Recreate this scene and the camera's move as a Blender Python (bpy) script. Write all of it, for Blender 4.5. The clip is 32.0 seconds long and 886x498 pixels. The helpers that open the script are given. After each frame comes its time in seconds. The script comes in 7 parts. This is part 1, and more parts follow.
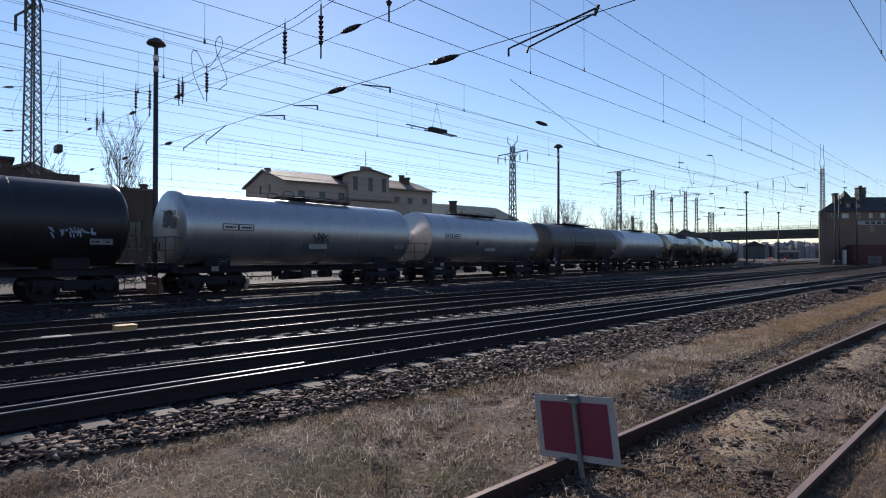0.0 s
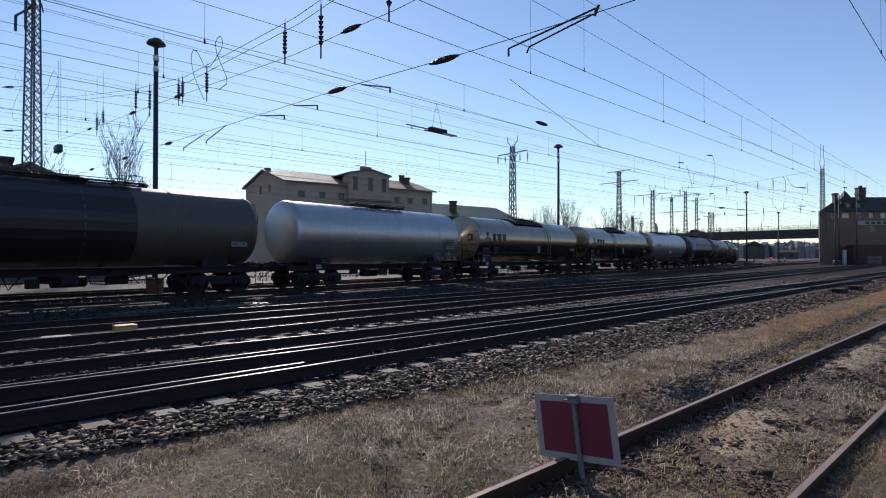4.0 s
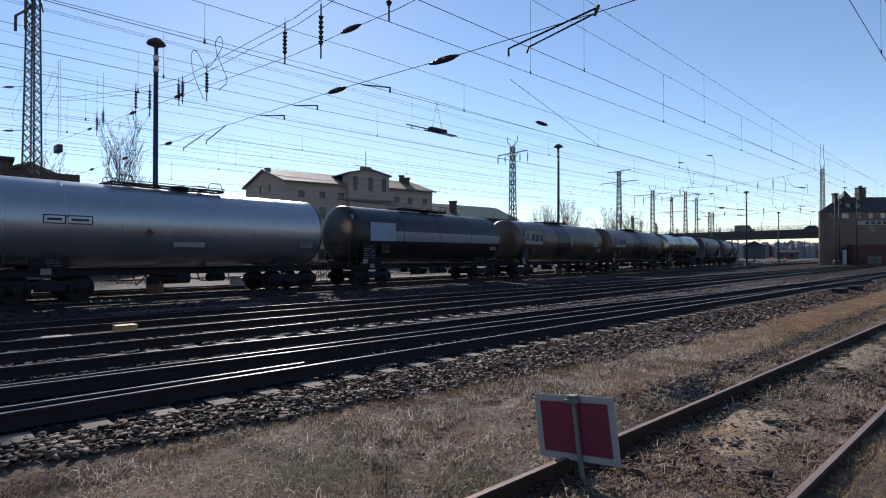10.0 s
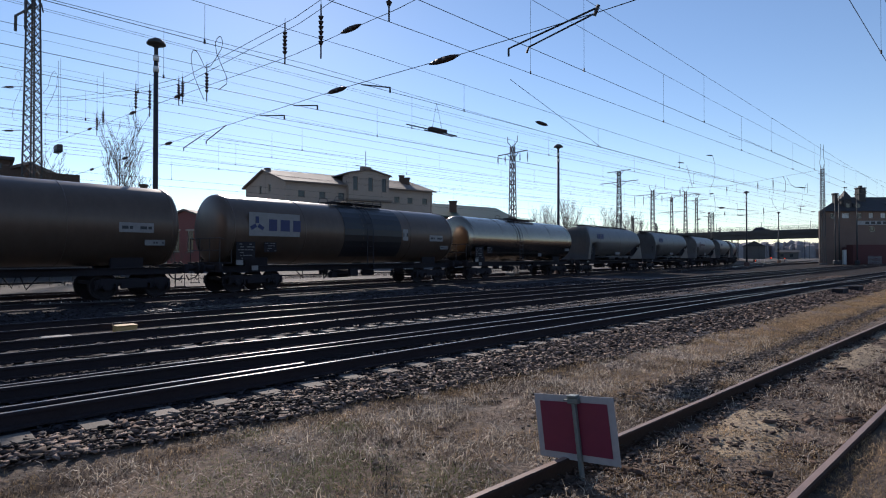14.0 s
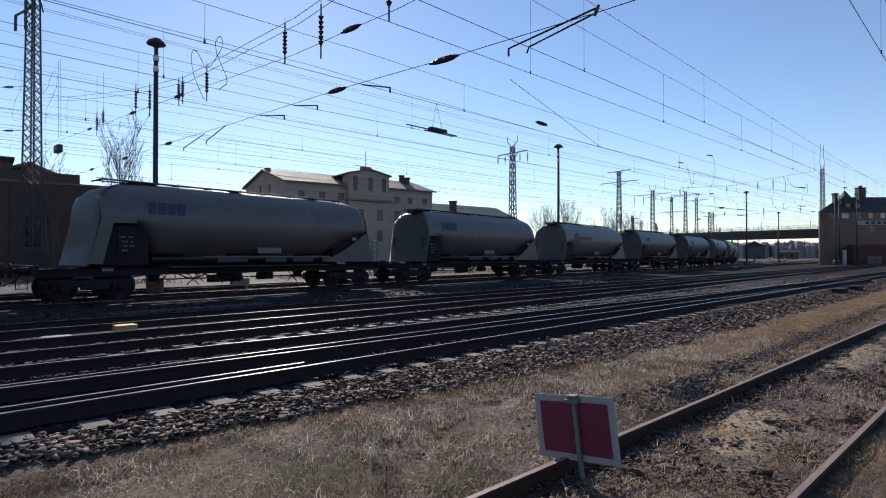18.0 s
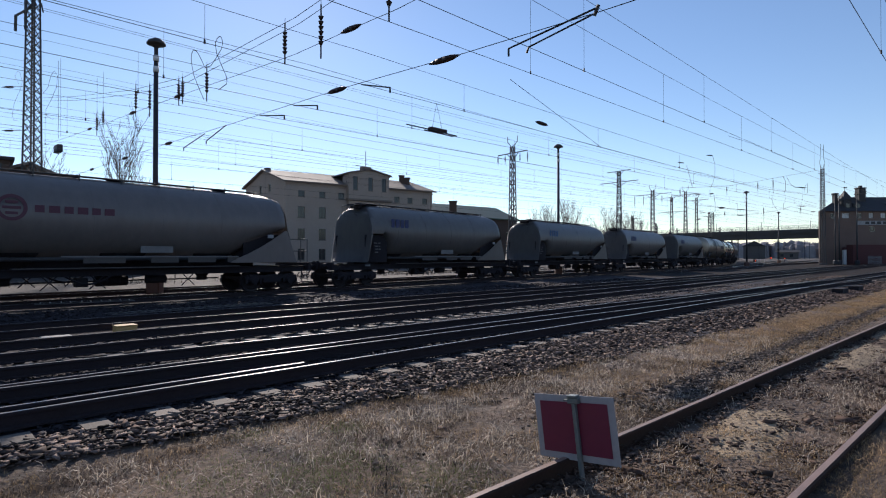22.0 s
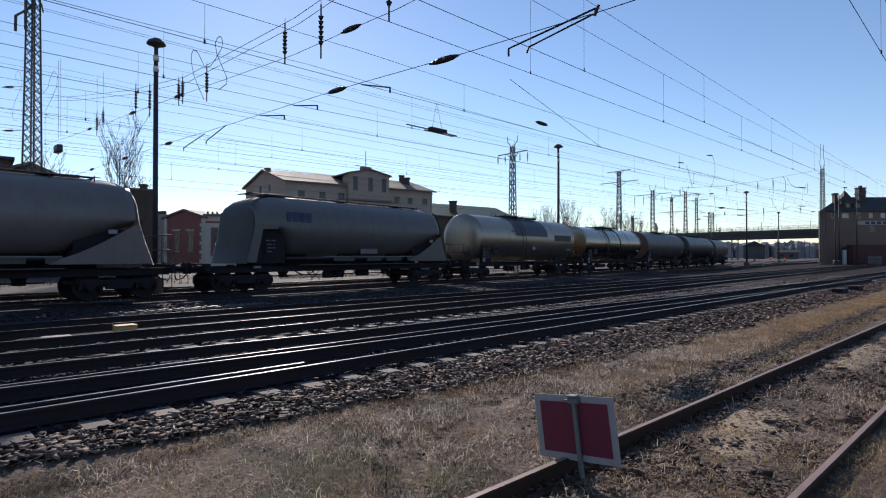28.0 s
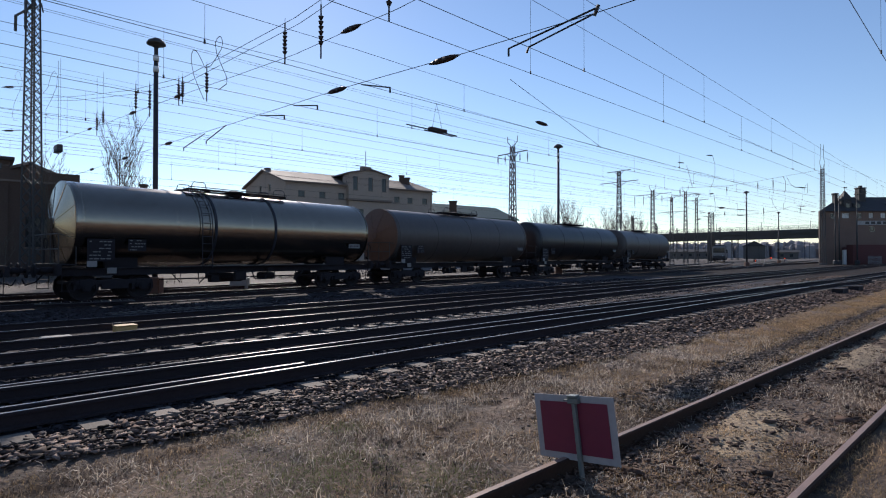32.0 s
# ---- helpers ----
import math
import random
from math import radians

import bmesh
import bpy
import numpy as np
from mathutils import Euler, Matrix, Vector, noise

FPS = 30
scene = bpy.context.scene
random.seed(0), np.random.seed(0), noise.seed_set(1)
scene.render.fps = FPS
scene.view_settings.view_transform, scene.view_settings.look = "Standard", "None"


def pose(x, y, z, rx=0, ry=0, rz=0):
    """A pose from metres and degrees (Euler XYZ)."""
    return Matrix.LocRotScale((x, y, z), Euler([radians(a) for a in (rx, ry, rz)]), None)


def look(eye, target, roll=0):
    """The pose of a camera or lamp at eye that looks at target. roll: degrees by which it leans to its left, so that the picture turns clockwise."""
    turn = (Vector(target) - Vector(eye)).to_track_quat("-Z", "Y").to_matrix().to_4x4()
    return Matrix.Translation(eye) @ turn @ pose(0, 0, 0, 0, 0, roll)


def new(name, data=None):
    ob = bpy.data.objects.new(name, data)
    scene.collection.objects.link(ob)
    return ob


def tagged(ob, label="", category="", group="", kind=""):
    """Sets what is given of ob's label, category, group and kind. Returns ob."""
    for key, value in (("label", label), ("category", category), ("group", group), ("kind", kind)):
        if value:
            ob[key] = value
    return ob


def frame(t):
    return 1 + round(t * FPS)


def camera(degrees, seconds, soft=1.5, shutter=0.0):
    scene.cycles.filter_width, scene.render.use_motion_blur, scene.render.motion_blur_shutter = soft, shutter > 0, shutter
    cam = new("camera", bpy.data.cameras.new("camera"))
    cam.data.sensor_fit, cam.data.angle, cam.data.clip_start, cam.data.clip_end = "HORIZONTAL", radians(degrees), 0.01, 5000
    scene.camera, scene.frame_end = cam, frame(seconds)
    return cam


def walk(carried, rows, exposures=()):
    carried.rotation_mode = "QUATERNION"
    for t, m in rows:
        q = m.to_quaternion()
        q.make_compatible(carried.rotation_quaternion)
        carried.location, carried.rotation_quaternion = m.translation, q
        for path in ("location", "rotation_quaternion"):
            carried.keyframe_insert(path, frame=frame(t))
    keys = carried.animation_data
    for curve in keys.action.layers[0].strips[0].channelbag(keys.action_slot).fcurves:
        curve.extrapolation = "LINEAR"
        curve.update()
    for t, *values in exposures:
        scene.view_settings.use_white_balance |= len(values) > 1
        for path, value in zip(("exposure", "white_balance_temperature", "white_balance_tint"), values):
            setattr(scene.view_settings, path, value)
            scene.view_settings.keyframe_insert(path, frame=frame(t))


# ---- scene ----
cam = camera(76.2, 32.0, soft=1.1)
EYE = (0.0, 0.0, 1.53)
walk(cam, [(0.0, look(EYE, (0, 100, 1.53 + 1.2))), (32.0, look(EYE, (0, 100, 1.53 + 1.2)))],
     exposures=[(0.0, 0.0, 5800, 15), (32.0, 0.0, 5800, 15)])

# ---------------------------------------------------------------- light
SUN_AZ, SUN_EL = radians(-16.5), radians(26.5)
world = bpy.data.worlds.new("sky")
scene.world = world
world.use_nodes = True
wn = world.node_tree
wn.nodes.clear()
sky = wn.nodes.new("ShaderNodeTexSky")
sky.sky_type = "NISHITA"
sky.sun_disc = False
sky.sun_elevation, sky.sun_rotation = SUN_EL, SUN_AZ
sky.air_density, sky.dust_density, sky.ozone_density = 1.0, 0.055, 1.25
bg = wn.nodes.new("ShaderNodeBackground")
bg.inputs["Strength"].default_value = 0.122
wo = wn.nodes.new("ShaderNodeOutputWorld")
wn.links.new(sky.outputs[0], bg.inputs[0])
wn.links.new(bg.outputs[0], wo.inputs[0])
sun_dir = Vector((math.sin(SUN_AZ) * math.cos(SUN_EL), math.cos(SUN_AZ) * math.cos(SUN_EL), math.sin(SUN_EL)))
sun = new("sun", bpy.data.lights.new("sun", "SUN"))
sun.data.energy, sun.data.angle, sun.data.color = 5.0, radians(0.53), (1.0, 0.86, 0.68)
sun.matrix_world = look(sun_dir * 200, (0, 0, 0))


# ---------------------------------------------------------------- materials
def material(name, colour, rough=0.7, metal=0.0, dark=0.55, fine=18.0, coarse=1.3, amount=0.6, bump=0.25, second=None,
             stretch=(1, 1, 1), spec=0.5, island=0.0, rough_var=0.12, per_object=0.0, deep=0.01):
    """Colour broken up by a fine grain and a coarse stain in metres, with relief and uneven gloss."""
    m = bpy.data.materials.new(name)
    m.use_nodes = True
    nt = m.node_tree
    n, l = nt.nodes, nt.links
    bsdf = n["Principled BSDF"]
    geo = n.new("ShaderNodeTexCoord")
    mp = n.new("ShaderNodeMapping")
    mp.inputs["Scale"].default_value = stretch
    l.new(geo.outputs["Object"], mp.inputs[0])
    a = n.new("ShaderNodeTexNoise")
    a.inputs["Scale"].default_value, a.inputs["Detail"].default_value, a.inputs["Roughness"].default_value = fine, 5, 0.6
    b = n.new("ShaderNodeTexNoise")
    b.inputs["Scale"].default_value, b.inputs["Detail"].default_value, b.inputs["Roughness"].default_value = coarse, 4, 0.6
    l.new(mp.outputs[0], a.inputs[0])
    l.new(mp.outputs[0], b.inputs[0])
    mul = n.new("ShaderNodeMath")
    mul.operation = "ADD"
    l.new(a.outputs["Fac"], mul.inputs[0])
    l.new(b.outputs["Fac"], mul.inputs[1])
    ramp = n.new("ShaderNodeMapRange")
    ramp.inputs["From Min"].default_value, ramp.inputs["From Max"].default_value = 0.72, 1.28
    l.new(mul.outputs[0], ramp.inputs["Value"])
    mix = n.new("ShaderNodeMix")
    mix.data_type = "RGBA"
    c2 = second if second else tuple(c * dark for c in colour)
    mix.inputs["A"].default_value = (*c2, 1)
    mix.inputs["B"].default_value = (*colour, 1)
    sc = n.new("ShaderNodeMath")
    sc.operation = "MULTIPLY_ADD"
    sc.inputs[1].default_value, sc.inputs[2].default_value = amount, 1 - amount
    l.new(ramp.outputs[0], sc.inputs[0])
    l.new(sc.outputs[0], mix.inputs["Factor"])
    out = mix.outputs["Result"]
    if island or per_object:
        hs = n.new("ShaderNodeHueSaturation")
        src = n.new("ShaderNodeNewGeometry") if island else n.new("ShaderNodeObjectInfo")
        mr = n.new("ShaderNodeMapRange")
        k = island or per_object
        mr.inputs["To Min"].default_value, mr.inputs["To Max"].default_value = 1 - k, 1 + k
        l.new(src.outputs["Random Per Island" if island else "Random"], mr.inputs["Value"])
        l.new(mr.outputs[0], hs.inputs["Value"])
        l.new(out, hs.inputs["Color"])
        out = hs.outputs[0]
    l.new(out, bsdf.inputs["Base Color"])
    rr = n.new("ShaderNodeMapRange")
    rr.inputs["To Min"].default_value, rr.inputs["To Max"].default_value = max(0.03, rough - rough_var), min(1, rough + rough_var)
    l.new(b.outputs["Fac"], rr.inputs["Value"])
    l.new(rr.outputs[0], bsdf.inputs["Roughness"])
    bsdf.inputs["Metallic"].default_value = metal
    bsdf.inputs["Specular IOR Level"].default_value = spec
    if bump:
        bp = n.new("ShaderNodeBump")
        bp.inputs["Strength"].default_value = bump
        bp.inputs["Distance"].default_value = deep
        l.new(a.outputs["Fac"], bp.inputs["Height"])
        l.new(bp.outputs[0], bsdf.inputs["Normal"])
    return m


M_EARTH = material("dry_ground", (0.225, 0.15, 0.098), 0.95, second=(0.055, 0.039, 0.029), fine=16, coarse=0.8, bump=0.9, amount=1, deep=0.05)
M_YARD = material("yard_gravel", (0.052, 0.044, 0.049), 0.9, second=(0.027, 0.023, 0.027), fine=26, coarse=0.5, bump=0.9, amount=1, spec=0.2, deep=0.05)
M_FARYARD = material("dark_far_yard_gravel", (0.036, 0.028, 0.026), 0.95, second=(0.014, 0.011, 0.011), fine=9, coarse=0.3, bump=0.9, amount=1, spec=0.1, deep=0.06)
M_FARSOIL = material("trodden_brown_soil", (0.085, 0.066, 0.055), 0.95, second=(0.03, 0.024, 0.021), fine=7, coarse=0.35, bump=0.9, amount=1, deep=0.08)
M_STRIP = material("trodden_sand_and_gravel", (0.115, 0.09, 0.072), 0.95, second=(0.045, 0.036, 0.03), fine=6, coarse=0.5, bump=0.9, amount=1, deep=0.1)
M_SAND = material("pale_sand", (0.46, 0.345, 0.21), 0.95, second=(0.20, 0.145, 0.09), fine=30, coarse=4, bump=0.9, amount=1, deep=0.03)
M_STONE = material("ballast_stone", (0.168, 0.122, 0.099), 0.8, fine=40, coarse=6, dark=0.35, island=0.95, bump=0.3, spec=0.15)
M_RAILTOP = material("worn_rail_steel", (0.33, 0.305, 0.285), 0.27, 0.0, fine=60, coarse=3, bump=0.03, dark=0.75, rough_var=0.05, spec=0.35)
M_RUST = material("rusty_rail", (0.044, 0.034, 0.036), 0.95, 0.0, fine=40, coarse=4, bump=0.3, second=(0.026, 0.020, 0.021), spec=0.15)
M_SIDINGRUST = material("brown_rusted_siding_rail", (0.075, 0.044, 0.030), 0.9, 0.0, fine=40, coarse=4, bump=0.3, second=(0.03, 0.019, 0.014), spec=0.2)
M_RUSTTOP = material("rust_browned_rail_head", (0.33, 0.225, 0.18), 0.6, 0.1, fine=50, coarse=3, bump=0.2, second=(0.15, 0.098, 0.075))
M_CONCRETE = material("concrete", (0.215, 0.175, 0.14), 0.88, fine=30, coarse=2.5, bump=0.4, per_object=0.25)
M_OLDWOOD = material("old_sleeper_wood", (0.10, 0.075, 0.055), 0.9, fine=30, coarse=4, stretch=(1, 8, 1), bump=0.5)
M_GRASS = material("dry_grass", (0.55, 0.38, 0.205), 0.8, island=0.85, fine=4, coarse=0.9, bump=0, second=(0.17, 0.117, 0.057), amount=1)
M_GREEN = material("green_weed", (0.13, 0.145, 0.035), 0.7, island=0.5, fine=4, coarse=1, bump=0)
M_STEEL = material("galvanised_mast_steel", (0.062, 0.062, 0.064), 0.65, 0.2, fine=14, coarse=2, bump=0.1)
M_DARKSTEEL = material("dark_painted_steel", (0.034, 0.034, 0.044), 0.6, 0.2, fine=14, coarse=2, bump=0.1)
M_WIRE = material("oxidised_copper_wire", (0.05, 0.05, 0.05), 0.6, 0.5, bump=0)
M_INSUL = material("brown_glazed_insulator", (0.035, 0.018, 0.013), 0.55, bump=0, spec=0.3)
M_FRAME = material("grimy_wagon_underframe", (0.028, 0.024, 0.028), 0.85, 0.0, fine=16, coarse=1.5, bump=0.2, spec=0.25)
M_WHEEL = material("wheel_steel", (0.03, 0.025, 0.028), 0.75, 0.0, fine=14, coarse=2, bump=0.1, spec=0.25)
TANK = dict(fine=6, coarse=0.9, bump=0.02, stretch=(0.7, 0.7, 0.25))
M_BLACKTANK = material("black_tank_paint", (0.022, 0.019, 0.020), 0.4, dark=0.6, **TANK)
M_SILVER = material("aluminium_cladding", (0.50, 0.49, 0.49), 0.36, 0.8, dark=0.75, **TANK)
M_STAINLESS = material("stainless_steel", (0.33, 0.282, 0.22), 0.22, 1.0, dark=0.8, rough_var=0.06, **TANK)
M_GREYTANK = material("weathered_grey_tank_paint", (0.095, 0.077, 0.068), 0.46, 0.05, dark=0.55, **TANK)
M_OLIVE = material("brown_tank_paint", (0.125, 0.086, 0.062), 0.36, 0.3, dark=0.6, **TANK)
M_BEIGE = material("dull_steel_tank", (0.36, 0.305, 0.245), 0.36, 0.85, dark=0.72, **TANK)
M_HOPPER = material("light_grey_silo_paint", (0.145, 0.13, 0.118), 0.42, 0.15, dark=0.6, rough_var=0.08, **TANK)
M_HOPPER_WARM = material("warm_grey_silo_paint", (0.19, 0.165, 0.15), 0.42, 0.15, dark=0.64, rough_var=0.08, **TANK)
M_WHITE = material("white_panel_paint", (0.72, 0.72, 0.70), 0.5, fine=8, coarse=2, bump=0.02, dark=0.8)
M_PALEBLUE = material("pale_blue_panel", (0.32, 0.37, 0.46), 0.5, bump=0.02)
M_BLUE = material("blue_lettering", (0.03, 0.04, 0.13), 0.5, bump=0)
M_SKYBLUE = material("light_blue_lettering", (0.04, 0.10, 0.22), 0.5, bump=0)
M_MAROON = material("maroon_lettering", (0.11, 0.032, 0.055), 0.5, bump=0)
M_CHARCOAL = material("charcoal_lettering", (0.03, 0.03, 0.035), 0.5, bump=0)
M_SIGNRED = material("faded_red_sign", (0.19, 0.022, 0.048), 0.5, fine=10, coarse=3, bump=0.05, dark=0.75)
M_SIGNWHITE = material("weathered_white_sign_border", (0.42, 0.38, 0.36), 0.6, fine=20, coarse=5, bump=0.1, dark=0.7)
M_POST = material("grey_zinc_post", (0.23, 0.25, 0.23), 0.55, 0.5, fine=20, coarse=6, bump=0.1)
M_BRICK_DARK = material("dark_brown_brick", (0.10, 0.065, 0.05), 0.9, fine=9, coarse=0.35, bump=0.3, dark=0.5)
M_BRICK_RED = material("red_brick", (0.32, 0.12, 0.10), 0.85, fine=9, coarse=0.5, bump=0.3, dark=0.6)
M_PLASTER = material("ochre_plaster", (0.37, 0.30, 0.25), 0.9, fine=5, coarse=0.25, bump=0.15, dark=0.7)
M_CREAM = material("cream_plaster", (0.62, 0.56, 0.45), 0.85, fine=6, coarse=0.5, bump=0.1, dark=0.75)
M_ROOF = material("weathered_roof_felt", (0.20, 0.158, 0.13), 0.8, fine=6, coarse=0.5, bump=0.3, dark=0.6)
M_ROOFGREEN = material("green_sheet_roof", (0.06, 0.10, 0.07), 0.6, fine=5, coarse=0.4, bump=0.1)
M_BRICK_OFFICE = material("grey_brown_office_brick", (0.19, 0.128, 0.102), 0.9, fine=9, coarse=0.35, bump=0.3, dark=0.6)
M_MAROONWALL = material("maroon_painted_plinth", (0.11, 0.036, 0.034), 0.8, fine=6, coarse=0.6, bump=0.1)
M_PALEGREY = material("pale_grey_marking", (0.36, 0.36, 0.36), 0.6, bump=0)
M_SLATE = material("dark_slate_roof", (0.035, 0.033, 0.035), 0.7, fine=6, coarse=0.5, bump=0.2)
M_GLASS = material("dark_window_glass", (0.03, 0.035, 0.04), 0.12, fine=2, coarse=0.5, bump=0.01, rough_var=0.05)
M_CURTAIN = material("white_curtained_pane", (0.62, 0.62, 0.62), 0.3, fine=3, coarse=0.8, bump=0.02, dark=0.5)
M_PAINTFRAME = material("pale_window_frame", (0.5, 0.48, 0.43), 0.6, bump=0.05)
M_GREENDOOR = material("green_door", (0.03, 0.09, 0.06), 0.5, bump=0.05)
M_BRIDGE = material("weathered_bridge_concrete", (0.11, 0.10, 0.095), 0.85, fine=4, coarse=0.2, bump=0.2, dark=0.55)
M_BARK = material("grey_bark", (0.10, 0.085, 0.065), 0.9, fine=30, coarse=3, bump=0.4)
# haze over the far woods is put into this pale lilac grey
M_HAZEWOODS = material("distant_trees", (0.30, 0.275, 0.285), 0.95, fine=0.5, coarse=0.03, bump=0)
M_YELLOW = material("yellow_box_paint", (0.62, 0.38, 0.14), 0.6, fine=12, coarse=4, bump=0.1, dark=0.7)


def let_light_through(m, share):
    """Thin dry blades pass some of the light from behind."""
    nt = m.node_tree
    bsdf = nt.nodes["Principled BSDF"]
    tr = nt.nodes.new("ShaderNodeBsdfTranslucent")
    mix = nt.nodes.new("ShaderNodeMixShader")
    mix.inputs[0].default_value = share
    nt.links.new(bsdf.inputs["Base Color"].links[0].from_socket, tr.inputs[0])
    nt.links.new(bsdf.outputs[0], mix.inputs[1])
    nt.links.new(tr.outputs[0], mix.inputs[2])
    nt.links.new(mix.outputs[0], nt.nodes["Material Output"].inputs[0])


for m in (M_GRASS, M_GREEN):
    let_light_through(m, 0.45)
M_REDLAMP = bpy.data.materials.new("red_signal_light")
M_REDLAMP.use_nodes = True
M_REDLAMP.node_tree.nodes["Principled BSDF"].inputs["Base Color"].default_value = (0.5, 0.02, 0.01, 1)
M_REDLAMP.node_tree.nodes["Principled BSDF"].inputs["Emission Color"].default_value = (1, 0.08, 0.03, 1)
M_REDLAMP.node_tree.nodes["Principled BSDF"].inputs["Emission Strength"].default_value = 4


# ---------------------------------------------------------------- mesh helpers
def part(name, bm, mat, parent=None, label="", smooth=False):
    """Link a bmesh as one mesh object under a thing or a part."""
    me = bpy.data.meshes.new(name)
    bm.normal_update()
    if smooth:
        for f in bm.faces:
            f.smooth = True
    bm.to_mesh(me)
    bm.free()
    for mm in (mat if isinstance(mat, (list, tuple)) else [mat]):
        me.materials.append(mm)
    ob = new(name, me)
    if parent:
        ob.parent = parent
    if label:
        ob["label"] = label
    return ob


def empty(name, m=None, label="", category="", group="", kind=""):
    ob = new(name)
    if m is not None:
        ob.matrix_world = m
    return tagged(ob, label, category, group, kind)


def B():
    return bmesh.new()


CUBE = [(-0.5, -0.5, -0.5), (0.5, -0.5, -0.5), (0.5, 0.5, -0.5), (-0.5, 0.5, -0.5), (-0.5, -0.5, 0.5), (0.5, -0.5, 0.5), (0.5, 0.5, 0.5), (-0.5, 0.5, 0.5)]
CUBE_FACES = [(3, 2, 1, 0), (4, 5, 6, 7), (0, 1, 5, 4), (1, 2, 6, 5), (2, 3, 7, 6), (3, 0, 4, 7)]


def box(bm, c, size, rot=None, bevel=0.0, mat=0):
    m = Matrix.Translation(c) @ (rot.to_4x4() if rot else Matrix()) @ Matrix.Diagonal((*size, 1))
    v = [bm.verts.new(m @ Vector(p)) for p in CUBE]
    faces = [bm.faces.new([v[i] for i in f]) for f in CUBE_FACES]
    for f in faces:
        f.material_index = mat
    if bevel:
        edges = list({e for q in v for e in q.link_edges})
        bmesh.ops.bevel(bm, geom=edges, offset=bevel, segments=1, affect="EDGES")
    return bm


def rod(bm, a, b, r, seg=6, r2=None, caps=True, mat=0):
    a, b = Vector(a), Vector(b)
    d = b - a
    if d.length < 1e-5:
        return bm
    q = d.to_track_quat("Z", "Y").to_matrix()
    ex, ey = q.col[0], q.col[1]
    r2 = r if r2 is None else r2
    lo, hi = [], []
    for i in range(seg):
        t = 2 * math.pi * i / seg
        k = ex * math.cos(t) + ey * math.sin(t)
        lo.append(bm.verts.new(a + k * r))
        hi.append(bm.verts.new(b + k * r2))
    made = [bm.faces.new((lo[i], lo[(i + 1) % seg], hi[(i + 1) % seg], hi[i])) for i in range(seg)]
    if caps:
        made += [bm.faces.new(lo[::-1]), bm.faces.new(hi)]
    for f in made:
        f.material_index = mat
        f.smooth = seg >= 8 and len(f.verts) == 4
    return bm


def pipe(bm, pts, r, seg=6):
    """One bent tube through the points."""
    pts = [Vector(p) for p in pts]
    rings = []
    for i, p in enumerate(pts):
        d = (pts[min(i + 1, len(pts) - 1)] - pts[max(i - 1, 0)]).normalized()
        ref = Vector((0, 0, 1)) if abs(d.z) < 0.9 else Vector((1, 0, 0))
        ex = d.cross(ref).normalized()
        ey = d.cross(ex)
        rings.append([bm.verts.new(p + (ex * math.cos(2 * math.pi * k / seg) + ey * math.sin(2 * math.pi * k / seg)) * r) for k in range(seg)])
    for a, b in zip(rings, rings[1:]):
        for k in range(seg):
            bm.faces.new((a[k], b[k], b[(k + 1) % seg], a[(k + 1) % seg]))
    bm.faces.new(rings[0])
    bm.faces.new(rings[-1][::-1])
    return bm


def beam(bm, a, b, w, h=None, mat=0):
    """A square bar from a to b."""
    a, b = Vector(a), Vector(b)
    d = b - a
    q = d.to_track_quat("Z", "Y").to_matrix()
    return box(bm, (a + b) / 2, (w, h or w, d.length), q, mat=mat)


def lathe(bm, profile, seg=32, axis="X", centre=(0, 0, 0), start=0.0, sweep=2 * math.pi, mat=0):
    """Turn (along, radius) pairs about an axis."""
    rings = []
    full = abs(sweep - 2 * math.pi) < 1e-6
    count = seg if full else seg + 1
    for x, r in profile:
        ring = []
        for i in range(count):
            a = start + sweep * i / seg
            y, z = r * math.cos(a), r * math.sin(a)
            p = (x, y, z) if axis == "X" else (y, z, x)
            ring.append(bm.verts.new(Vector(p) + Vector(centre)))
        rings.append(ring)
    for p, q in zip(rings, rings[1:]):
        for i in range(seg):
            j = (i + 1) % count
            f = bm.faces.new((p[i], p[j], q[j], q[i]))
            f.material_index = mat
    return rings


def extrude_path(bm, profile, pts, mat_of=None, close=True):
    """Sweep a closed (side, height) profile along ground points; side is to the right of the way."""
    rings = []
    n = len(pts)
    for i, p in enumerate(pts):
        a, b = Vector(pts[max(i - 1, 0)]), Vector(pts[min(i + 1, n - 1)])
        d = (b - a).normalized()
        right = Vector((d.y, -d.x, 0))
        rings.append([bm.verts.new(Vector(p) + right * s + Vector((0, 0, h))) for s, h in profile])
    k = len(profile)
    for p, q in zip(rings, rings[1:]):
        for i in range(k if close else k - 1):
            j = (i + 1) % k
            f = bm.faces.new((p[i], q[i], q[j], p[j]))
            if mat_of:
                f.material_index = mat_of[i]
    if close:
        bm.faces.new(list(reversed(rings[0])))
        bm.faces.new(rings[-1])
    bmesh.ops.recalc_face_normals(bm, faces=bm.faces)
    return bm


def sheet(name, verts, faces, mat, parent=None, smooth=False):
    me = bpy.data.meshes.new(name)
    me.from_pydata(verts, [], faces)
    for mm in (mat if isinstance(mat, (list, tuple)) else [mat]):
        me.materials.append(mm)
    if smooth:
        me.polygons.foreach_set("use_smooth", [True] * len(me.polygons))
    me.update()
    ob = new(name, me)
    if parent:
        ob.parent = parent
    return ob


# ---------------------------------------------------------------- plan
# Yard axis: u runs along the main line (heading 45 degrees right of the view), w is the distance across it, away from the camera.
YARD = radians(45.1)


def yard(u, w, z=0.0):
    return Vector((math.sin(YARD) * u - math.cos(YARD) * w, math.cos(YARD) * u + math.sin(YARD) * w, z))


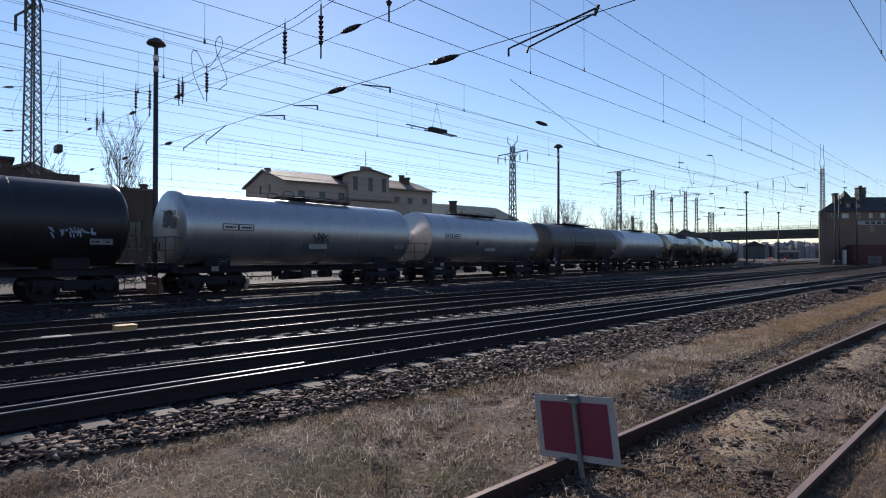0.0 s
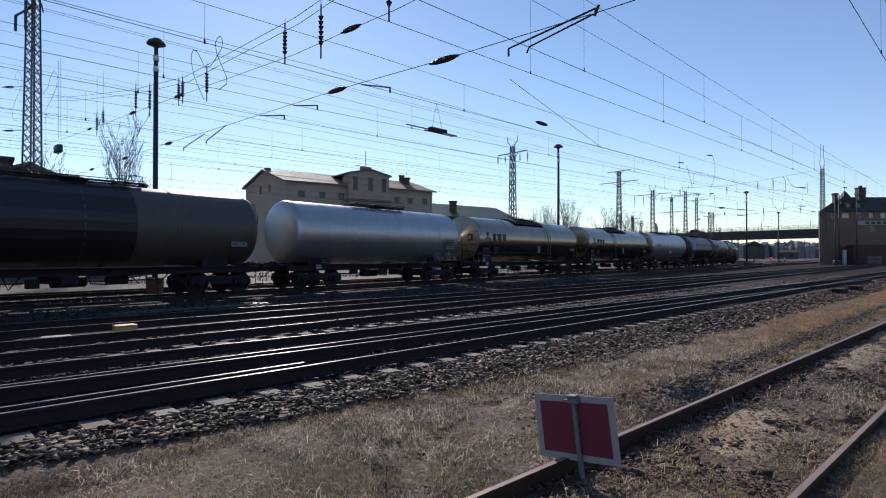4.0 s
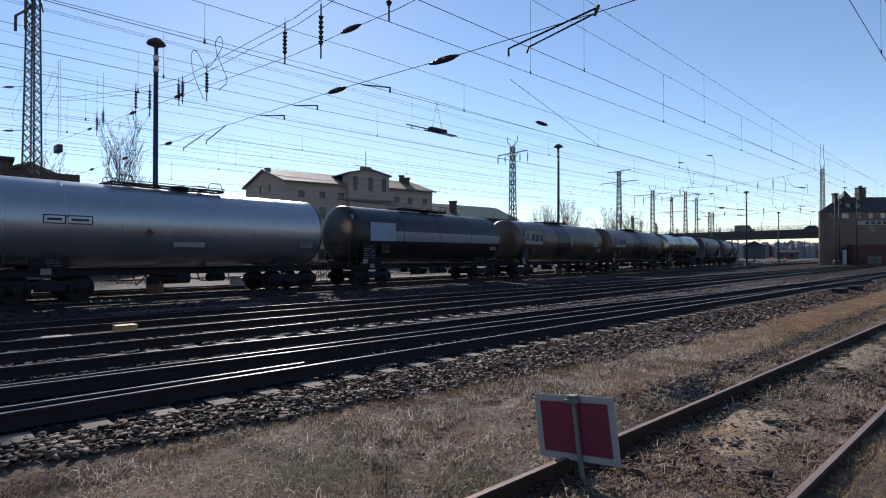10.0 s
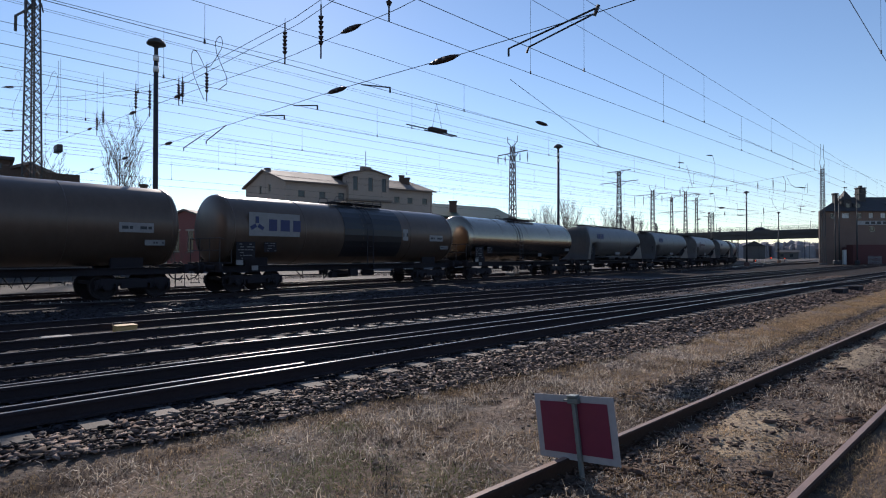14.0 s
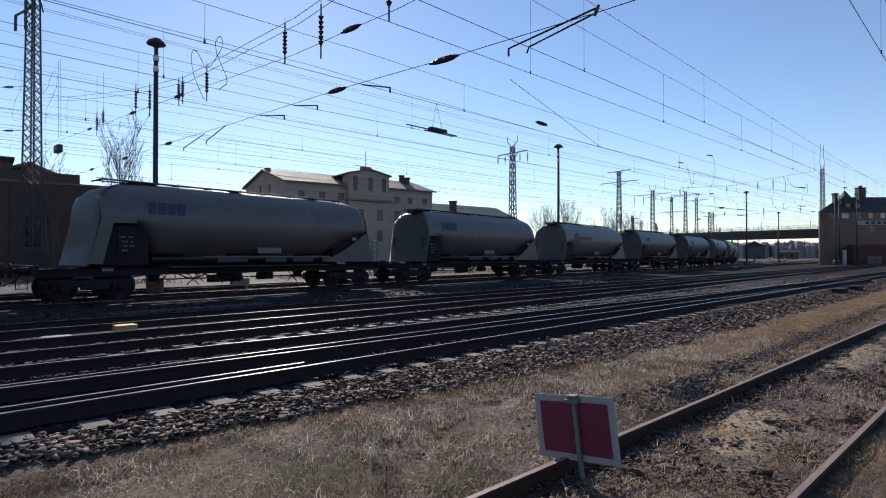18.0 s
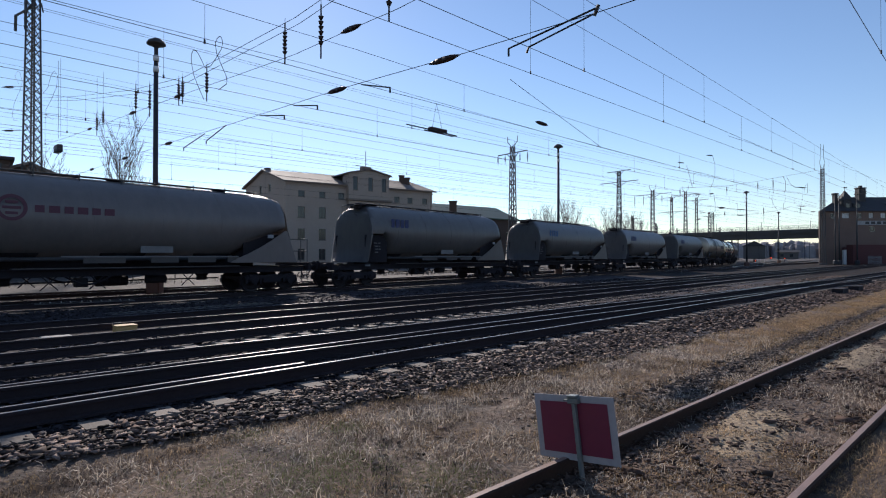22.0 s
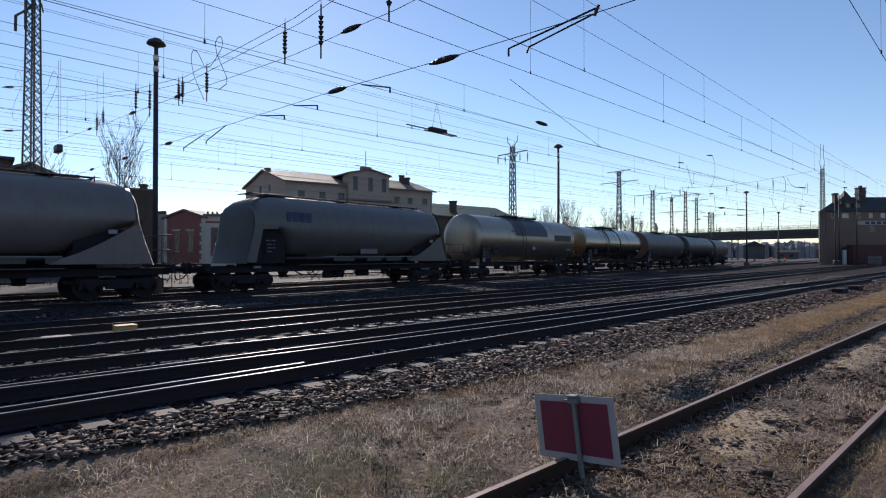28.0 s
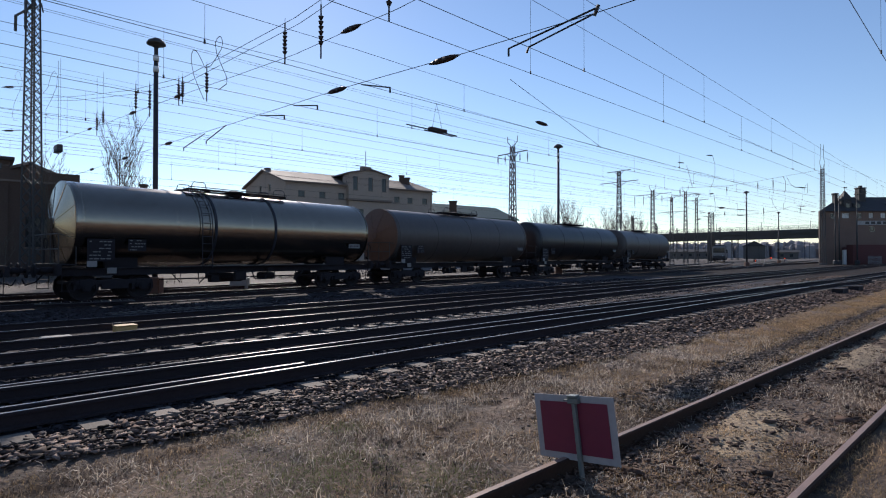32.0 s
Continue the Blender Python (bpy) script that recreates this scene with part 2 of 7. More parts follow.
def straight(heading, dist, u0, u1, z=0.0, step=4.0):
    """Points along a straight track whose centre passes the camera at dist, with that heading in degrees."""
    h = radians(heading)
    k = max(2, int(abs(u1 - u0) / step))
    return [Vector((math.sin(h) * u - math.cos(h) * dist, math.cos(h) * u + math.sin(h) * dist, z))
            for u in np.linspace(u0, u1, k)]


# The goods line on which the train runs: a gentle bend, then a sharper one towards the bridge.
LINE_X, LINE_Y, LINE_A, SPEED = -8.372, 25.0, 0.68981, 9.4986


def line_heading(s):
    return LINE_A - 0.00029 * min(s, 55.0) - 0.0028 * (min(max(s, 55.0), 150.0) - 55.0)


LINE_STEP = 0.5
LINE_S = np.arange(-170, 460, LINE_STEP)
_h = np.array([line_heading(s) for s in LINE_S])
_x = np.cumsum(np.sin(_h)) * LINE_STEP
_y = np.cumsum(np.cos(_h)) * LINE_STEP
_i0 = int(170 / LINE_STEP)
LINE_PX, LINE_PY = LINE_X + _x - _x[_i0], LINE_Y + _y - _y[_i0]


def line_at(s, lat=0.0, z=0.0):
    h = line_heading(s)
    return Vector((float(np.interp(s, LINE_S, LINE_PX)) + lat * math.cos(h), float(np.interp(s, LINE_S, LINE_PY)) - lat * math.sin(h), z))


def line_pose(s):
    p = line_at(s)
    return pose(p.x, p.y, 0, 0, 0, 90 - math.degrees(line_heading(s)))


# ---------------------------------------------------------------- ground
# the siding closes in on the yard axis by this much a metre
SIDING_SLANT = 0.0279


def build_ground():
    us = sorted(set([-400, -150, -60] + [round(x, 2) for x in np.arange(-30, 46, 0.5)] + [60, 90, 150, 300, 900, 3500]))
    ws = [-3000, -600, -100, -60, -34, -26, -20, -15, -11, -8] + [round(x, 2) for x in np.arange(-6, 5.45, 0.15)] + [5.5, 5.8, 6.1, 6.4, 8, 12, 16, 20, 25.4, 26.6, 28, 31, 36, 45, 60, 100, 200, 600, 3000]
    verts, faces = [], []
    for u in us:
        for w in ws:
            z = -0.31 if w < 5.4 else (-0.31 + 0.11 * (w - 5.4) / 0.9 if w < 6.3 else -0.205)
            # unseen bank behind the camera, added to block low sky and warm the wagons' reflections
            if w < -11:
                z = -0.3 + min(9.5, (-11 - w) * 0.32)
            if w > 34:
                z = -0.1
            across = w + SIDING_SLANT * u if -30 <= u <= 46 else w
            if 1.22 < across < 2.67:
                z = -0.26
            if -2.5 < across <= 1.22:
                z = -0.20
            if -30 <= u <= 46 and -6 <= w < 5.45:
                z += (0.2 if 1.22 < across < 2.67 else 1.0) * (0.05 * noise.noise((u * 0.55, w * 0.55, 3)) + 0.022 * noise.noise((u * 2.1, w * 2.1, 9)))
            verts.append(yard(u, w, z))
    nw = len(ws)
    for i in range(len(us) - 1):
        for j in range(nw - 1):
            faces.append((i * nw + j, (i + 1) * nw + j, (i + 1) * nw + j + 1, i * nw + j + 1))
    ob = sheet("ground", verts, faces, [M_EARTH, M_YARD, M_FARSOIL, M_FARYARD, M_STRIP], smooth=True)
    mats = []
    for i in range(len(us) - 1):
        for j in range(nw - 1):
            edge = float(np.interp(us[i], (-1, 1, 2.6, 3.6, 5.5, 8, 11.7, 20, 50), (5.9, 5.85, 5.76, 5.64, 5.42, 5.2, 4.9, 4.8, 4.8))) if -30 <= us[i] <= 46 else 6.0
            mats.append(0 if ws[j] < edge + 0.05 else ((3 if us[i] >= 45 else 1) if ws[j] < (25.3 if -30 < us[i] < 45 else 33) else 4 if ws[j] < 44 and -30 < us[i] < 45 else 2))
    ob.data.polygons.foreach_set("material_index", mats)
    ob.data.flip_normals()
    return tagged(ob, "dry grassy railway ground with a dark gravel yard", "ground", kind="structure")


build_ground()

RAIL_PROFILE = [(-0.067, -0.165), (-0.067, -0.15), (-0.012, -0.135), (-0.012, -0.045), (-0.036, -0.035), (-0.036, -0.009), (-0.023, 0.0),
                (0.023, 0.0), (0.036, -0.009), (0.036, -0.035), (0.012, -0.045), (0.012, -0.135), (0.067, -0.15), (0.067, -0.165)]
RAIL_MATS = [1] * 6 + [0] + [1] * 7


def offset_path(pts, d):
    out = []
    for i, p in enumerate(pts):
        a, b = pts[max(i - 1, 0)], pts[min(i + 1, len(pts) - 1)]
        t = (b - a).normalized()
        out.append(p + Vector((t.y, -t.x, 0)) * d)
    return out


def sleeper_mesh(mat, length=2.6, far=0):
    """A sleeper, bare at its near end and, where far is 0, at its far end; grimy between the rails."""
    bm = B()
    for a, b, k in ((-length / 2, -0.97, 0), (-0.97, 0.97, 1), (0.97, length / 2, far)):
        box(bm, ((a + b) / 2, 0, -0.1 - 0.035 * k), (b - a, 0.25, 0.2), mat=k)
    me = bpy.data.meshes.new("sleeper")
    bm.to_mesh(me)
    bm.free()
    me.materials.append(mat)
    me.materials.append(M_GRIME)
    return me


M_GRIME = material("brake_dust_grime", (0.042, 0.036, 0.040), 0.85, fine=30, coarse=3, bump=0.3, spec=0.2)
CONCRETE_SLEEPER, WOOD_SLEEPER = sleeper_mesh(M_CONCRETE), sleeper_mesh(M_OLDWOOD)
BURIED_SLEEPER = sleeper_mesh(M_OLDWOOD, 1.96)
NEAR_SLEEPER, GRIMY_SLEEPER = sleeper_mesh(M_CONCRETE, 2.6, 1), sleeper_mesh(M_GRIME)


def build_track(name, pts, label, top=M_RAILTOP, web=M_RUST, spacing=0.65, sleepers=(None, None), mesh=None, sink=0.0, gauge=1.505):
    track = empty(name, None, label, "railway track", "yard tracks", "structure")
    for side in (-1, 1):
        bm = B()
        extrude_path(bm, RAIL_PROFILE, offset_path(pts, side * gauge / 2), RAIL_MATS)
        part("rail", bm, [top, web], track)
    if mesh:
        total = [0.0]
        for a, b in zip(pts, pts[1:]):
            total.append(total[-1] + (b - a).length)
        lo, hi = sleepers
        for d in np.arange(lo, min(hi, total[-1]), spacing):
            i = max(j for j in range(len(pts) - 1) if total[j] <= d)
            a, b = pts[i], pts[i + 1]
            t = (b - a).normalized()
            p = a + t * (d - total[i])
            sl = new("sleeper", mesh)
            sl.parent = track
            sl.matrix_world = pose(p.x, p.y, p.z - 0.167 - sink, random.uniform(-0.6, 0.6), 0, math.degrees(math.atan2(t.y, t.x)) + 90 + random.uniform(-0.8, 0.8))
    return track


build_track("main_track", straight(45.0, 7.68, -16, 260), "polished rails on concrete sleepers in stone ballast", sleepers=(9.356, 110), mesh=NEAR_SLEEPER, spacing=0.632)
build_track("turnout_track", straight(47.4, 9.05, -16, 46), "diverging turnout rails on concrete sleepers", sleepers=(8, 40), mesh=GRIMY_SLEEPER, sink=0.045)
build_track("second_main_track", straight(43.2, 11.85, -20, 240), "polished rails on dark oily sleepers", sleepers=(10.22, 80), mesh=NEAR_SLEEPER, sink=0.0, spacing=0.62)
build_track("third_track", straight(44.0, 15.1, -25, 230), "polished rails on dark oily sleepers", sleepers=(10, 80), mesh=GRIMY_SLEEPER, sink=0.045)
build_track("goods_track", [line_at(s) for s in np.arange(-60, 420, 4)], "goods line rails under the train", sleepers=(30, 160), mesh=GRIMY_SLEEPER, sink=0.01)
build_track("neighbour_track", [line_at(s, -4.7) for s in np.arange(-50, 140, 4)], "rails on pale concrete sleepers beyond the train", sleepers=(20, 120), mesh=CONCRETE_SLEEPER, sink=0.0)
for k in range(5):
    p, h = line_at(52 + 13 * k, 4.2 + 0.6 * k), radians(40.5 - 3.6 * k)
    build_track("far_yard_track", [p + Vector((math.sin(h), math.cos(h), 0)) * d for d in np.arange(-6, 260, 12.0)], "rails of the far yard fanning out towards the bridge")
build_track("siding_track", straight(46.7, 1.94, -30, 60, -0.12), "rusty siding rails half buried in dry earth", top=M_RUSTTOP, web=M_SIDINGRUST, spacing=0.75, sleepers=(31, 66), mesh=BURIED_SLEEPER, sink=-0.022)


# ---------------------------------------------------------------- wagons
def bogie_template():
    """A two-axle bogie: frame with axleboxes, springs and two wheelsets."""
    bogie = new("bogie")
    bm = B()
    for y in (-1.0, 1.0):
        box(bm, (0, y, 0.62), (2.5, 0.10, 0.16), bevel=0.02)
        box(bm, (0, y, 0.52), (0.9, 0.12, 0.30), bevel=0.03)
        for x in (-0.9, 0.9):
            box(bm, (x, y, 0.60), (0.46, 0.14, 0.26), bevel=0.03)
            box(bm, (x - 0.32, y, 0.46), (0.08, 0.12, 0.2))
            box(bm, (x + 0.32, y, 0.46), (0.08, 0.12, 0.2))
    box(bm, (0, 0, 0.62), (0.5, 2.0, 0.22), bevel=0.03)
    for x in (-1.22, 1.22):
        box(bm, (x, 0, 0.60), (0.10, 2.0, 0.12))
    part("bogie_frame", bm, M_FRAME, bogie)
    for x in (-0.9, 0.9):
        for y in (-1.0, 1.0):
            bm = B()
            rod(bm, (x, y * 0.96, 0.46), (x, y * 1.12, 0.46), 0.15, 12)
            rod(bm, (x, y * 1.12, 0.46), (x, y * 1.15, 0.46), 0.10, 12)
            part("axlebox", bm, M_FRAME, bogie)
            for dx in (-0.2, 0.2):
                bm = B()
                lathe(bm, [(0.42, 0.0), (0.42, 0.07)] + [(0.42 + 0.025 * k, 0.07 if k % 2 else 0.05) for k in range(1, 9)] + [(0.64, 0.0)], 8, "Z", (x + dx, y, 0))
                part("spring", bm, M_FRAME, bogie)
    for x in (-0.9, 0.9):
        bm = B()
        rod(bm, (0, -0.95, 0), (0, 0.95, 0), 0.08, 10, mat=0)
        for y in (-1, 1):
            lathe(bm, [(y * 0.68, 0.09), (y * 0.685, 0.40), (y * 0.66, 0.46), (y * 0.70, 0.485), (y * 0.725, 0.46), (y * 0.81, 0.455), (y * 0.81, 0.39),
                       (y * 0.76, 0.37), (y * 0.745, 0.15), (y * 0.82, 0.14), (y * 0.82, 0.08)], 24, "X", mat=0)
        me_rot = Matrix.Rotation(radians(90), 4, "Z")
        lath = [v for v in bm.verts if abs(v.co.x) > 0.5]
        bmesh.ops.transform(bm, matrix=me_rot, verts=lath)
        bmesh.ops.recalc_face_normals(bm, faces=bm.faces)
        ws = part("wheelset", bm, M_WHEEL, bogie)
        ws.location = (x, 0, 0.46)
    return bogie


M_DULLWHITE = material("dulled_white_paint", (0.27, 0.255, 0.245), 0.5, fine=8, coarse=2, bump=0.02, dark=0.7)
M_FADED = material("faded_plate", (0.22, 0.21, 0.20), 0.7, fine=14, coarse=3, bump=0.05)
M_RUSTEND = material("rust_stained_tank_end", (0.12, 0.062, 0.04), 0.6, fine=8, coarse=1.5, bump=0.1)
M_BOARD = material("worn_pale_board", (0.11, 0.098, 0.088), 0.8, fine=20, coarse=3, bump=0.2)
BOGIE = bogie_template()
WHEELSETS = []


def add_bogie(wagon, x):
    """A copy of the bogie under a wagon."""
    made = {}
    for o in (BOGIE, *BOGIE.children):
        c = o.copy()
        scene.collection.objects.link(c)
        made[o] = c
        c.parent = wagon if o is BOGIE else made[BOGIE]
    made[BOGIE].location = (x, 0, 0)
    WHEELSETS.extend(made[o] for o in BOGIE.children if o.name.startswith("wheelset"))


def underframe(w, half, sill=0.98):
    """Sole bars, headstocks, buffers, couplings, steps and brake gear common to all the wagons."""
    for y in (-0.95, 0.95):
        bm = B()
        box(bm, (0, y, sill), (2 * half - 1.5, 0.09, 0.22), bevel=0.01)
        box(bm, (0, y * 1.04, sill + 0.115), (2 * half - 1.5, 0.16, 0.025))
        box(bm, (0, y * 1.04, sill - 0.115), (2 * half - 1.5, 0.16, 0.025))
        part("sole_bar", bm, M_FRAME, w)
    for e in (-1, 1):
        x = e * (half - 0.68)
        bm = B()
        box(bm, (x, 0, 1.05), (0.14, 2.6, 0.34), bevel=0.015)
        for k in range(3):
            box(bm, (x - e * 1.1, -0.6 + 0.6 * k, sill), (2.0, 0.1, 0.2))
        part("headstock", bm, M_FRAME, w)
        for y in (-0.875, 0.875):
            bm = B()
            rod(bm, (x, y, 1.06), (x + e * 0.42, y, 1.06), 0.11, 12, 0.10)
            rod(bm, (x + e * 0.40, y, 1.06), (x + e * 0.56, y, 1.06), 0.075, 12)
            lathe(bm, [(x + e * 0.56, 0.0), (x + e * 0.56, 0.23), (x + e * 0.60, 0.235), (x + e * 0.625, 0.15), (x + e * 0.635, 0.0)], 16, "X", (0, y, 1.06))
            part("buffer", bm, M_FRAME, w)
        bm = B()
        rod(bm, (x, 0, 1.02), (x + e * 0.62, 0, 0.98), 0.045, 8)
        rod(bm, (x + e * 0.25, -0.12, 0.98), (x + e * 0.25, 0.12, 0.98), 0.035, 8)
        pipe(bm, [(x, 0.35, 0.9), (x + e * 0.2, 0.36, 0.65), (x + e * 0.5, 0.34, 0.55), (x + e * 0.6, 0.3, 0.75)], 0.025)
        part("coupling", bm, M_FRAME, w)
        for y in (-1.28, 1.28):
            bm = B()
            for dx in (-0.17, 0.17):
                rod(bm, (x - e * 0.25 + dx, y, 1.0), (x - e * 0.25 + dx, y, 0.35), 0.014, 5)
            for z in (0.38, 0.68):
                box(bm, (x - e * 0.25, y, z), (0.36, 0.16, 0.025))
            part("step", bm, M_FRAME, w)
    bm = B()
    rod(bm, (-0.5, 0.35, 0.62), (0.55, 0.35, 0.62), 0.2, 12)
    rod(bm, (1.0, -0.3, 0.66), (1.7, -0.3, 0.66), 0.16, 12)
    rod(bm, (-half + 4.4, 0.0, 0.62), (half - 4.4, 0.0, 0.62), 0.03, 6)
    box(bm, (-1.3, -0.7, 0.62), (0.35, 0.3, 0.3), bevel=0.02)
    part("brake_gear", bm, M_FRAME, w)
    for y in (-1.32, 1.32):
        part("side_board", box(B(), (0.4, y, sill + 0.16), (half * 0.9, 0.22, 0.03)), M_BOARD, w, "narrow worn walking board")
    for e in (-1, 1):
        add_bogie(w, e * (half - 2.45))


def panel(w, x, z, width, height, y, mat, bars=0, ink=M_CHARCOAL, label="", name="panel"):
    """A plate on the near or far flank with rows of writing too small to read as plain bars."""
    bm = B()
    sy = -1 if y < 0 else 1
    box(bm, (x, y, z), (width, 0.012, height))
    p = part(name, bm, mat, w, label)
    if bars:
        bm = B()
        rnd = random.Random(int((x + 20) * 1000))
        for k in range(bars):
            zz = z + height * (0.38 - 0.76 * k / max(1, bars - 1)) if bars > 1 else z
            xx = x - width * 0.42
            while xx < x + width * 0.36:
                ln = rnd.uniform(0.06, 0.2) * width
                ln = min(ln, x + width * 0.44 - xx)
                if rnd.random() < 0.42:
                    xx += ln
                    continue
                box(bm, (xx + ln / 2, y + sy * 0.009, zz), (ln, 0.008, height * 0.3 / bars))
                xx += ln + 0.04 * width
        tagged(part("writing_bars", bm, ink, p), kind="stuff")
    return p


def scrawl(w, x, z, width, height, y, ink, seed, label="dark sprayed scrawl"):
    """A sprayed mark as loose strokes."""
    rnd = random.Random(seed)
    bm = B()
    for k in range(24):
        a = rnd.gauss(0.9, 0.7)
        ln = rnd.uniform(0.25, 0.7) * height
        box(bm, (x + rnd.uniform(-0.5, 0.5) * width, y, z + rnd.uniform(-0.4, 0.4) * height), (ln, 0.008, 0.045), Matrix.Rotation(a, 3, "Y"))
    tagged(part("scrawl", bm, ink, w, label), kind="stuff")


def emblem(w, x, z, h, y, ink, kind):
    """An owner's mark as plain blocks: a trefoil or a disc of bars, then a row of blocks."""
    if kind == "trefoil":
        for k in range(3):
            a = radians(90 + 120 * k)
            c = (x + math.cos(a) * h * 0.33, y, z + math.sin(a) * h * 0.33)
            part("emblem_leaf", box(B(), c, (h * 0.46, 0.012, h * 0.26), Matrix.Rotation(-a, 3, "Y")), ink, w)
    if kind == "ring":
        bm = B()
        loops = [[bm.verts.new((x + q * math.cos(2 * math.pi * k / 28), y + dy, z + q * math.sin(2 * math.pi * k / 28))) for k in range(28)]
                 for q, dy in ((h * 0.62, 0), (h * 0.62, -0.012), (h * 0.46, -0.012), (h * 0.46, 0))]
        for i in range(4):
            for k in range(28):
                bm.faces.new((loops[i][k], loops[i][(k + 1) % 28], loops[(i + 1) % 4][(k + 1) % 28], loops[(i + 1) % 4][k]))
        bmesh.ops.recalc_face_normals(bm, faces=bm.faces)
        part("emblem_ring", bm, ink, w)
        for k in range(3):
            part("emblem_bar", box(B(), (x, y, z + (k - 1) * h * 0.26), (h * (0.5 if k != 1 else 0.72), 0.012, h * 0.13)), ink, w)
    x0 = x if kind == "blocks" else x + h * 0.85
    count, wide, tall = {"trefoil": (3, 0.92, 0.85), "ring": (6, 0.56, 0.36), "blocks": (4, 0.72, 1.2)}[kind]
    for k in range(count):
        bm = B()
        ww, hh = wide * h, tall * h
        box(bm, (x0 + ww * 0.45, y, z), (ww * (0.84 if k % 2 else 0.7), 0.012, hh * 0.96))
        part("emblem_block", bm, ink, w)
        x0 += ww * 1.1


def outline_box(w, x, z, width, height, y, ink):
    """A painted frame with a few plain bars in it."""
    bm = B()
    for dz in (-0.5, 0.5):
        box(bm, (x, y, z + dz * height), (width, 0.01, 0.035))
    for dx in (-0.5, 0.5):
        box(bm, (x + dx * width, y, z), (0.035, 0.01, height))
    b = part("outline_box", bm, ink, w, "dark painted outline box")
    part("writing_bar", box(B(), (x, y, z), (width * 0.7, 0.008, height * 0.3)), ink, b)


def tank_wagon(length, mat, label, radius=1.46, centre=2.63, ends=None, bands=0, walkway=(-1.8, 1.8), ladder=None, stripe=None,
               railing_end=-1, dome=True, dish=0.26, jacket=None, seams=5, short=(1.0, 1.0), data=True, cover=None):
    w = empty("tank_wagon", None, label, "tank wagon", "train of wagons")
    half = length / 2
    underframe(w, half)
    f, r = half - short[0], half - short[1]
    bm = B()
    if ends:
        cap = [(0.0, 0.0), (0.0, radius * 0.6), (0.004, radius * 0.985), (0.02, radius)]
    else:
        cap = [(-0.16, 0.0), (-0.15, radius * 0.45), (-0.10, radius * 0.72), (-0.02, radius * 0.9), (0.05, radius * 0.97), (dish * 0.55, radius)]
    mid = [(x, radius) for x in np.linspace(-f + 0.2, r - 0.2, 14)]
    lathe(bm, [(-f + x, q) for x, q in cap] + mid + [(r - x, q) for x, q in reversed(cap)], 48, "X", (0, 0, centre))
    bmesh.ops.remove_doubles(bm, verts=bm.verts, dist=0.0005)
    bmesh.ops.recalc_face_normals(bm, faces=bm.faces)
    part("barrel", bm, mat, w, smooth=True)
    if ends:
        for e, rim in ((-1, f), (1, r)):
            bm = B()
            lathe(bm, [(e * (rim - 0.05), radius + 0.012), (e * rim, radius + 0.014), (e * (rim + 0.012), radius - 0.01), (e * (rim + 0.24), 0.24),
                       (e * (rim + 0.255), 0.2), (e * (rim + 0.255), 0.0)], 48, "X", (0, 0, centre))
            bmesh.ops.recalc_face_normals(bm, faces=bm.faces)
            cone = part("end_cone", bm, ends, w, "shallow conical end sheet")
            for k in range(8):
                a = radians(22 + 45 * k)
                c, q = math.cos(a), math.sin(a)
                part("cone_seam", beam(B(), (e * (rim + 0.24), 0.26 * c, centre + 0.26 * q), (e * (rim + 0.02), (radius - 0.03) * c, centre + (radius - 0.03) * q), 0.018), ends, cone)
            part("end_boss", rod(B(), (e * (rim + 0.25), 0, centre), (e * (rim + 0.285), 0, centre), 0.19, 16), ends, cone)
    for x in np.linspace(-f + 0.25, r - 0.25, seams):
        bm = B()
        lathe(bm, [(x - 0.03, radius), (x - 0.014, radius + 0.016), (x + 0.014, radius + 0.016), (x + 0.03, radius)], 48, "X", (0, 0, centre))
        part("seam", bm, mat, w)
    for k in range(bands):
        x = -1.6 + 2.7 * k
        bm = B()
        lathe(bm, [(x - 0.05, radius), (x - 0.05, radius + 0.03), (x + 0.05, radius + 0.03), (x + 0.05, radius)], 48, "X", (0, 0, centre))
        part("band", bm, M_DARKSTEEL, w, "dark steel tank band")
    if jacket:
        x0, x1, a0, a1, jm = jacket
        bm = B()
        lathe(bm, [(x0, radius + 0.012), (x0, radius + 0.02), (x1, radius + 0.02), (x1, radius + 0.012)], 24, "X", (0, 0, centre), radians(a0), radians(a1 - a0))
        part("jacket_panel", bm, jm, w, "dark panel wrapped over the tank")
    if stripe:
        zc, hh, sm, x0, x1 = stripe
        bm = B()
        a0 = math.pi + math.asin((centre - zc + hh / 2) / radius) if zc < centre else math.pi - math.asin((zc + hh / 2 - centre) / radius)
        a = math.pi - math.asin((zc - centre) / radius)
        da = hh / radius
        for s in (1, -1):
            aa = a if s == 1 else math.pi - a
            lathe(bm, [(x0, radius + 0.006), (x1, radius + 0.006)], 6, "X", (0, 0, centre), aa - da / 2, da)
        part("stripe", bm, sm, w, "pale painted stripe along the flank")
    if cover:
        bm = B()
        lathe(bm, [(cover[0], radius + 0.01), (cover[0], radius + 0.09), (cover[1], radius + 0.09), (cover[1], radius + 0.01)], 12, "X", (0, 0, centre), radians(48), radians(84))
        bmesh.ops.recalc_face_normals(bm, faces=bm.faces)
        part("top_cover", bm, M_FRAME, w, "dark cover sheet along the tank's crown")
    for x in (-f + 1.6, r - 1.6):
        for y in (-0.8, 0.8):
            bm = B()
            box(bm, (x, y, 1.22), (1.1, 0.16, 0.55), bevel=0.02)
            part("saddle", bm, M_FRAME, w)
    top = centre + radius
    x0, x1 = walkway
    bm = B()
    for y in (-0.5, -0.25, 0.25, 0.5):
        box(bm, ((x0 + x1) / 2, y, top + 0.10), (x1 - x0, 0.18, 0.03))
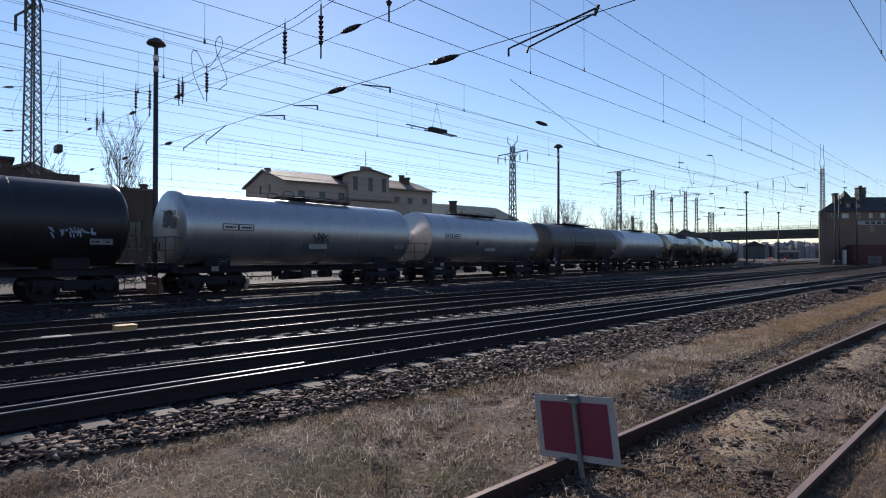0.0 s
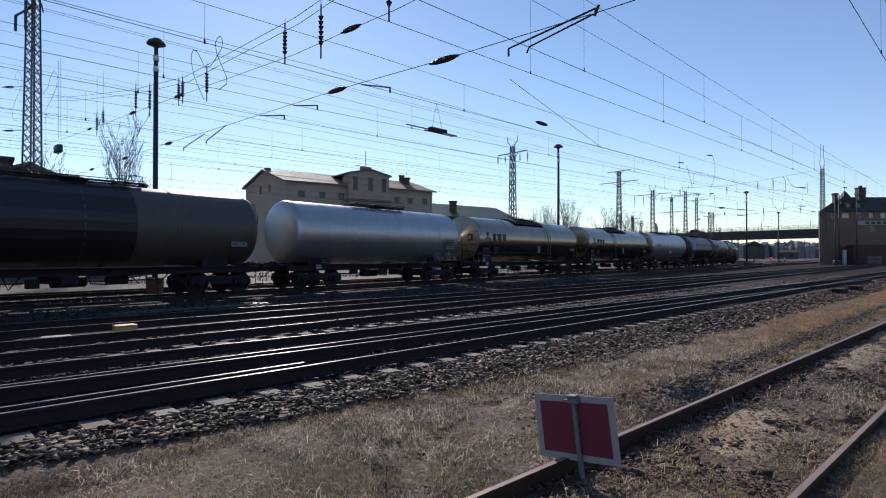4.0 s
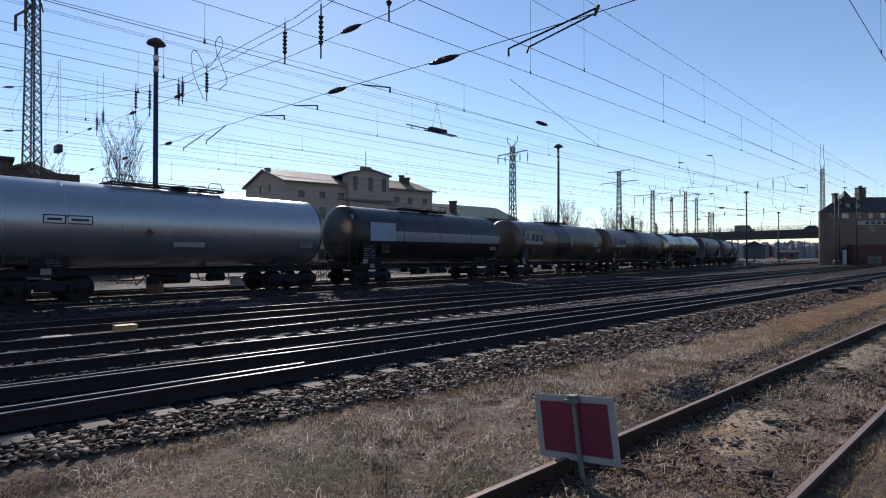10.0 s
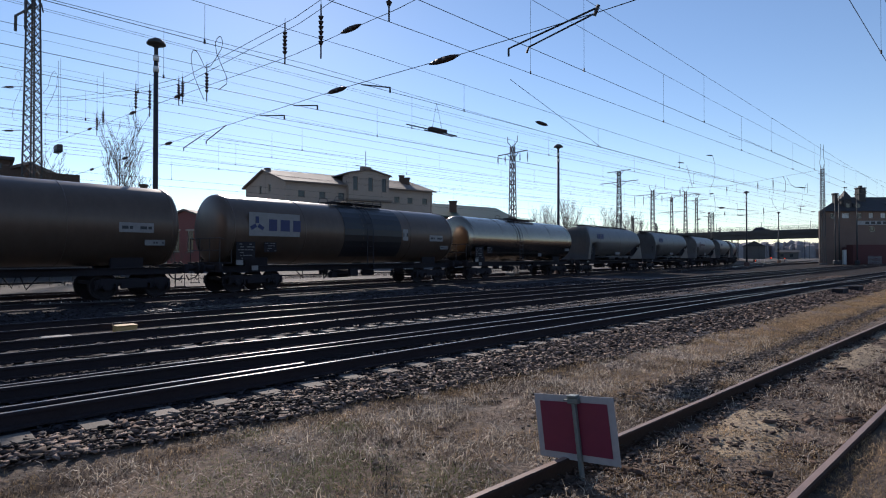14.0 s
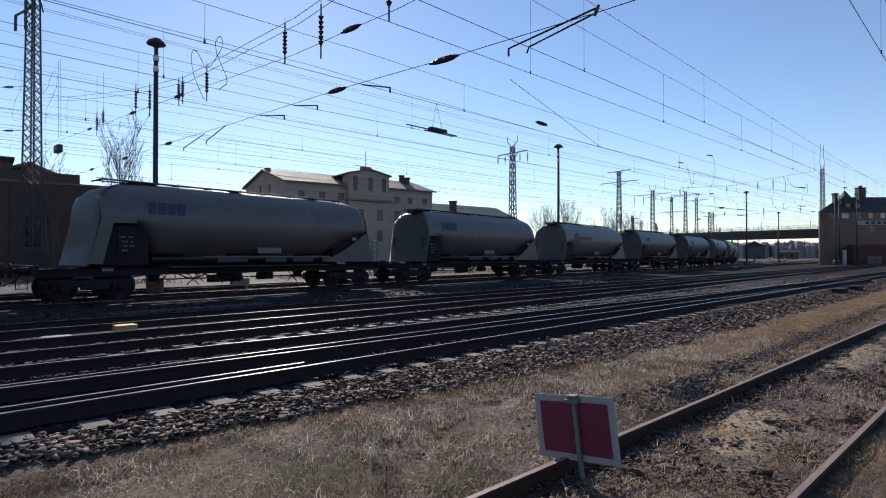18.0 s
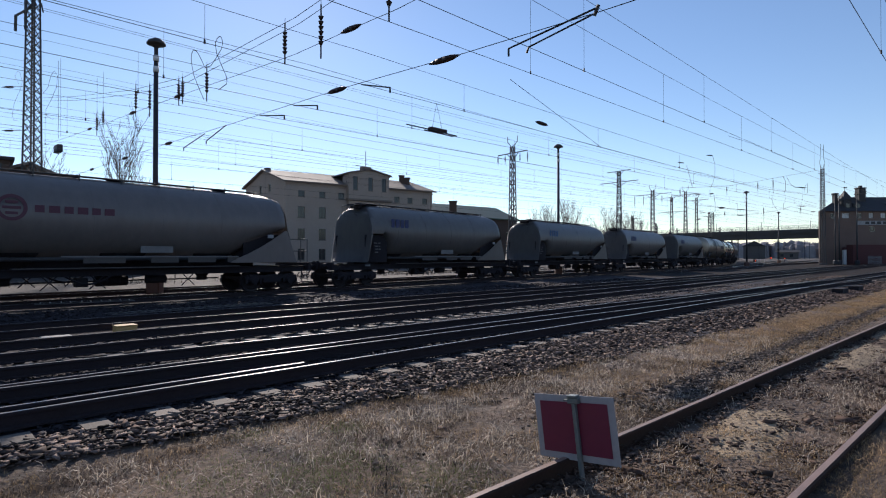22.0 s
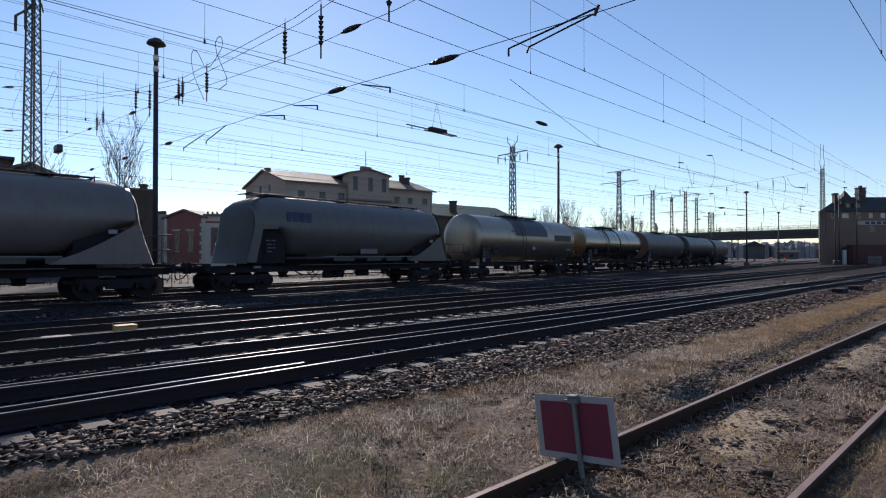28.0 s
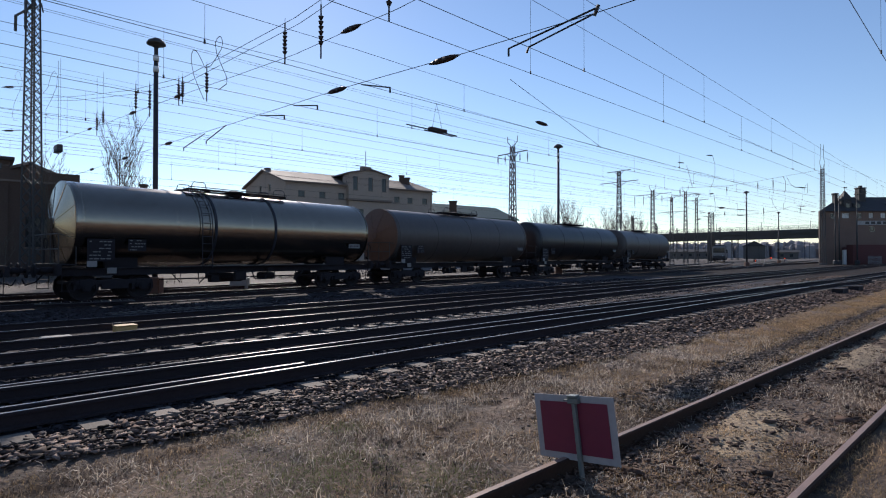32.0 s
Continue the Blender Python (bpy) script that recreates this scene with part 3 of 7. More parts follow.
    for x in np.linspace(x0, x1, 6):
        box(bm, (x, 0, top + 0.05), (0.05, 1.1, 0.07))
    part("walkway", bm, M_FRAME, w)
    bm = B()
    for y in (-0.62,):
        pipe(bm, [(x0, y, top + 0.1), (x0, y, top + 0.17), (x1, y, top + 0.17), (x1, y, top + 0.1)], 0.016)
    for x in (x0 + 0.1, x1 - 0.7):
        for y in (-0.62, 0.62):
            pipe(bm, [(x, y, top + 0.1), (x + 0.05, y, top + 0.3), (x + 0.12, y, top + 0.36), (x + 0.5, y, top + 0.36), (x + 0.57, y, top + 0.3), (x + 0.62, y, top + 0.1)], 0.016, 5)
    part("walkway_rail", bm, M_DARKSTEEL, w)
    if dome:
        bm = B()
        lathe(bm, [(top - 0.06, 0.33), (top + 0.12, 0.33), (top + 0.14, 0.36), (top + 0.17, 0.36), (top + 0.20, 0.2), (top + 0.21, 0.0)], 20, "Z")
        part("manhole", bm, M_FRAME, w)
    for sy in ((-1, 1) if ladder is not None else ()):
        bm = B()
        for dx in (-0.2, 0.2):
            pts = []
            for a in np.linspace(radians(2), radians(78), 9):
                pts.append((ladder + dx, sy * (radius + 0.09) * math.cos(a), centre + (radius + 0.09) * math.sin(a)))
            pipe(bm, [(ladder + dx, sy * (radius + 0.09), 1.05)] + pts, 0.018, 5)
        for z in np.arange(1.15, centre, 0.28):
            rod(bm, (ladder - 0.2, sy * (radius + 0.09), z), (ladder + 0.2, sy * (radius + 0.09), z), 0.013, 5)
        for a in np.linspace(radians(6), radians(76), 6):
            p = (sy * (radius + 0.09) * math.cos(a), centre + (radius + 0.09) * math.sin(a))
            rod(bm, (ladder - 0.2, *p), (ladder + 0.2, *p), 0.013, 5)
        part("ladder", bm, M_DARKSTEEL, w)
    for sy in (-1, 1):
        bm = B()
        rod(bm, (0.9, 0, 1.15), (0.9, sy * 1.2, 0.95), 0.07, 8)
        rod(bm, (0.9, sy * 1.2, 0.95), (0.9, sy * 1.34, 0.95), 0.10, 10)
        part("outlet_valve", bm, M_FRAME, w)
    bm = B()
    rod(bm, (0.9, 0, 1.5), (0.9, 0, 1.0), 0.16, 12)
    part("bottom_valve", bm, M_FRAME, w)
    e = railing_end
    xe = e * (half - 0.68)
    bm = B()
    box(bm, (xe - e * 0.2, 0, 1.24), (0.6, 2.5, 0.04))
    part("end_platform", bm, M_FRAME, w)
    bm = B()
    for y in (-1.2, -0.4, 0.4, 1.2):
        rod(bm, (xe, y, 1.24), (xe, y, 2.25), 0.018, 5)
    for z in (1.75, 2.25):
        rod(bm, (xe, -1.2, z), (xe, 1.2, z), 0.018, 5)
    for y in (-1.2, 1.2):
        pipe(bm, [(xe, y, 2.25), (xe - e * 0.5, y, 2.1), (xe - e * 0.5, y, 1.24)], 0.018, 5)
    part("end_railing", bm, M_STEEL, w)
    bm = B()
    rod(bm, (xe - e * 0.1, 0.6, 1.25), (xe - e * 0.1, 0.6, 1.9), 0.02, 6)
    lathe(bm, [(xe - e * 0.12, 0.20), (xe - e * 0.14, 0.22), (xe - e * 0.16, 0.20)], 16, "X", (0, 0.6, 1.95))
    part("handbrake_wheel", bm, M_FRAME, w)
    for sy in (-1, 1):
        panel(w, -half + 2.3, 1.02, 0.3, 0.2, sy * 1.12, M_DULLWHITE, 0, name="label_plate")
        panel(w, r - 0.9, 2.0, 0.7, 0.2, sy * 1.45, M_FADED, 1, M_CHARCOAL, "", "label_plate")
        if not data:
            panel(w, -f + 1.6, 1.3, 0.6, 0.24, sy * 1.3, M_FRAME, 3, M_FADED, "dark data plate with rows of pale marks", "data_panel")
            continue
        x = -f + 0.75
        d = panel(w, x, 1.72, 0.85, 0.76, sy * 1.44, M_FRAME, 6, M_FADED, "dark data plate with rows of pale marks", "data_panel")
        part("white_field", box(B(), (x - 0.28, sy * 1.45, 1.26), (0.3, 0.012, 0.2)), M_DULLWHITE, d)
        panel(w, x + 1.15, 1.9, 0.6, 0.42, sy * 1.44, M_FRAME, 4, M_FADED, "dark data plate with rows of pale marks", "data_panel")
    # hanging valve gear and brackets below the middle of the frame
    for sy in (-1, 1):
        bm = B()
        box(bm, (-0.4, sy * 1.15, 0.72), (0.5, 0.2, 0.36), bevel=0.03)
        pipe(bm, [(0.1, sy * 1.2, 0.95), (0.2, sy * 1.25, 0.6), (0.7, sy * 1.25, 0.55), (0.9, sy * 1.2, 0.9)], 0.03, 6)
        part("valve_gear", bm, M_FRAME, w)
        for x in (-2.2, 2.3):
            part("brake_bracket", pipe(B(), [(x, sy * 1.2, 0.9), (x + 0.25, sy * 0.8, 0.45), (x + 0.5, sy * 1.2, 0.9)], 0.025, 5), M_FRAME, w)
    return w


def silo_wagon(length, mat, label, radius=1.44, centre=2.78, rake=0.0):
    """A powder silo wagon: barrel on an upright front leg and a sloping rear skirt, hopper cones and pipes below."""
    w = empty("silo_wagon", None, label, "silo wagon", "train of wagons")
    half = length / 2
    underframe(w, half, 0.96)
    h = 6.2
    low = centre - radius
    front_foot, front_top, rear_foot, rear_top = -5.68 - rake * 0.42, -5.42 - rake * 0.3, 7.15, 6.6
    bm = B()
    x0, x1 = front_top + 0.10, rear_top - 0.24
    prof = [(0.0, 0.0), (0.005, radius * 0.6), (0.01, radius * 0.96), (0.05, radius)]
    mid = [(x, radius) for x in np.linspace(x0 + 0.05, x1 - 0.05, 44)[1:-1]]
    lathe(bm, [(x0 + x, r) for x, r in prof] + mid + [(x1 - x, r) for x, r in reversed(prof)], 48, "X", (0, 0, centre))
    bmesh.ops.remove_doubles(bm, verts=bm.verts, dist=0.0005)
    for v in bm.verts:
        bottom = float(np.interp(v.co.x, (-5.4, -4.45, -4.1, -3.6, 3.6, 4.3, 6.4), (2.72, 2.66, 2.2, low, low, low + 0.16, 2.6)))
        inset = min(v.co.x - front_top, rear_top - v.co.x) / (1 + (0.9 * rake if v.co.x < 0 else 0))
        crown = float(np.interp(inset, (0.06, 0.2, 0.45, 0.85, 1.35), (0.82, 1.09, 1.27, 1.40, radius)))
        if v.co.z > centre:
            v.co.z = min(v.co.z, centre + crown)
            if v.co.z > centre + crown - 0.02:
                v.co.y *= 0.97
        if v.co.z < centre:
            v.co.z = centre - (centre - v.co.z) * (centre - bottom) / radius
    bmesh.ops.recalc_face_normals(bm, faces=bm.faces)
    part("barrel", bm, mat, w, smooth=True)
    for x in np.linspace(-3.4, 3.4, 4):
        bm = B()
        lathe(bm, [(x - 0.02, radius), (x - 0.02, radius + 0.006), (x + 0.02, radius + 0.006), (x + 0.02, radius)], 40, "X", (0, 0, centre), radians(-20), radians(220))
        part("seam", bm, mat, w)
    # end shells: bowed in plan, running down to the frame and rounding over to the barrel's top
    for e, foot, top_x in ((-1, front_foot, front_top), (1, rear_foot, rear_top)):
        bm = B()
        f, t = abs(foot), abs(top_x)
        k = 1 + (0.9 * rake if e < 0 else 0)
        levels = [(1.2, f), (1.9, f + (t - f) * 0.45), (centre - 0.1, f + (t - f) * 0.9), (centre + 0.5, t), (centre + 0.85, t - 0.06 * k),
                  (centre + 1.12, t - 0.2 * k), (centre + 1.3, t - 0.45 * k), (centre + 1.42, t - 0.85 * k), (centre + 1.449, t - 1.35 * k)]
        bow = 0.08 if e < 0 else 0.22
        rows = []
        for z, xe in levels:
            half_w = 1.435 if z <= centre else math.sqrt(max(0.02, 1.45 ** 2 - (z - centre) ** 2))
            row = []
            for k in range(21):
                q = 2 * k / 20 - 1
                y = half_w * (0.3 * math.sin(q * math.pi / 2) + 0.7 * q)
                row.append(bm.verts.new((e * (xe - bow * abs(q) ** 3.5 * min(1, half_w)), y, z)))
            rows.append(row)
        for a, b in zip(rows, rows[1:]):
            for k in range(20):
                bm.faces.new((a[k], a[k + 1], b[k + 1], b[k]))
        bmesh.ops.solidify(bm, geom=bm.faces[:], thickness=0.03)
        bmesh.ops.recalc_face_normals(bm, faces=bm.faces)
        part("end_shell", bm, mat, w, smooth=True)
        for sy in (-1, 1):
            bm = B()
            rows = []
            for z in ((1.25, 1.6, 2.0, 2.4, 2.66, 2.68, 2.85, 3.05, 3.25, 3.45) if e < 0 else (1.25, 1.45, 1.6, 1.8, 2.0, 2.2, 2.4, 2.6)):
                outer = f + (t - f) * min(1, (z - 1.2) / 1.5) - bow * 0.98
                if e < 0:
                    inner = 5.58 - 0.33 * (z - 1.25) / 1.41 if z < 2.67 else 4.5
                else:
                    inner = 3.75 if z < 1.4 else 3.9 + 2.45 * ((z - 1.4) / 1.24) ** 0.75
                inner = min(inner, outer - 0.02)
                yy = 1.437 if z <= centre else math.sqrt(1.445 ** 2 - (z - centre) ** 2)
                rows.append([(e * (outer + (inner - outer) * k / 4), sy * yy, z) for k in range(5)])
            vv = [[bm.verts.new(p) for p in r] for r in rows]
            for a, b in zip(vv, vv[1:]):
                for k in range(4):
                    bm.faces.new((a[k], a[k + 1], b[k + 1], b[k]))
            bmesh.ops.recalc_face_normals(bm, faces=bm.faces)
            bmesh.ops.solidify(bm, geom=bm.faces[:], thickness=0.03)
            part("side_fairing", bm, mat, w)
    # dark panels added behind the end openings to stand in for their shade
    for y in (-1.1, 1.1):
        part("inner_skirt", box(B(), (5.6, y, 1.85), (2.2, 0.03, 1.2)), M_FRAME, w)
    for y in (-1.12, 1.12):
        part("inner_skirt", box(B(), (-4.75, y, 1.9), (1.55, 0.03, 1.4)), M_FRAME, w)
    # added dark box that closes the bright gaps between the hopper cones
    part("centre_spine", box(B(), (0, 0, 1.28), (2 * h - 1.4, 0.5, 0.66)), M_FRAME, w)
    # added plate that stops sunlight showing through the slit above the skirt
    part("skirt_bulkhead", box(B(), (4.5, 0, 1.5), (0.04, 2.1, 0.5)), M_FRAME, w)
    # railed platform over the trailing buffers
    bm = B()
    xp = half - 0.75
    for y in (-1.2, 1.2):
        for x in (xp - 0.35, xp):
            rod(bm, (x, y, 1.2), (x, y, 2.3), 0.022, 5)
        for z in (1.75, 2.3):
            rod(bm, (xp - 0.35, y, z), (xp, y, z), 0.02, 5)
    for z in (1.75, 2.3):
        rod(bm, (xp, -1.2, z), (xp, 1.2, z), 0.02, 5)
    part("end_railing", bm, M_BOARD, w, "pale steel platform railing")
    for x in (-h + 2.9, 0.0, h - 2.9):
        bm = B()
        lathe(bm, [(1.62, 1.15), (1.15, 0.55), (0.72, 0.2), (0.55, 0.2)], 16, "Z", (x, 0, 0))
        part("hopper_cone", bm, M_FRAME, w)
    for sy in (-1, 1):
        bm = B()
        rod(bm, (-h + 2.4, sy * 0.95, 1.42), (h - 2.4, sy * 0.95, 1.42), 0.07, 8)
        part("air_pipe", bm, M_STEEL, w)
        bm = B()
        box(bm, (1.0, sy * 1.42, 1.5), (6.2, 0.05, 0.045))
        part("side_rail", bm, M_FADED, w, "thin pale rail along the frame")
        bm = B()
        box(bm, (-h + 1.35, sy * 0.9, 1.6), (0.55, 0.5, 0.55), bevel=0.04)
        rod(bm, (-h + 1.35, sy * 0.9, 1.9), (-h + 1.35, sy * 0.9, 2.3), 0.08, 8)
        part("valve_box", bm, M_FRAME, w)
        bm = B()
        pts = [(x, sy * 1.15, 0.85 - 0.28 * math.sin(math.pi * (x + 1.9) / 1.4)) for x in np.linspace(-1.9, -0.5, 7)]
        pipe(bm, pts, 0.035, 6)
        part("hose", bm, M_FRAME, w)
    top = centre + radius
    bm = B()
    for y in (-0.3, 0.3):
        box(bm, (0, y, top + 0.035), (2 * h - 1.9, 0.2, 0.025))
    for x in np.linspace(-h + 0.9, h - 0.9, 9):
        box(bm, (x, 0, top + 0.01), (0.05, 0.92, 0.04))
    part("walkway", bm, M_FRAME, w)
    bm = B()
    rod(bm, (-h + 0.7, -0.58, top + 0.03), (h - 0.7, -0.58, top + 0.03), 0.018, 5)
    for x in np.linspace(-h + 0.9, h - 0.9, 9):
        rod(bm, (x, -0.58, top - 0.14), (x, -0.58, top + 0.09), 0.02, 5)
    part("walkway_rail", bm, M_STEEL, w)
    for x in (-h + 2.2, 0.0, h - 2.2):
        bm = B()
        lathe(bm, [(top - 0.05, 0.26), (top + 0.03, 0.26), (top + 0.04, 0.29), (top + 0.065, 0.29), (top + 0.08, 0.0)], 16, "Z", (x, 0, 0))
        part("filling_hatch", bm, M_FRAME, w)
    # small platform over the front end
    bm = B()
    xe = front_top - 0.05
    box(bm, (xe + 0.55 + 1.3 * rake, 0, top - 0.02), (0.9, 0.9, 0.05))
    box(bm, (xe + 0.3 + 1.3 * rake, 0, top - 0.12), (0.08, 0.7, 0.2))
    part("top_platform", bm, M_FRAME, w)
    if rake < 0.5:
        bm = B()
        for y in (-0.45, 0.45):
            pipe(bm, [(xe + 0.6, y, top), (xe + 0.1, y, top - 0.02), (xe - 0.22, y, top - 0.08), (xe - 0.22, y, top - 0.5), (xe + 0.02, y, top - 0.62)], 0.02, 5)
        rod(bm, (xe - 0.22, -0.45, top - 0.1), (xe - 0.22, 0.45, top - 0.1), 0.02, 5)
        part("platform_railing", bm, M_BOARD, w, "pale bent railing at the top platform")
    for sy in (-1, 1):
        panel(w, 1.0, 1.76, 1.15, 0.24, sy * 1.2, M_FADED, 0, label="faded data plate", name="data_plate")
        panel(w, -h + 0.9, 1.05, 0.4, 0.18, sy * 1.08, M_CHARCOAL, 1, M_PALEGREY, "", "label_plate")
        panel(w, -4.75, 1.95, 0.55, 0.62, sy * 1.2, M_FRAME, 4, M_FADED, "dark data plate with rows of pale marks", "data_panel")
        panel(w, 5.6, 2.35, 0.28, 0.14, sy * 1.42, M_PALEGREY, 0, name="label_plate")
        for x, ww in ((-0.8, 1.3), (1.2, 1.0), (2.6, 1.1), (3.9, 0.5), (4.9, 0.8)):
            panel(w, x, 1.38, ww, 0.2, sy * 1.40, M_BOARD, name="frame_plate")
        for x in (-2.6, -1.2, 1.9):
            bm = B()
            rod(bm, (x, sy * 1.2, 0.9), (x + 0.5, sy * 1.2, 0.42), 0.02, 5)
            rod(bm, (x + 0.5, sy * 1.2, 0.9), (x, sy * 1.2, 0.42), 0.02, 5)
            part("pipe_bracket", bm, M_FRAME, w)
    return w


TRAIN = []


def place(w, front, rear):
    """Set a wagon between two coupling points along the line, as they stand at 13 s."""
    TRAIN.append((w, (front + rear) / 2))
    return w


GAPS = [-143.0, -128.2, -114.05, -100.0, -85.1, -71.4, -55.25, -38.9, -24.7, -9.75, 6.55, 22.8, 38.4, 54.6, 71.4, 88.2, 105.0, 122.2, 139.05, 155.5, 172.0, 187.05, 202.3, 219.0, 234.5]


def wagon_span(i):
    return GAPS[i], GAPS[i + 1]


def build_train():
    def tank(i, mat, label, **kw):
        f, r = wagon_span(i)
        return place(tank_wagon(r - f, mat, label, **kw), f, r)

    def silo(i, mat, label):
        f, r = wagon_span(i)
        return place(silo_wagon(r - f, mat, label, rake=1.0 if i in (12, 18) else 0.0), f, r)

    w = tank(0, M_BLACKTANK, "black tank wagon with pale scrawl on its flank", railing_end=1)
    scrawl(w, 4.7, 2.3, 1.3, 0.3, -1.455, M_PALEBLUE, 1, "pale sprayed scrawl")
    w = tank(1, M_SILVER, "silver aluminium-clad tank wagon with dark scrawls", seams=8, dish=0.12, data=False, short=(0.96, 0.84), walkway=(-1.4, 2.7))
    rnd = random.Random(2)
    bm = B()
    for k in range(34):
        rod(bm, (-6.28, rnd.uniform(-1.0, 0.1), 2.9 + rnd.uniform(-0.35, 0.4)), (-6.285, rnd.uniform(-1.0, 0.1), 2.9 + rnd.uniform(-0.35, 0.4)), 0.022, 4)
    tagged(part("scrawl", bm, M_FADED, w, "grey sprayed scrawl on the front end"), kind="stuff")
    scrawl(w, 0.2, 2.35, 0.8, 0.4, -1.46, M_CHARCOAL, 3)
    for x in (-4.3, -3.6):
        outline_box(w, x, 2.68, 0.66, 0.24, -1.464, M_CHARCOAL)
    panel(w, 0.05, 1.95, 1.0, 0.22, -1.42, M_DULLWHITE, 0)
    w = tank(2, M_SILVER, "silver tank wagon with a shallow conical end", seams=9, data=False, ends=M_SILVER, short=(0.99, 1.0), walkway=(-2.3, 1.65))
    for x, ww in ((-4.52, 0.6), (-3.78, 0.75)):
        outline_box(w, x, 2.7, ww, 0.24, -1.464, M_CHARCOAL)
    part("placard", box(B(), (-1.58, -1.462, 2.32), (0.24, 0.012, 0.24), Matrix.Rotation(radians(45), 3, "Y")), M_MAROON, w, "small dark red diamond placard")
    panel(w, -0.2, 1.92, 1.1, 0.2, -1.42, M_DULLWHITE, 0)
    tank(3, M_GREYTANK, "weathered dark grey tank wagon with dark middle jacket", jacket=(-2.4, 1.6, -60, 240, M_BLACKTANK), short=(0.98, 1.05), walkway=(-2.5, 2.2))
    w = tank(4, M_SILVER, "silver aluminium-clad tank wagon with dark scrawls", railing_end=1, seams=8, data=False, short=(1.0, 1.14))
    scrawl(w, 4.3, 1.5, 2.2, 0.5, -1.36, M_DULLWHITE, 4, "pale sprayed scrawl")
    scrawl(w, 4.4, 1.5, 2.0, 0.45, -1.365, M_BLUE, 5, "violet sprayed scrawl")
    outline_box(w, 4.7, 2.3, 0.9, 0.3, -1.462, M_CHARCOAL)
    for i in (5, 6):
        w = tank(i, M_STAINLESS, "stainless steel tank wagon with dark owner's mark and top cover", ends=M_STAINLESS, ladder=1.8 if i == 5 else -1.6, bands=0,
                 short=(0.99, 1.39) if i == 5 else (0.92, 1.05), cover=(-2.15, 1.75) if i == 5 else (-2.1, 2.2), walkway=(-1.2, 1.2))
        emblem(w, -6.15, 2.74, 0.58, -1.455, M_CHARCOAL, "trefoil")
        panel(w, 0.4, 2.0, 0.35, 0.5, -1.44, M_FADED, 0, name="label_plate")
    part("end_plate", box(B(), (-7.24, -0.78, 2.72), (0.03, 0.34, 0.42), bevel=0.008), M_FRAME, TRAIN[5][0], "dark placard holder on the end sheet")
    part("end_plate_card", box(B(), (-7.262, -0.78, 2.72), (0.012, 0.2, 0.26)), M_FADED, TRAIN[5][0])
    w = tank(7, M_SILVER, "silver aluminium-clad tank wagon with a bright conical end", seams=8, data=False, ends=M_STAINLESS, short=(0.87, 1.18), walkway=(-2.7, 1.55))
    for x, ww in ((-4.67, 0.6), (-3.95, 0.72)):
        outline_box(w, x, 2.7, ww, 0.26, -1.464, M_CHARCOAL)
    part("placard", box(B(), (-1.77, -1.462, 2.35), (0.24, 0.012, 0.24), Matrix.Rotation(radians(45), 3, "Y")), M_MAROON, w, "small dark red diamond placard")
    panel(w, -0.3, 1.95, 1.2, 0.2, -1.42, M_DULLWHITE, 0)
    w = tank(8, M_BLACKTANK, "black tank wagon with a pale stripe and blue panel", stripe=(2.57, 0.52, M_DULLWHITE, -3.81, 6.1), short=(1.05, 1.29), walkway=(-2.4, 1.5))
    panel(w, -4.71, 2.77, 1.8, 0.95, -1.46, M_PALEBLUE, 1, M_PALEGREY, "pale blue owner's panel", "owner_panel")
    part("crown_rail", pipe(B(), [(-6.2, -0.45, 4.0), (-6.1, -0.45, 4.32), (-2.5, -0.45, 4.3)], 0.02, 5), M_DARKSTEEL, w)
    part("end_placard", box(B(), (-6.44, -1.0, 3.45), (0.03, 0.16, 0.3)), M_DULLWHITE, w)
    for i in (9, 10):
        j0, j1 = (-1.3, 0.75) if i == 9 else (-1.2, 2.75)
        w = tank(i, M_OLIVE, "brown tank wagon with a white owner's panel and black middle jacket", jacket=(j0, j1, -50, 230, M_BLACKTANK), walkway=(-1.6, 1.6) if i == 9 else (-1.25, 2.1),
                 ladder=None if i == 9 else 0.4, short=(1.14, 1.03) if i == 9 else (0.93, 0.9))
        panel(w, -5.07, 2.85, 2.5, 0.98, -1.47, M_DULLWHITE, 0, label="white owner's panel", name="owner_panel")
        emblem(w, -5.95, 2.83, 0.6, -1.485, M_CHARCOAL if i == 9 else M_BLUE, "trefoil")
        panel(w, 5.6, 2.52, 1.15, 0.34, -1.46, M_DULLWHITE, 1, M_CHARCOAL)
        panel(w, j1 + 0.3, 2.65, 0.4, 0.6, -1.46, M_DULLWHITE, 1, M_CHARCOAL)
    w = tank(11, M_STAINLESS, "stainless steel tank wagon with side ladder", ladder=-1.15, bands=0, short=(1.0, 0.98), walkway=(-1.3, 2.4))
    panel(w, 1.6, 1.6, 0.5, 0.22, -1.43, M_FADED, 1)
    marks = {12: ("blocks", M_BLUE), 13: ("blocks", M_BLUE), 14: ("ring", M_MAROON), 15: ("blocks", M_BLUE), 16: ("blocks", M_SKYBLUE), 17: ("blocks", M_BLUE), 18: ("blocks", M_BLUE)}
    for i in range(12, 19):
        w = silo(i, M_HOPPER_WARM if i in (14, 17) else M_HOPPER,
                 "warm grey silo wagon with maroon owner's mark" if i == 14 else "light grey silo wagon with sloping end fairings and blue mark")
        emblem(w, {14: -3.4, 15: -3.95, 16: -3.85}.get(i, -4.1), 3.0 if i == 14 else 3.2, 0.65 if i == 14 else 0.45, -1.445 if i == 14 else -1.412, marks[i][1], marks[i][0])
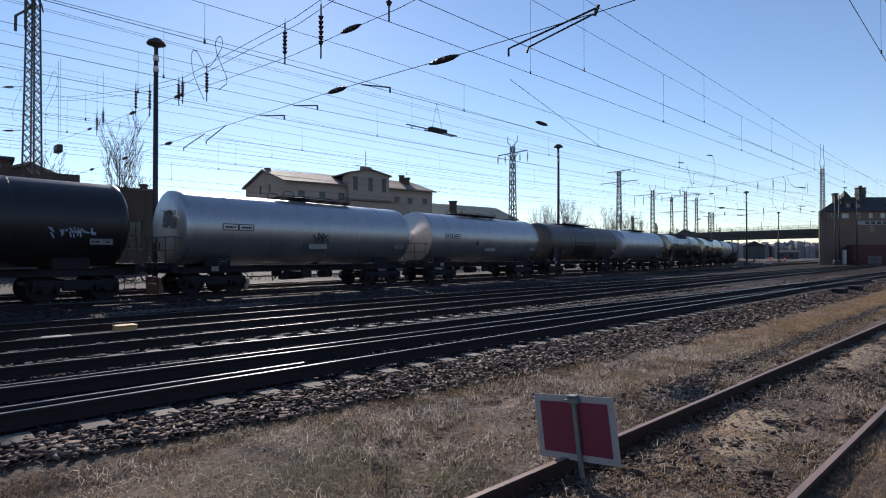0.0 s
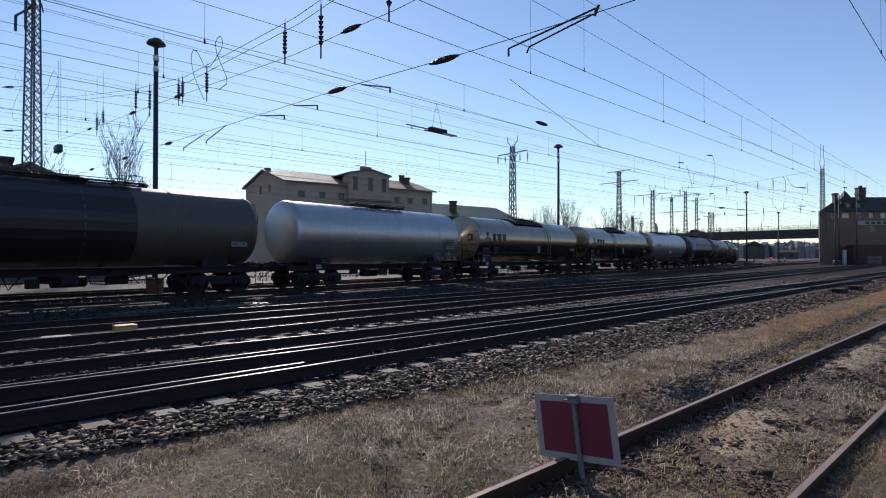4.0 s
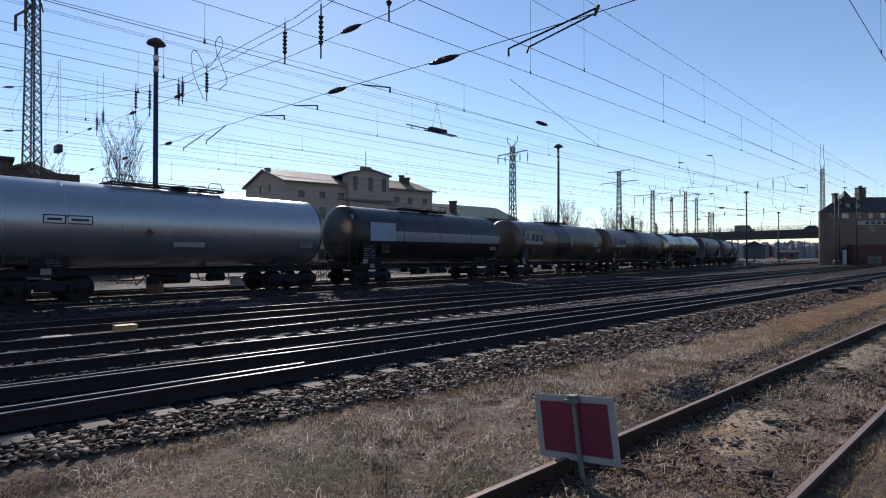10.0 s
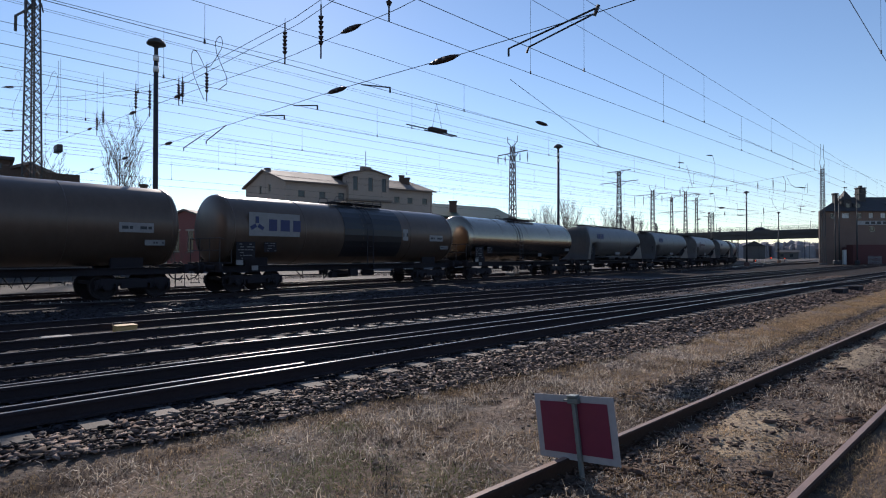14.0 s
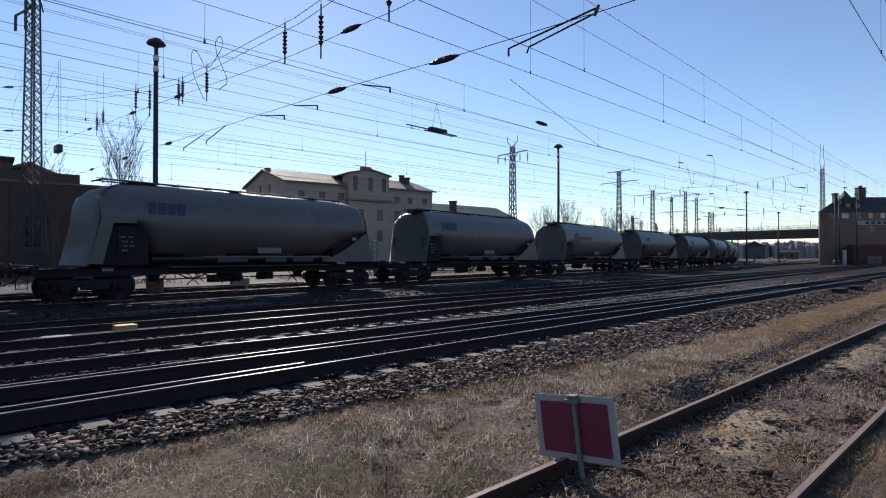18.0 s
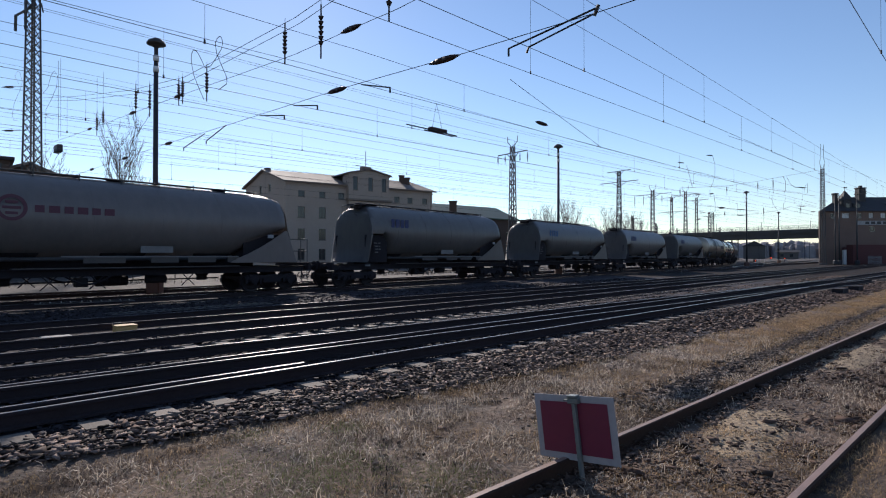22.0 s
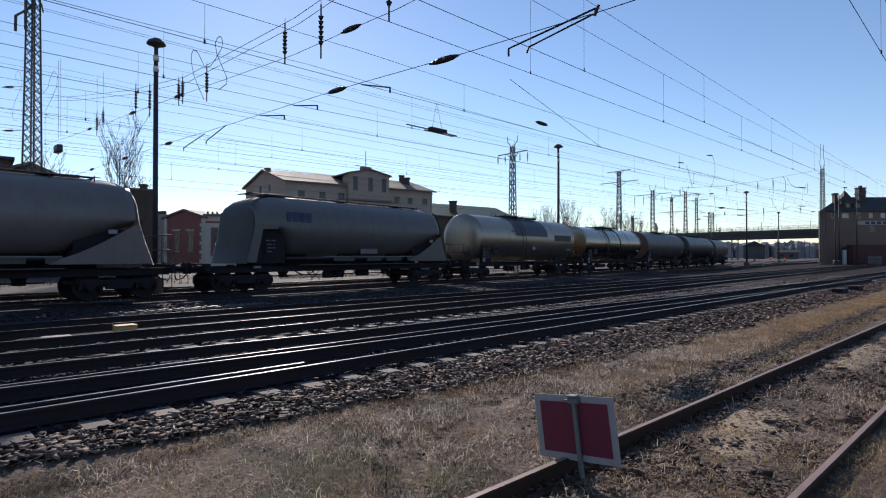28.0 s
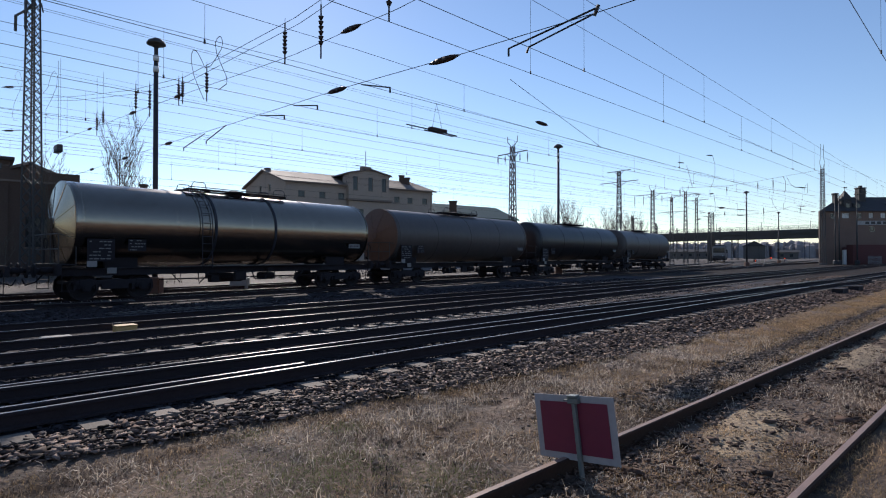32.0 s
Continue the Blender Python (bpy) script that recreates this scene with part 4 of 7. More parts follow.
    w = tank(19, M_BEIGE, "dull steel tank wagon with dark panel over its top", jacket=(-2.0, 2.5, 8, 172, M_BLACKTANK), ladder=-1.0, walkway=(-2.0, 2.4), dish=0.12, short=(2.05, 1.33), radius=1.54, centre=2.71)
    part("end_plate", box(B(), (-(wagon_span(19)[1] - wagon_span(19)[0]) / 2 + 1.9, -0.45, 1.72), (0.05, 0.5, 0.28), bevel=0.01), M_CHARCOAL, w, "small dark plate on the tank end")
    panel(w, 4.9, 2.88, 2.7, 0.46, -1.54, M_CHARCOAL, 0, label="long dark panel", name="owner_panel")
    panel(w, -2.3, 3.2, 0.25, 0.4, -1.475, M_PALEGREY, 1, M_CHARCOAL)
    panel(w, 0.6, 2.1, 0.4, 0.25, -1.44, M_PALEGREY, 0)
    tank(20, M_STAINLESS, "polished stainless tank wagon with two dark bands", bands=2, ladder=-2.0, walkway=(-2.3, 2.2), ends=M_STAINLESS, short=(1.1, 1.1))
    tank(21, M_GREYTANK, "dark grimy tank wagon with rusty end", railing_end=-1, ends=M_RUSTEND)
    tank(22, M_BLACKTANK, "black grimy tank wagon")
    tank(23, M_GREYTANK, "dark grimy tank wagon at the train's tail")


build_train()
for o in (*BOGIE.children, BOGIE):
    bpy.data.objects.remove(o)


# ---------------------------------------------------------------- buildings
class Wall:
    """A frame on a facade: a runs along it from its first corner, h is the height, out is away from the wall."""

    def __init__(self, p0, p1):
        self.o = Vector((*p0, 0))
        d = Vector((*p1, 0)) - self.o
        self.length = d.length
        self.d = d.normalized()
        self.n = Vector((self.d.y, -self.d.x, 0))
        self.rot = Matrix((self.d, -self.n, Vector((0, 0, 1)))).transposed()

    def at(self, a, h, out=0.0):
        return self.o + self.d * a + self.n * out + Vector((0, 0, h))


def slab(wall, a0, a1, h0, h1, out, depth, bm=None, mat=0):
    bm = bm or B()
    return box(bm, wall.at((a0 + a1) / 2, (h0 + h1) / 2, out - depth / 2), (a1 - a0, depth, h1 - h0), wall.rot, mat=mat)


def pierced_wall(name, wall, height, holes, mat, parent, thick=0.4, base=-0.2):
    """A wall with real openings: strips between and above the holes (a0, a1, h0, h1)."""
    bm = B()
    xs = sorted({0.0, wall.length, *[h[0] for h in holes], *[h[1] for h in holes]})
    for a0, a1 in zip(xs, xs[1:]):
        mid = (a0 + a1) / 2
        cuts = sorted((h[2], h[3]) for h in holes if h[0] < mid < h[1])
        z = base
        for c0, c1 in cuts + [(height, height)]:
            if c0 - z > 0.01:
                slab(wall, a0, a1, z, c0, 0.0, thick, bm)
            z = c1
    return part(name, bm, mat, parent)


def window(wall, a, h, w, ht, parent, frame_mat=None, bars=1, glass=None, sill=True):
    """A window set back in its opening: frame with glazing bars, pane and sill."""
    bm = B()
    t = 0.07
    slab(wall, a, a + t, h, h + ht, -0.12, 0.06, bm)
    slab(wall, a + w - t, a + w, h, h + ht, -0.12, 0.06, bm)
    slab(wall, a + t, a + w - t, h, h + t, -0.12, 0.06, bm)
    slab(wall, a + t, a + w - t, h + ht - t, h + ht, -0.12, 0.06, bm)
    for k in range(bars):
        c = a + w * (k + 1) / (bars + 1)
        slab(wall, c - 0.03, c + 0.03, h + t, h + ht - t, -0.125, 0.05, bm)
    win = part("window", bm, frame_mat or M_PAINTFRAME, parent)
    part("pane", slab(wall, a + t, a + w - t, h + t, h + ht - t, -0.15, 0.02), glass or M_GLASS, win)
    if sill:
        part("sill", slab(wall, a - 0.08, a + w + 0.08, h - 0.1, h, 0.06, 0.3), M_CONCRETE, win)
    return win


def prism_roof(p, eave, ridge, overhang, parent, mat, name="roof"):
    """A gabled roof over four plan corners p (p0-p1 and p3-p2 are the eaves)."""
    bm = B()
    p = [Vector((*q, 0)) for q in p]
    e = (p[3] - p[0]).normalized() * overhang
    g = (p[1] - p[0]).normalized() * overhang
    a0, a1, b1, b0 = p[0] - e - g, p[1] - e + g, p[2] + e + g, p[3] + e - g
    m0, m1 = (a0 + b0) / 2, (a1 + b1) / 2
    drop = (ridge - eave) * overhang / max(0.1, (b0 - a0).length / 2)
    lo, hi = Vector((0, 0, eave - drop)), Vector((0, 0, ridge))
    v = [bm.verts.new(c) for c in (a0 + lo, a1 + lo, m1 + hi, m0 + hi, b0 + lo, b1 + lo)]
    bm.faces.new((v[0], v[1], v[2], v[3]))
    bm.faces.new((v[3], v[2], v[5], v[4]))
    r = bmesh.ops.extrude_face_region(bm, geom=bm.faces[:])
    bmesh.ops.translate(bm, verts=[q for q in r["geom"] if isinstance(q, bmesh.types.BMVert)], vec=(0, 0, 0.22))
    bmesh.ops.recalc_face_normals(bm, faces=bm.faces)
    return part(name, bm, mat, parent)


def gable_infill(p0, p1, eave, ridge, parent, mat, thick=0.4):
    w = Wall(p0, p1)
    bm = B()
    v = [bm.verts.new(w.at(a, h, -thick)) for a, h in ((0, eave), (w.length, eave), (w.length / 2, ridge))]
    f = bm.faces.new(v)
    r = bmesh.ops.extrude_face_region(bm, geom=[f])
    bmesh.ops.translate(bm, verts=[q for q in r["geom"] if isinstance(q, bmesh.types.BMVert)], vec=w.n * thick)
    bmesh.ops.recalc_face_normals(bm, faces=bm.faces)
    return part("gable", bm, mat, parent)


def chimney(x, y, z0, z1, w, parent, mat=M_BRICK_DARK):
    bm = B()
    box(bm, (x, y, (z0 + z1) / 2), (w, w * 0.8, z1 - z0))
    box(bm, (x, y, z1 - 0.1), (w * 1.2, w, 0.2))
    part("chimney", bm, mat, parent)


def build_mill():
    house = empty("mill_building", None, "ochre plastered old warehouse with low felt roof and small attic windows", "building")
    P0, P1, PG = (-23.75, 85.0), (-1.9, 100.0), (-33.2, 95.0)
    back = (PG[0] + P1[0] - P0[0], PG[1] + P1[1] - P0[1])
    f, g = Wall(P0, P1), Wall(PG, P0)
    e, r = 12.85, 15.1
    holes, wins = [], []
    for a in (2.0, 5.4, 8.6, 18.8, 21.4, 24.4):
        wins.append((a, 10.6, 1.0, 0.95))
    for a in (2.0, 5.4, 18.8, 21.4, 24.4):
        for h in (7.4, 4.0, 0.9):
            wins.append((a - 0.05, h, 1.1, 1.7))
    holes = [(a, a + w, h, h + t) for a, h, w, t in wins]
    pierced_wall("front_wall", f, e, holes, M_PLASTER, house)
    for a, h, w, t in wins:
        window(f, a, h, w, t, house, M_STEEL)
    gw = [(5.0, 11.6, 0.9, 2.2), (8.2, 11.6, 0.9, 2.2), (4.0, 6.5, 1.0, 1.6), (8.8, 6.5, 1.0, 1.6)]
    pierced_wall("gable_wall", g, e, [(a, a + w, h, min(h + t, e)) for a, h, w, t in gw], M_PLASTER, house)
    for a, h, w, t in gw:
        window(g, a, h, w, min(t, e - h), house)
    gable_infill(PG, P0, e, r, house, M_PLASTER)
    right = Wall(P1, back)
    part("side_wall", slab(right, 0, right.length, -0.2, e, 0, 0.4), M_PLASTER, house)
    gable_infill(P1, back, e, r, house, M_PLASTER)
    prism_roof([P0, P1, back, PG], e, r, 0.5, house, M_ROOF)
    part("cornice", slab(f, 0, f.length, e - 0.55, e - 0.3, 0.12, 0.12), M_PLASTER, house)
    # middle projection with its own low gable and three tall windows
    a0, a1 = 10.0, 17.3
    q0, q1 = f.at(a0, 0, 0.9), f.at(a1, 0, 0.9)
    m = Wall((q0.x, q0.y), (q1.x, q1.y))
    tall = [(0.75, 12.1, 0.8, 2.2), (3.45, 12.1, 0.8, 2.2), (5.95, 12.1, 0.8, 2.2)]
    low = [(1.5, h, 1.1, 1.7) for h in (7.4, 4.0)] + [(5.0, h, 1.1, 1.7) for h in (7.4, 4.0)]
    pierced_wall("bay_wall", m, 14.7, [(a, a + w, h, h + t) for a, h, w, t in tall + low], M_PLASTER, house)
    for a, h, w, t in tall + low:
        window(m, a, h, w, t, house, M_STEEL)
    for aa in (0.0, m.length - 0.4):
        part("bay_side", box(B(), m.at(aa + 0.2, 7.3, -1.4), (0.4, 2.0, 15.0), m.rot), M_PLASTER, house)
    part("bay_ledge", slab(m, -0.4, m.length + 0.4, 10.4, 10.7, 0.45, 0.8), M_ROOF, house)
    b0, b1 = m.at(0, 0, -8), m.at(m.length, 0, -8)
    c0, c1 = m.at(0, 0, 0), m.at(m.length, 0, 0)
    prism_roof([(c0.x, c0.y), (b0.x, b0.y), (b1.x, b1.y), (c1.x, c1.y)], 14.7, 15.5, 0.35, house, M_ROOF, "bay_roof")
    gable_infill((c0.x, c0.y), (c1.x, c1.y), 14.7, 15.5, house, M_PLASTER)
    p = f.at(23.6, 0, -4.5)
    chimney(p.x, p.y, 13.8, 15.6, 1.5, house)
    p = f.at(24.3, 0, -6)
    chimney(p.x - 0.5, p.y, 14.0, 16.3, 0.9, house)
    p = g.at(g.length / 2, 0, -0.5)
    part("gable_cap", box(B(), (p.x, p.y, r + 0.25), (0.9, 0.7, 0.45), g.rot), M_ROOF, house)
    p = m.at(3.2, 0, -0.5)
    part("antenna", rod(B(), (p.x, p.y, 15.7), (p.x, p.y, 18.6), 0.05, 5), M_STEEL, house)
    part("antenna_arm", rod(B(), (p.x - 1.6, p.y, 16.3), (p.x + 0.4, p.y, 16.0), 0.06, 5), M_STEEL, house)
    part("bay_cap", box(B(), (p.x, p.y, 15.75), (1.6, 1.0, 0.5), m.rot), M_ROOF, house)


def build_green_roof_house():
    house = empty("green_roofed_shed", None, "low warehouse with a green sheet roof and a brick chimney", "building")
    P0, P1 = (-1.2, 103.0), (15.0, 116.0)
    w = Wall(P0, P1)
    g0 = w.at(0, 0, -13)
    g1 = w.at(w.length, 0, -13)
    holes = [(a, a + 1.2, 4.5, 6.3) for a in (2, 6, 10, 14, 18)]
    pierced_wall("front_wall", w, 8.9, holes, M_BRICK_DARK, house)
    for a, a1, h, h1 in holes:
        window(w, a, h, 1.2, 1.8, house)
    left = Wall((g0.x, g0.y), P0)
    part("gable_wall", slab(left, 0, left.length, -0.2, 8.9, 0, 0.4), M_PLASTER, house)
    gable_infill((g0.x, g0.y), P0, 8.9, 11.6, house, M_ROOFGREEN)
    prism_roof([P0, P1, (g1.x, g1.y), (g0.x, g0.y)], 8.9, 11.6, 0.5, house, M_ROOFGREEN)
    chimney(1.9, 108.0, 9.8, 12.0, 1.4, house)


def build_red_house():
    house = empty("red_brick_station_house", None, "red brick and cream station building with arched green windows", "building")
    A0, A1 = (-32.5, 66.0), (-27.4, 65.0)
    B1 = (-22.6, 66.5)
    red, cream = Wall(A0, A1), Wall(A1, B1)
    wins = [(1.1, 2.0, 0.8, 2.4), (2.9, 2.0, 0.8, 2.4)]
    pierced_wall("red_gable_wall", red, 5.9, [(a, a + w, h, h + t) for a, h, w, t in wins], M_BRICK_RED, house)
    for a, h, w, t in wins:
        window(red, a, h, w, t, house, M_CREAM)
    gable_infill(A0, A1, 5.9, 6.75, house, M_BRICK_RED)
    part("pilaster", slab(red, -0.05, 0.3, -0.2, 5.9, 0.08, 0.14), M_CREAM, house)
    part("pilaster", slab(red, red.length - 0.3, red.length + 0.05, -0.2, 5.9, 0.08, 0.14), M_CREAM, house)
    wins = [(0.9, 1.6, 0.95, 2.9), (3.1, 1.6, 0.95, 2.9)]
    pierced_wall("cream_wall", cream, 6.1, [(a, a + w, h, h + t) for a, h, w, t in wins], M_CREAM, house)
    for a, h, w, t in wins:
        win = window(cream, a, h, w, t, house, M_GREENDOOR)
        bm = B()
        slab(cream, a - 0.28, a, h - 0.1, h + t, 0.03, 0.06, bm)
        slab(cream, a + w, a + w + 0.28, h - 0.1, h + t, 0.03, 0.06, bm)
        slab(cream, a - 0.28, a + w + 0.28, h + t, h + t + 0.3, 0.03, 0.06, bm)
        part("brick_surround", bm, M_BRICK_RED, house)
    part("brick_band", slab(cream, 0, cream.length, 5.3, 5.55, 0.025, 0.05), M_BRICK_RED, house)
    c0, c1 = red.at(0, 0, -9), cream.at(cream.length, 0, -9)
    part("flat_roof", slab(cream, -0.2, cream.length + 0.3, 6.1, 6.35, 0.25, 9), M_ROOF, house)
    prism_roof([A0, (c0.x, c0.y), (A1[0] + c0.x - A0[0], A1[1] + c0.y - A0[1]), A1], 5.9, 6.75, 0.3, house, M_ROOF)
    p = cream.at(3.2, 0, -2)
    chimney(p.x, p.y, 6.2, 7.6, 0.7, house)
    bm = B()
    p = cream.at(4.6, 0, -3)
    rod(bm, (p.x, p.y, 6.2), (p.x, p.y, 7.9), 0.9, 16)
    part("roof_tank", bm, M_ROOF, house)
    for k in range(11):
        part("quoin", slab(red, red.length - (0.62 if k % 2 else 0.42), red.length + 0.06, 0.2 + 0.52 * k, 0.6 + 0.52 * k, 0.1, 0.14), M_CREAM, house)
    for a in (1.1, 2.9):
        part("window_hood", slab(red, a - 0.15, a + 0.95, 4.42, 4.6, 0.06, 0.12), M_CREAM, house)
    crest = Wall((-36.4, 66.8), A0)
    for k in range(12):
        part("crest_pot", slab(crest, 0.15 + 0.33 * k, 0.33 + 0.33 * k, 6.4, 6.78, -0.1, 0.2), M_BRICK_DARK, house)
    for k in range(9):
        part("crest_pot", slab(cream, 0.2 + 0.5 * k, 0.4 + 0.5 * k, 6.35, 6.65, 0.1, 0.2), M_BRICK_DARK, house)
    grey = Wall((-36.4, 66.8), A0)
    part("grey_wing", slab(grey, 0, grey.length, -0.2, 6.4, 0, 5.0), M_PLASTER, house)


def build_brown_shed():
    house = empty("brown_brick_shed", None, "long dark brown brick shed with pilasters and boarded windows", "building")
    P1 = (-25.6, 50.4)
    d = Vector((0.77, 0.64, 0)).normalized()
    P0 = (P1[0] - d.x * 42, P1[1] - d.y * 42)
    w = Wall(P0, P1)
    L = w.length
    holes = [(a, a + 1.5, 2.2, 4.6) for a in np.arange(2.0, L - 2, 3.4)]
    pierced_wall("front_wall", w, 7.3, holes, M_BRICK_DARK, house)
    for a, a1, h, h1 in holes:
        window(w, a, h, 1.5, 2.4, house, M_FRAME, bars=2)
    for a in np.arange(0.4, L, 3.4):
        part("pilaster", slab(w, a, a + 0.5, -0.2, 7.0, 0.14, 0.16), M_BRICK_DARK, house)
    part("coping", slab(w, -0.1, L + 0.1, 7.3, 7.45, 0.12, 0.7), M_ROOF, house)
    part("end_wall", slab(Wall(P1, (P1[0] - d.y * 12, P1[1] + d.x * 12)), 0.0, 12, -0.2, 7.3, 0, 0.4), M_BRICK_DARK, house)
    part("flat_roof", slab(w, 0.0, L, 6.9, 7.2, -0.45, 12), M_ROOF, house)
    # raised section, its gable and the small roof lantern
    part("raised_block", slab(w, L - 11.6, L - 5.8, 7.45, 8.2, 0.05, 8), M_BRICK_DARK, house)
    a, b = w.at(L - 11.0, 0, -2), w.at(L - 7.2, 0, -2)
    c, e = w.at(L - 7.2, 0, -9), w.at(L - 11.0, 0, -9)
    prism_roof([(a.x, a.y), (e.x, e.y), (c.x, c.y), (b.x, b.y)], 8.2, 9.0, 0.3, house, M_ROOF, "gable_roof")
    gable_infill((a.x, a.y), (b.x, b.y), 8.2, 9.0, house, M_BRICK_DARK)
    part("lantern", slab(w, L - 16.0, L - 10.4, 7.45, 9.0, -0.5, 4), M_BRICK_DARK, house)
    part("lantern_roof", slab(w, L - 16.3, L - 10.1, 9.0, 9.25, -0.2, 4.6), M_SLATE, house)
    part("lantern_window", slab(w, L - 11.9, L - 10.9, 8.1, 8.7, -0.47, 0.1), M_GLASS, house)
    p = w.at(L - 0.9, 0, -0.6)
    chimney(p.x, p.y, 7.3, 7.9, 0.5, house)
    bm = B()
    for a in (L - 12.5, L - 8.2, L - 4.0):
        q = w.at(a, 0, 0.22)
        rod(bm, (q.x, q.y, 0), (q.x, q.y, 7.2), 0.06, 6)
        part("downpipe", bm, M_STEEL, house)
        bm = B()
    bm.free()


def build_signal_house():
    house = empty("station_office", None, "dark brick office house with slate roof, turret and chimneys", "building")
    P0, P1 = (75.4, 113.0), (106.0, 112.0)
    w = Wall(P0, P1)
    wins = [(a, 9.05, x, 1.0) for a, x in ((2.1, 0.75), (4.4, 1.4), (7.4, 0.8), (9.6, 0.9), (11.9, 1.0), (14.4, 1.0), (17.0, 1.0), (20.0, 1.0))]
    wins += [(a, 6.4, 1.1, 1.0) for a in (9.7, 14.4, 17.6)]
    pierced_wall("front_wall", w, 10.5, [(a, a + x, h, h + t) for a, h, x, t in wins], M_BRICK_OFFICE, house)
    for a, h, x, t in wins:
        window(w, a, h, x, t, house, M_PAINTFRAME, bars=1, glass=M_CURTAIN if h > 7 and x > 0.85 else None)
    left = Wall((86.0, 127.0), P0)
    part("side_wall", slab(left, 0, left.length, -0.2, 10.5, 0, 0.4), M_BRICK_OFFICE, house)
    part("red_plinth", slab(w, 4.5, 22, 0.9, 3.0, 0.06, 0.08), M_MAROONWALL, house)
    bm = B()
    lo = [(74.9, 112.5, 10.4), (106.5, 111.5, 10.4), (106.5, 127.5, 10.4), (85.5, 127.5, 10.4)]
    hi = [(82.6, 117.2, 13.7), (104, 117.0, 13.7)]
    v = [bm.verts.new(c) for c in lo + hi]
    for fc in ((0, 1, 5, 4), (1, 2, 5), (2, 3, 4, 5), (3, 0, 4), (3, 2, 1, 0)):
        bm.faces.new([v[i] for i in fc])
    bmesh.ops.recalc_face_normals(bm, faces=bm.faces)
    part("roof", bm, M_SLATE, house)
    part("turret", box(B(), (81.55, 114.6, 11.8), (1.7, 1.7, 2.4), bevel=0.05), M_SLATE, house)
    part("turret_window", box(B(), (81.55, 113.73, 11.5), (0.7, 0.06, 1.1)), M_GLASS, house)
    bm = B()
    bmesh.ops.create_cone(bm, cap_ends=True, segments=4, radius1=1.45, radius2=0.03, depth=1.9, matrix=pose(81.55, 114.6, 13.85, 0, 0, 45))
    part("turret_roof", bm, M_SLATE, house)
    part("weather_vane", beam(beam(B(), (81.55, 114.6, 14.7), (81.55, 114.6, 15.5), 0.06), (81.4, 114.6, 15.4), (82.0, 114.6, 15.4), 0.16), M_DARKSTEEL, house)
    part("chimney", box(B(), (80.0, 115.2, 13.0), (0.7, 0.7, 2.2)), M_SLATE, house)
    part("chimney_cap", box(B(), (80.0, 115.2, 14.15), (0.95, 0.95, 0.28), bevel=0.04), M_SLATE, house)
    cote = part("bell_cote", box(B(), (86.0, 116.3, 13.9), (1.35, 1.35, 3.2), bevel=0.05), M_SLATE, house, "dark square chimney stack with a dark opening")
    part("cote_opening", box(B(), (86.0, 115.61, 14.9), (0.6, 0.06, 0.8)), M_CHARCOAL, cote)
    part("cote_cornice", box(B(), (86.0, 116.3, 14.25), (1.6, 1.6, 0.18), bevel=0.04), M_BRIDGE, cote)
    part("cote_cap", box(B(), (86.0, 116.3, 15.45), (1.6, 1.6, 0.22), bevel=0.06), M_SLATE, cote)
    part("cote_finial", box(B(), (86.0, 116.3, 15.75), (0.6, 0.6, 0.45), bevel=0.1), M_SLATE, cote)
    for x in (83.4, 90.5):
        part("dormer", box(B(), (x, 114.4, 11.6), (1.4, 1.6, 1.3), bevel=0.15), M_SLATE, house)
        part("dormer_window", box(B(), (x, 113.57, 11.6), (0.8, 0.06, 0.8)), M_GLASS, house)
    part("white_pillar", box(B(), (79.3, 111.6, 1.2), (0.5, 0.5, 3.0)), M_WHITE, house)
    part("lean_to", box(B(), (84.6, 110.9, 1.75), (9.5, 1.8, 3.9)), M_MAROONWALL, house, "dark red lean-to")
    part("pillar_head", box(B(), (79.3, 111.6, 2.95), (0.54, 0.54, 0.5)), M_MAROONWALL, house)
    board = part("name_board", slab(w, 7.2, 22.0, 7.7, 8.5, 0.14, 0.08), M_PALEGREY, house, "pale name board with unreadable lettering")
    a = 8.8
    for k in range(9):
        bm = slab(w, a, a + 0.75, 7.84, 8.36, 0.16, 0.03)
        part("letter_bar", bm, M_CHARCOAL, board)
        a += 1.15


ROAD_A, ROAD_B = Vector((110.0, 155.0, 1.1)), Vector((10.0, 225.0, -0.3))
VEHICLES = []


def road_at(s, o):
    """A point of the road over the bridge, s metres from its near end, o metres in from the near parapet."""
    d = (ROAD_B - ROAD_A).normalized()
    n = Vector((d.y, -d.x, 0)).normalized()
    L = (ROAD_B - ROAD_A).length
    k = min(max(s, 0.0), L)
    p = ROAD_A + d * k + n * o + Vector((d.x, d.y, 0)) * (s - k)
    return Vector((p.x, p.y, p.z + 7.6))


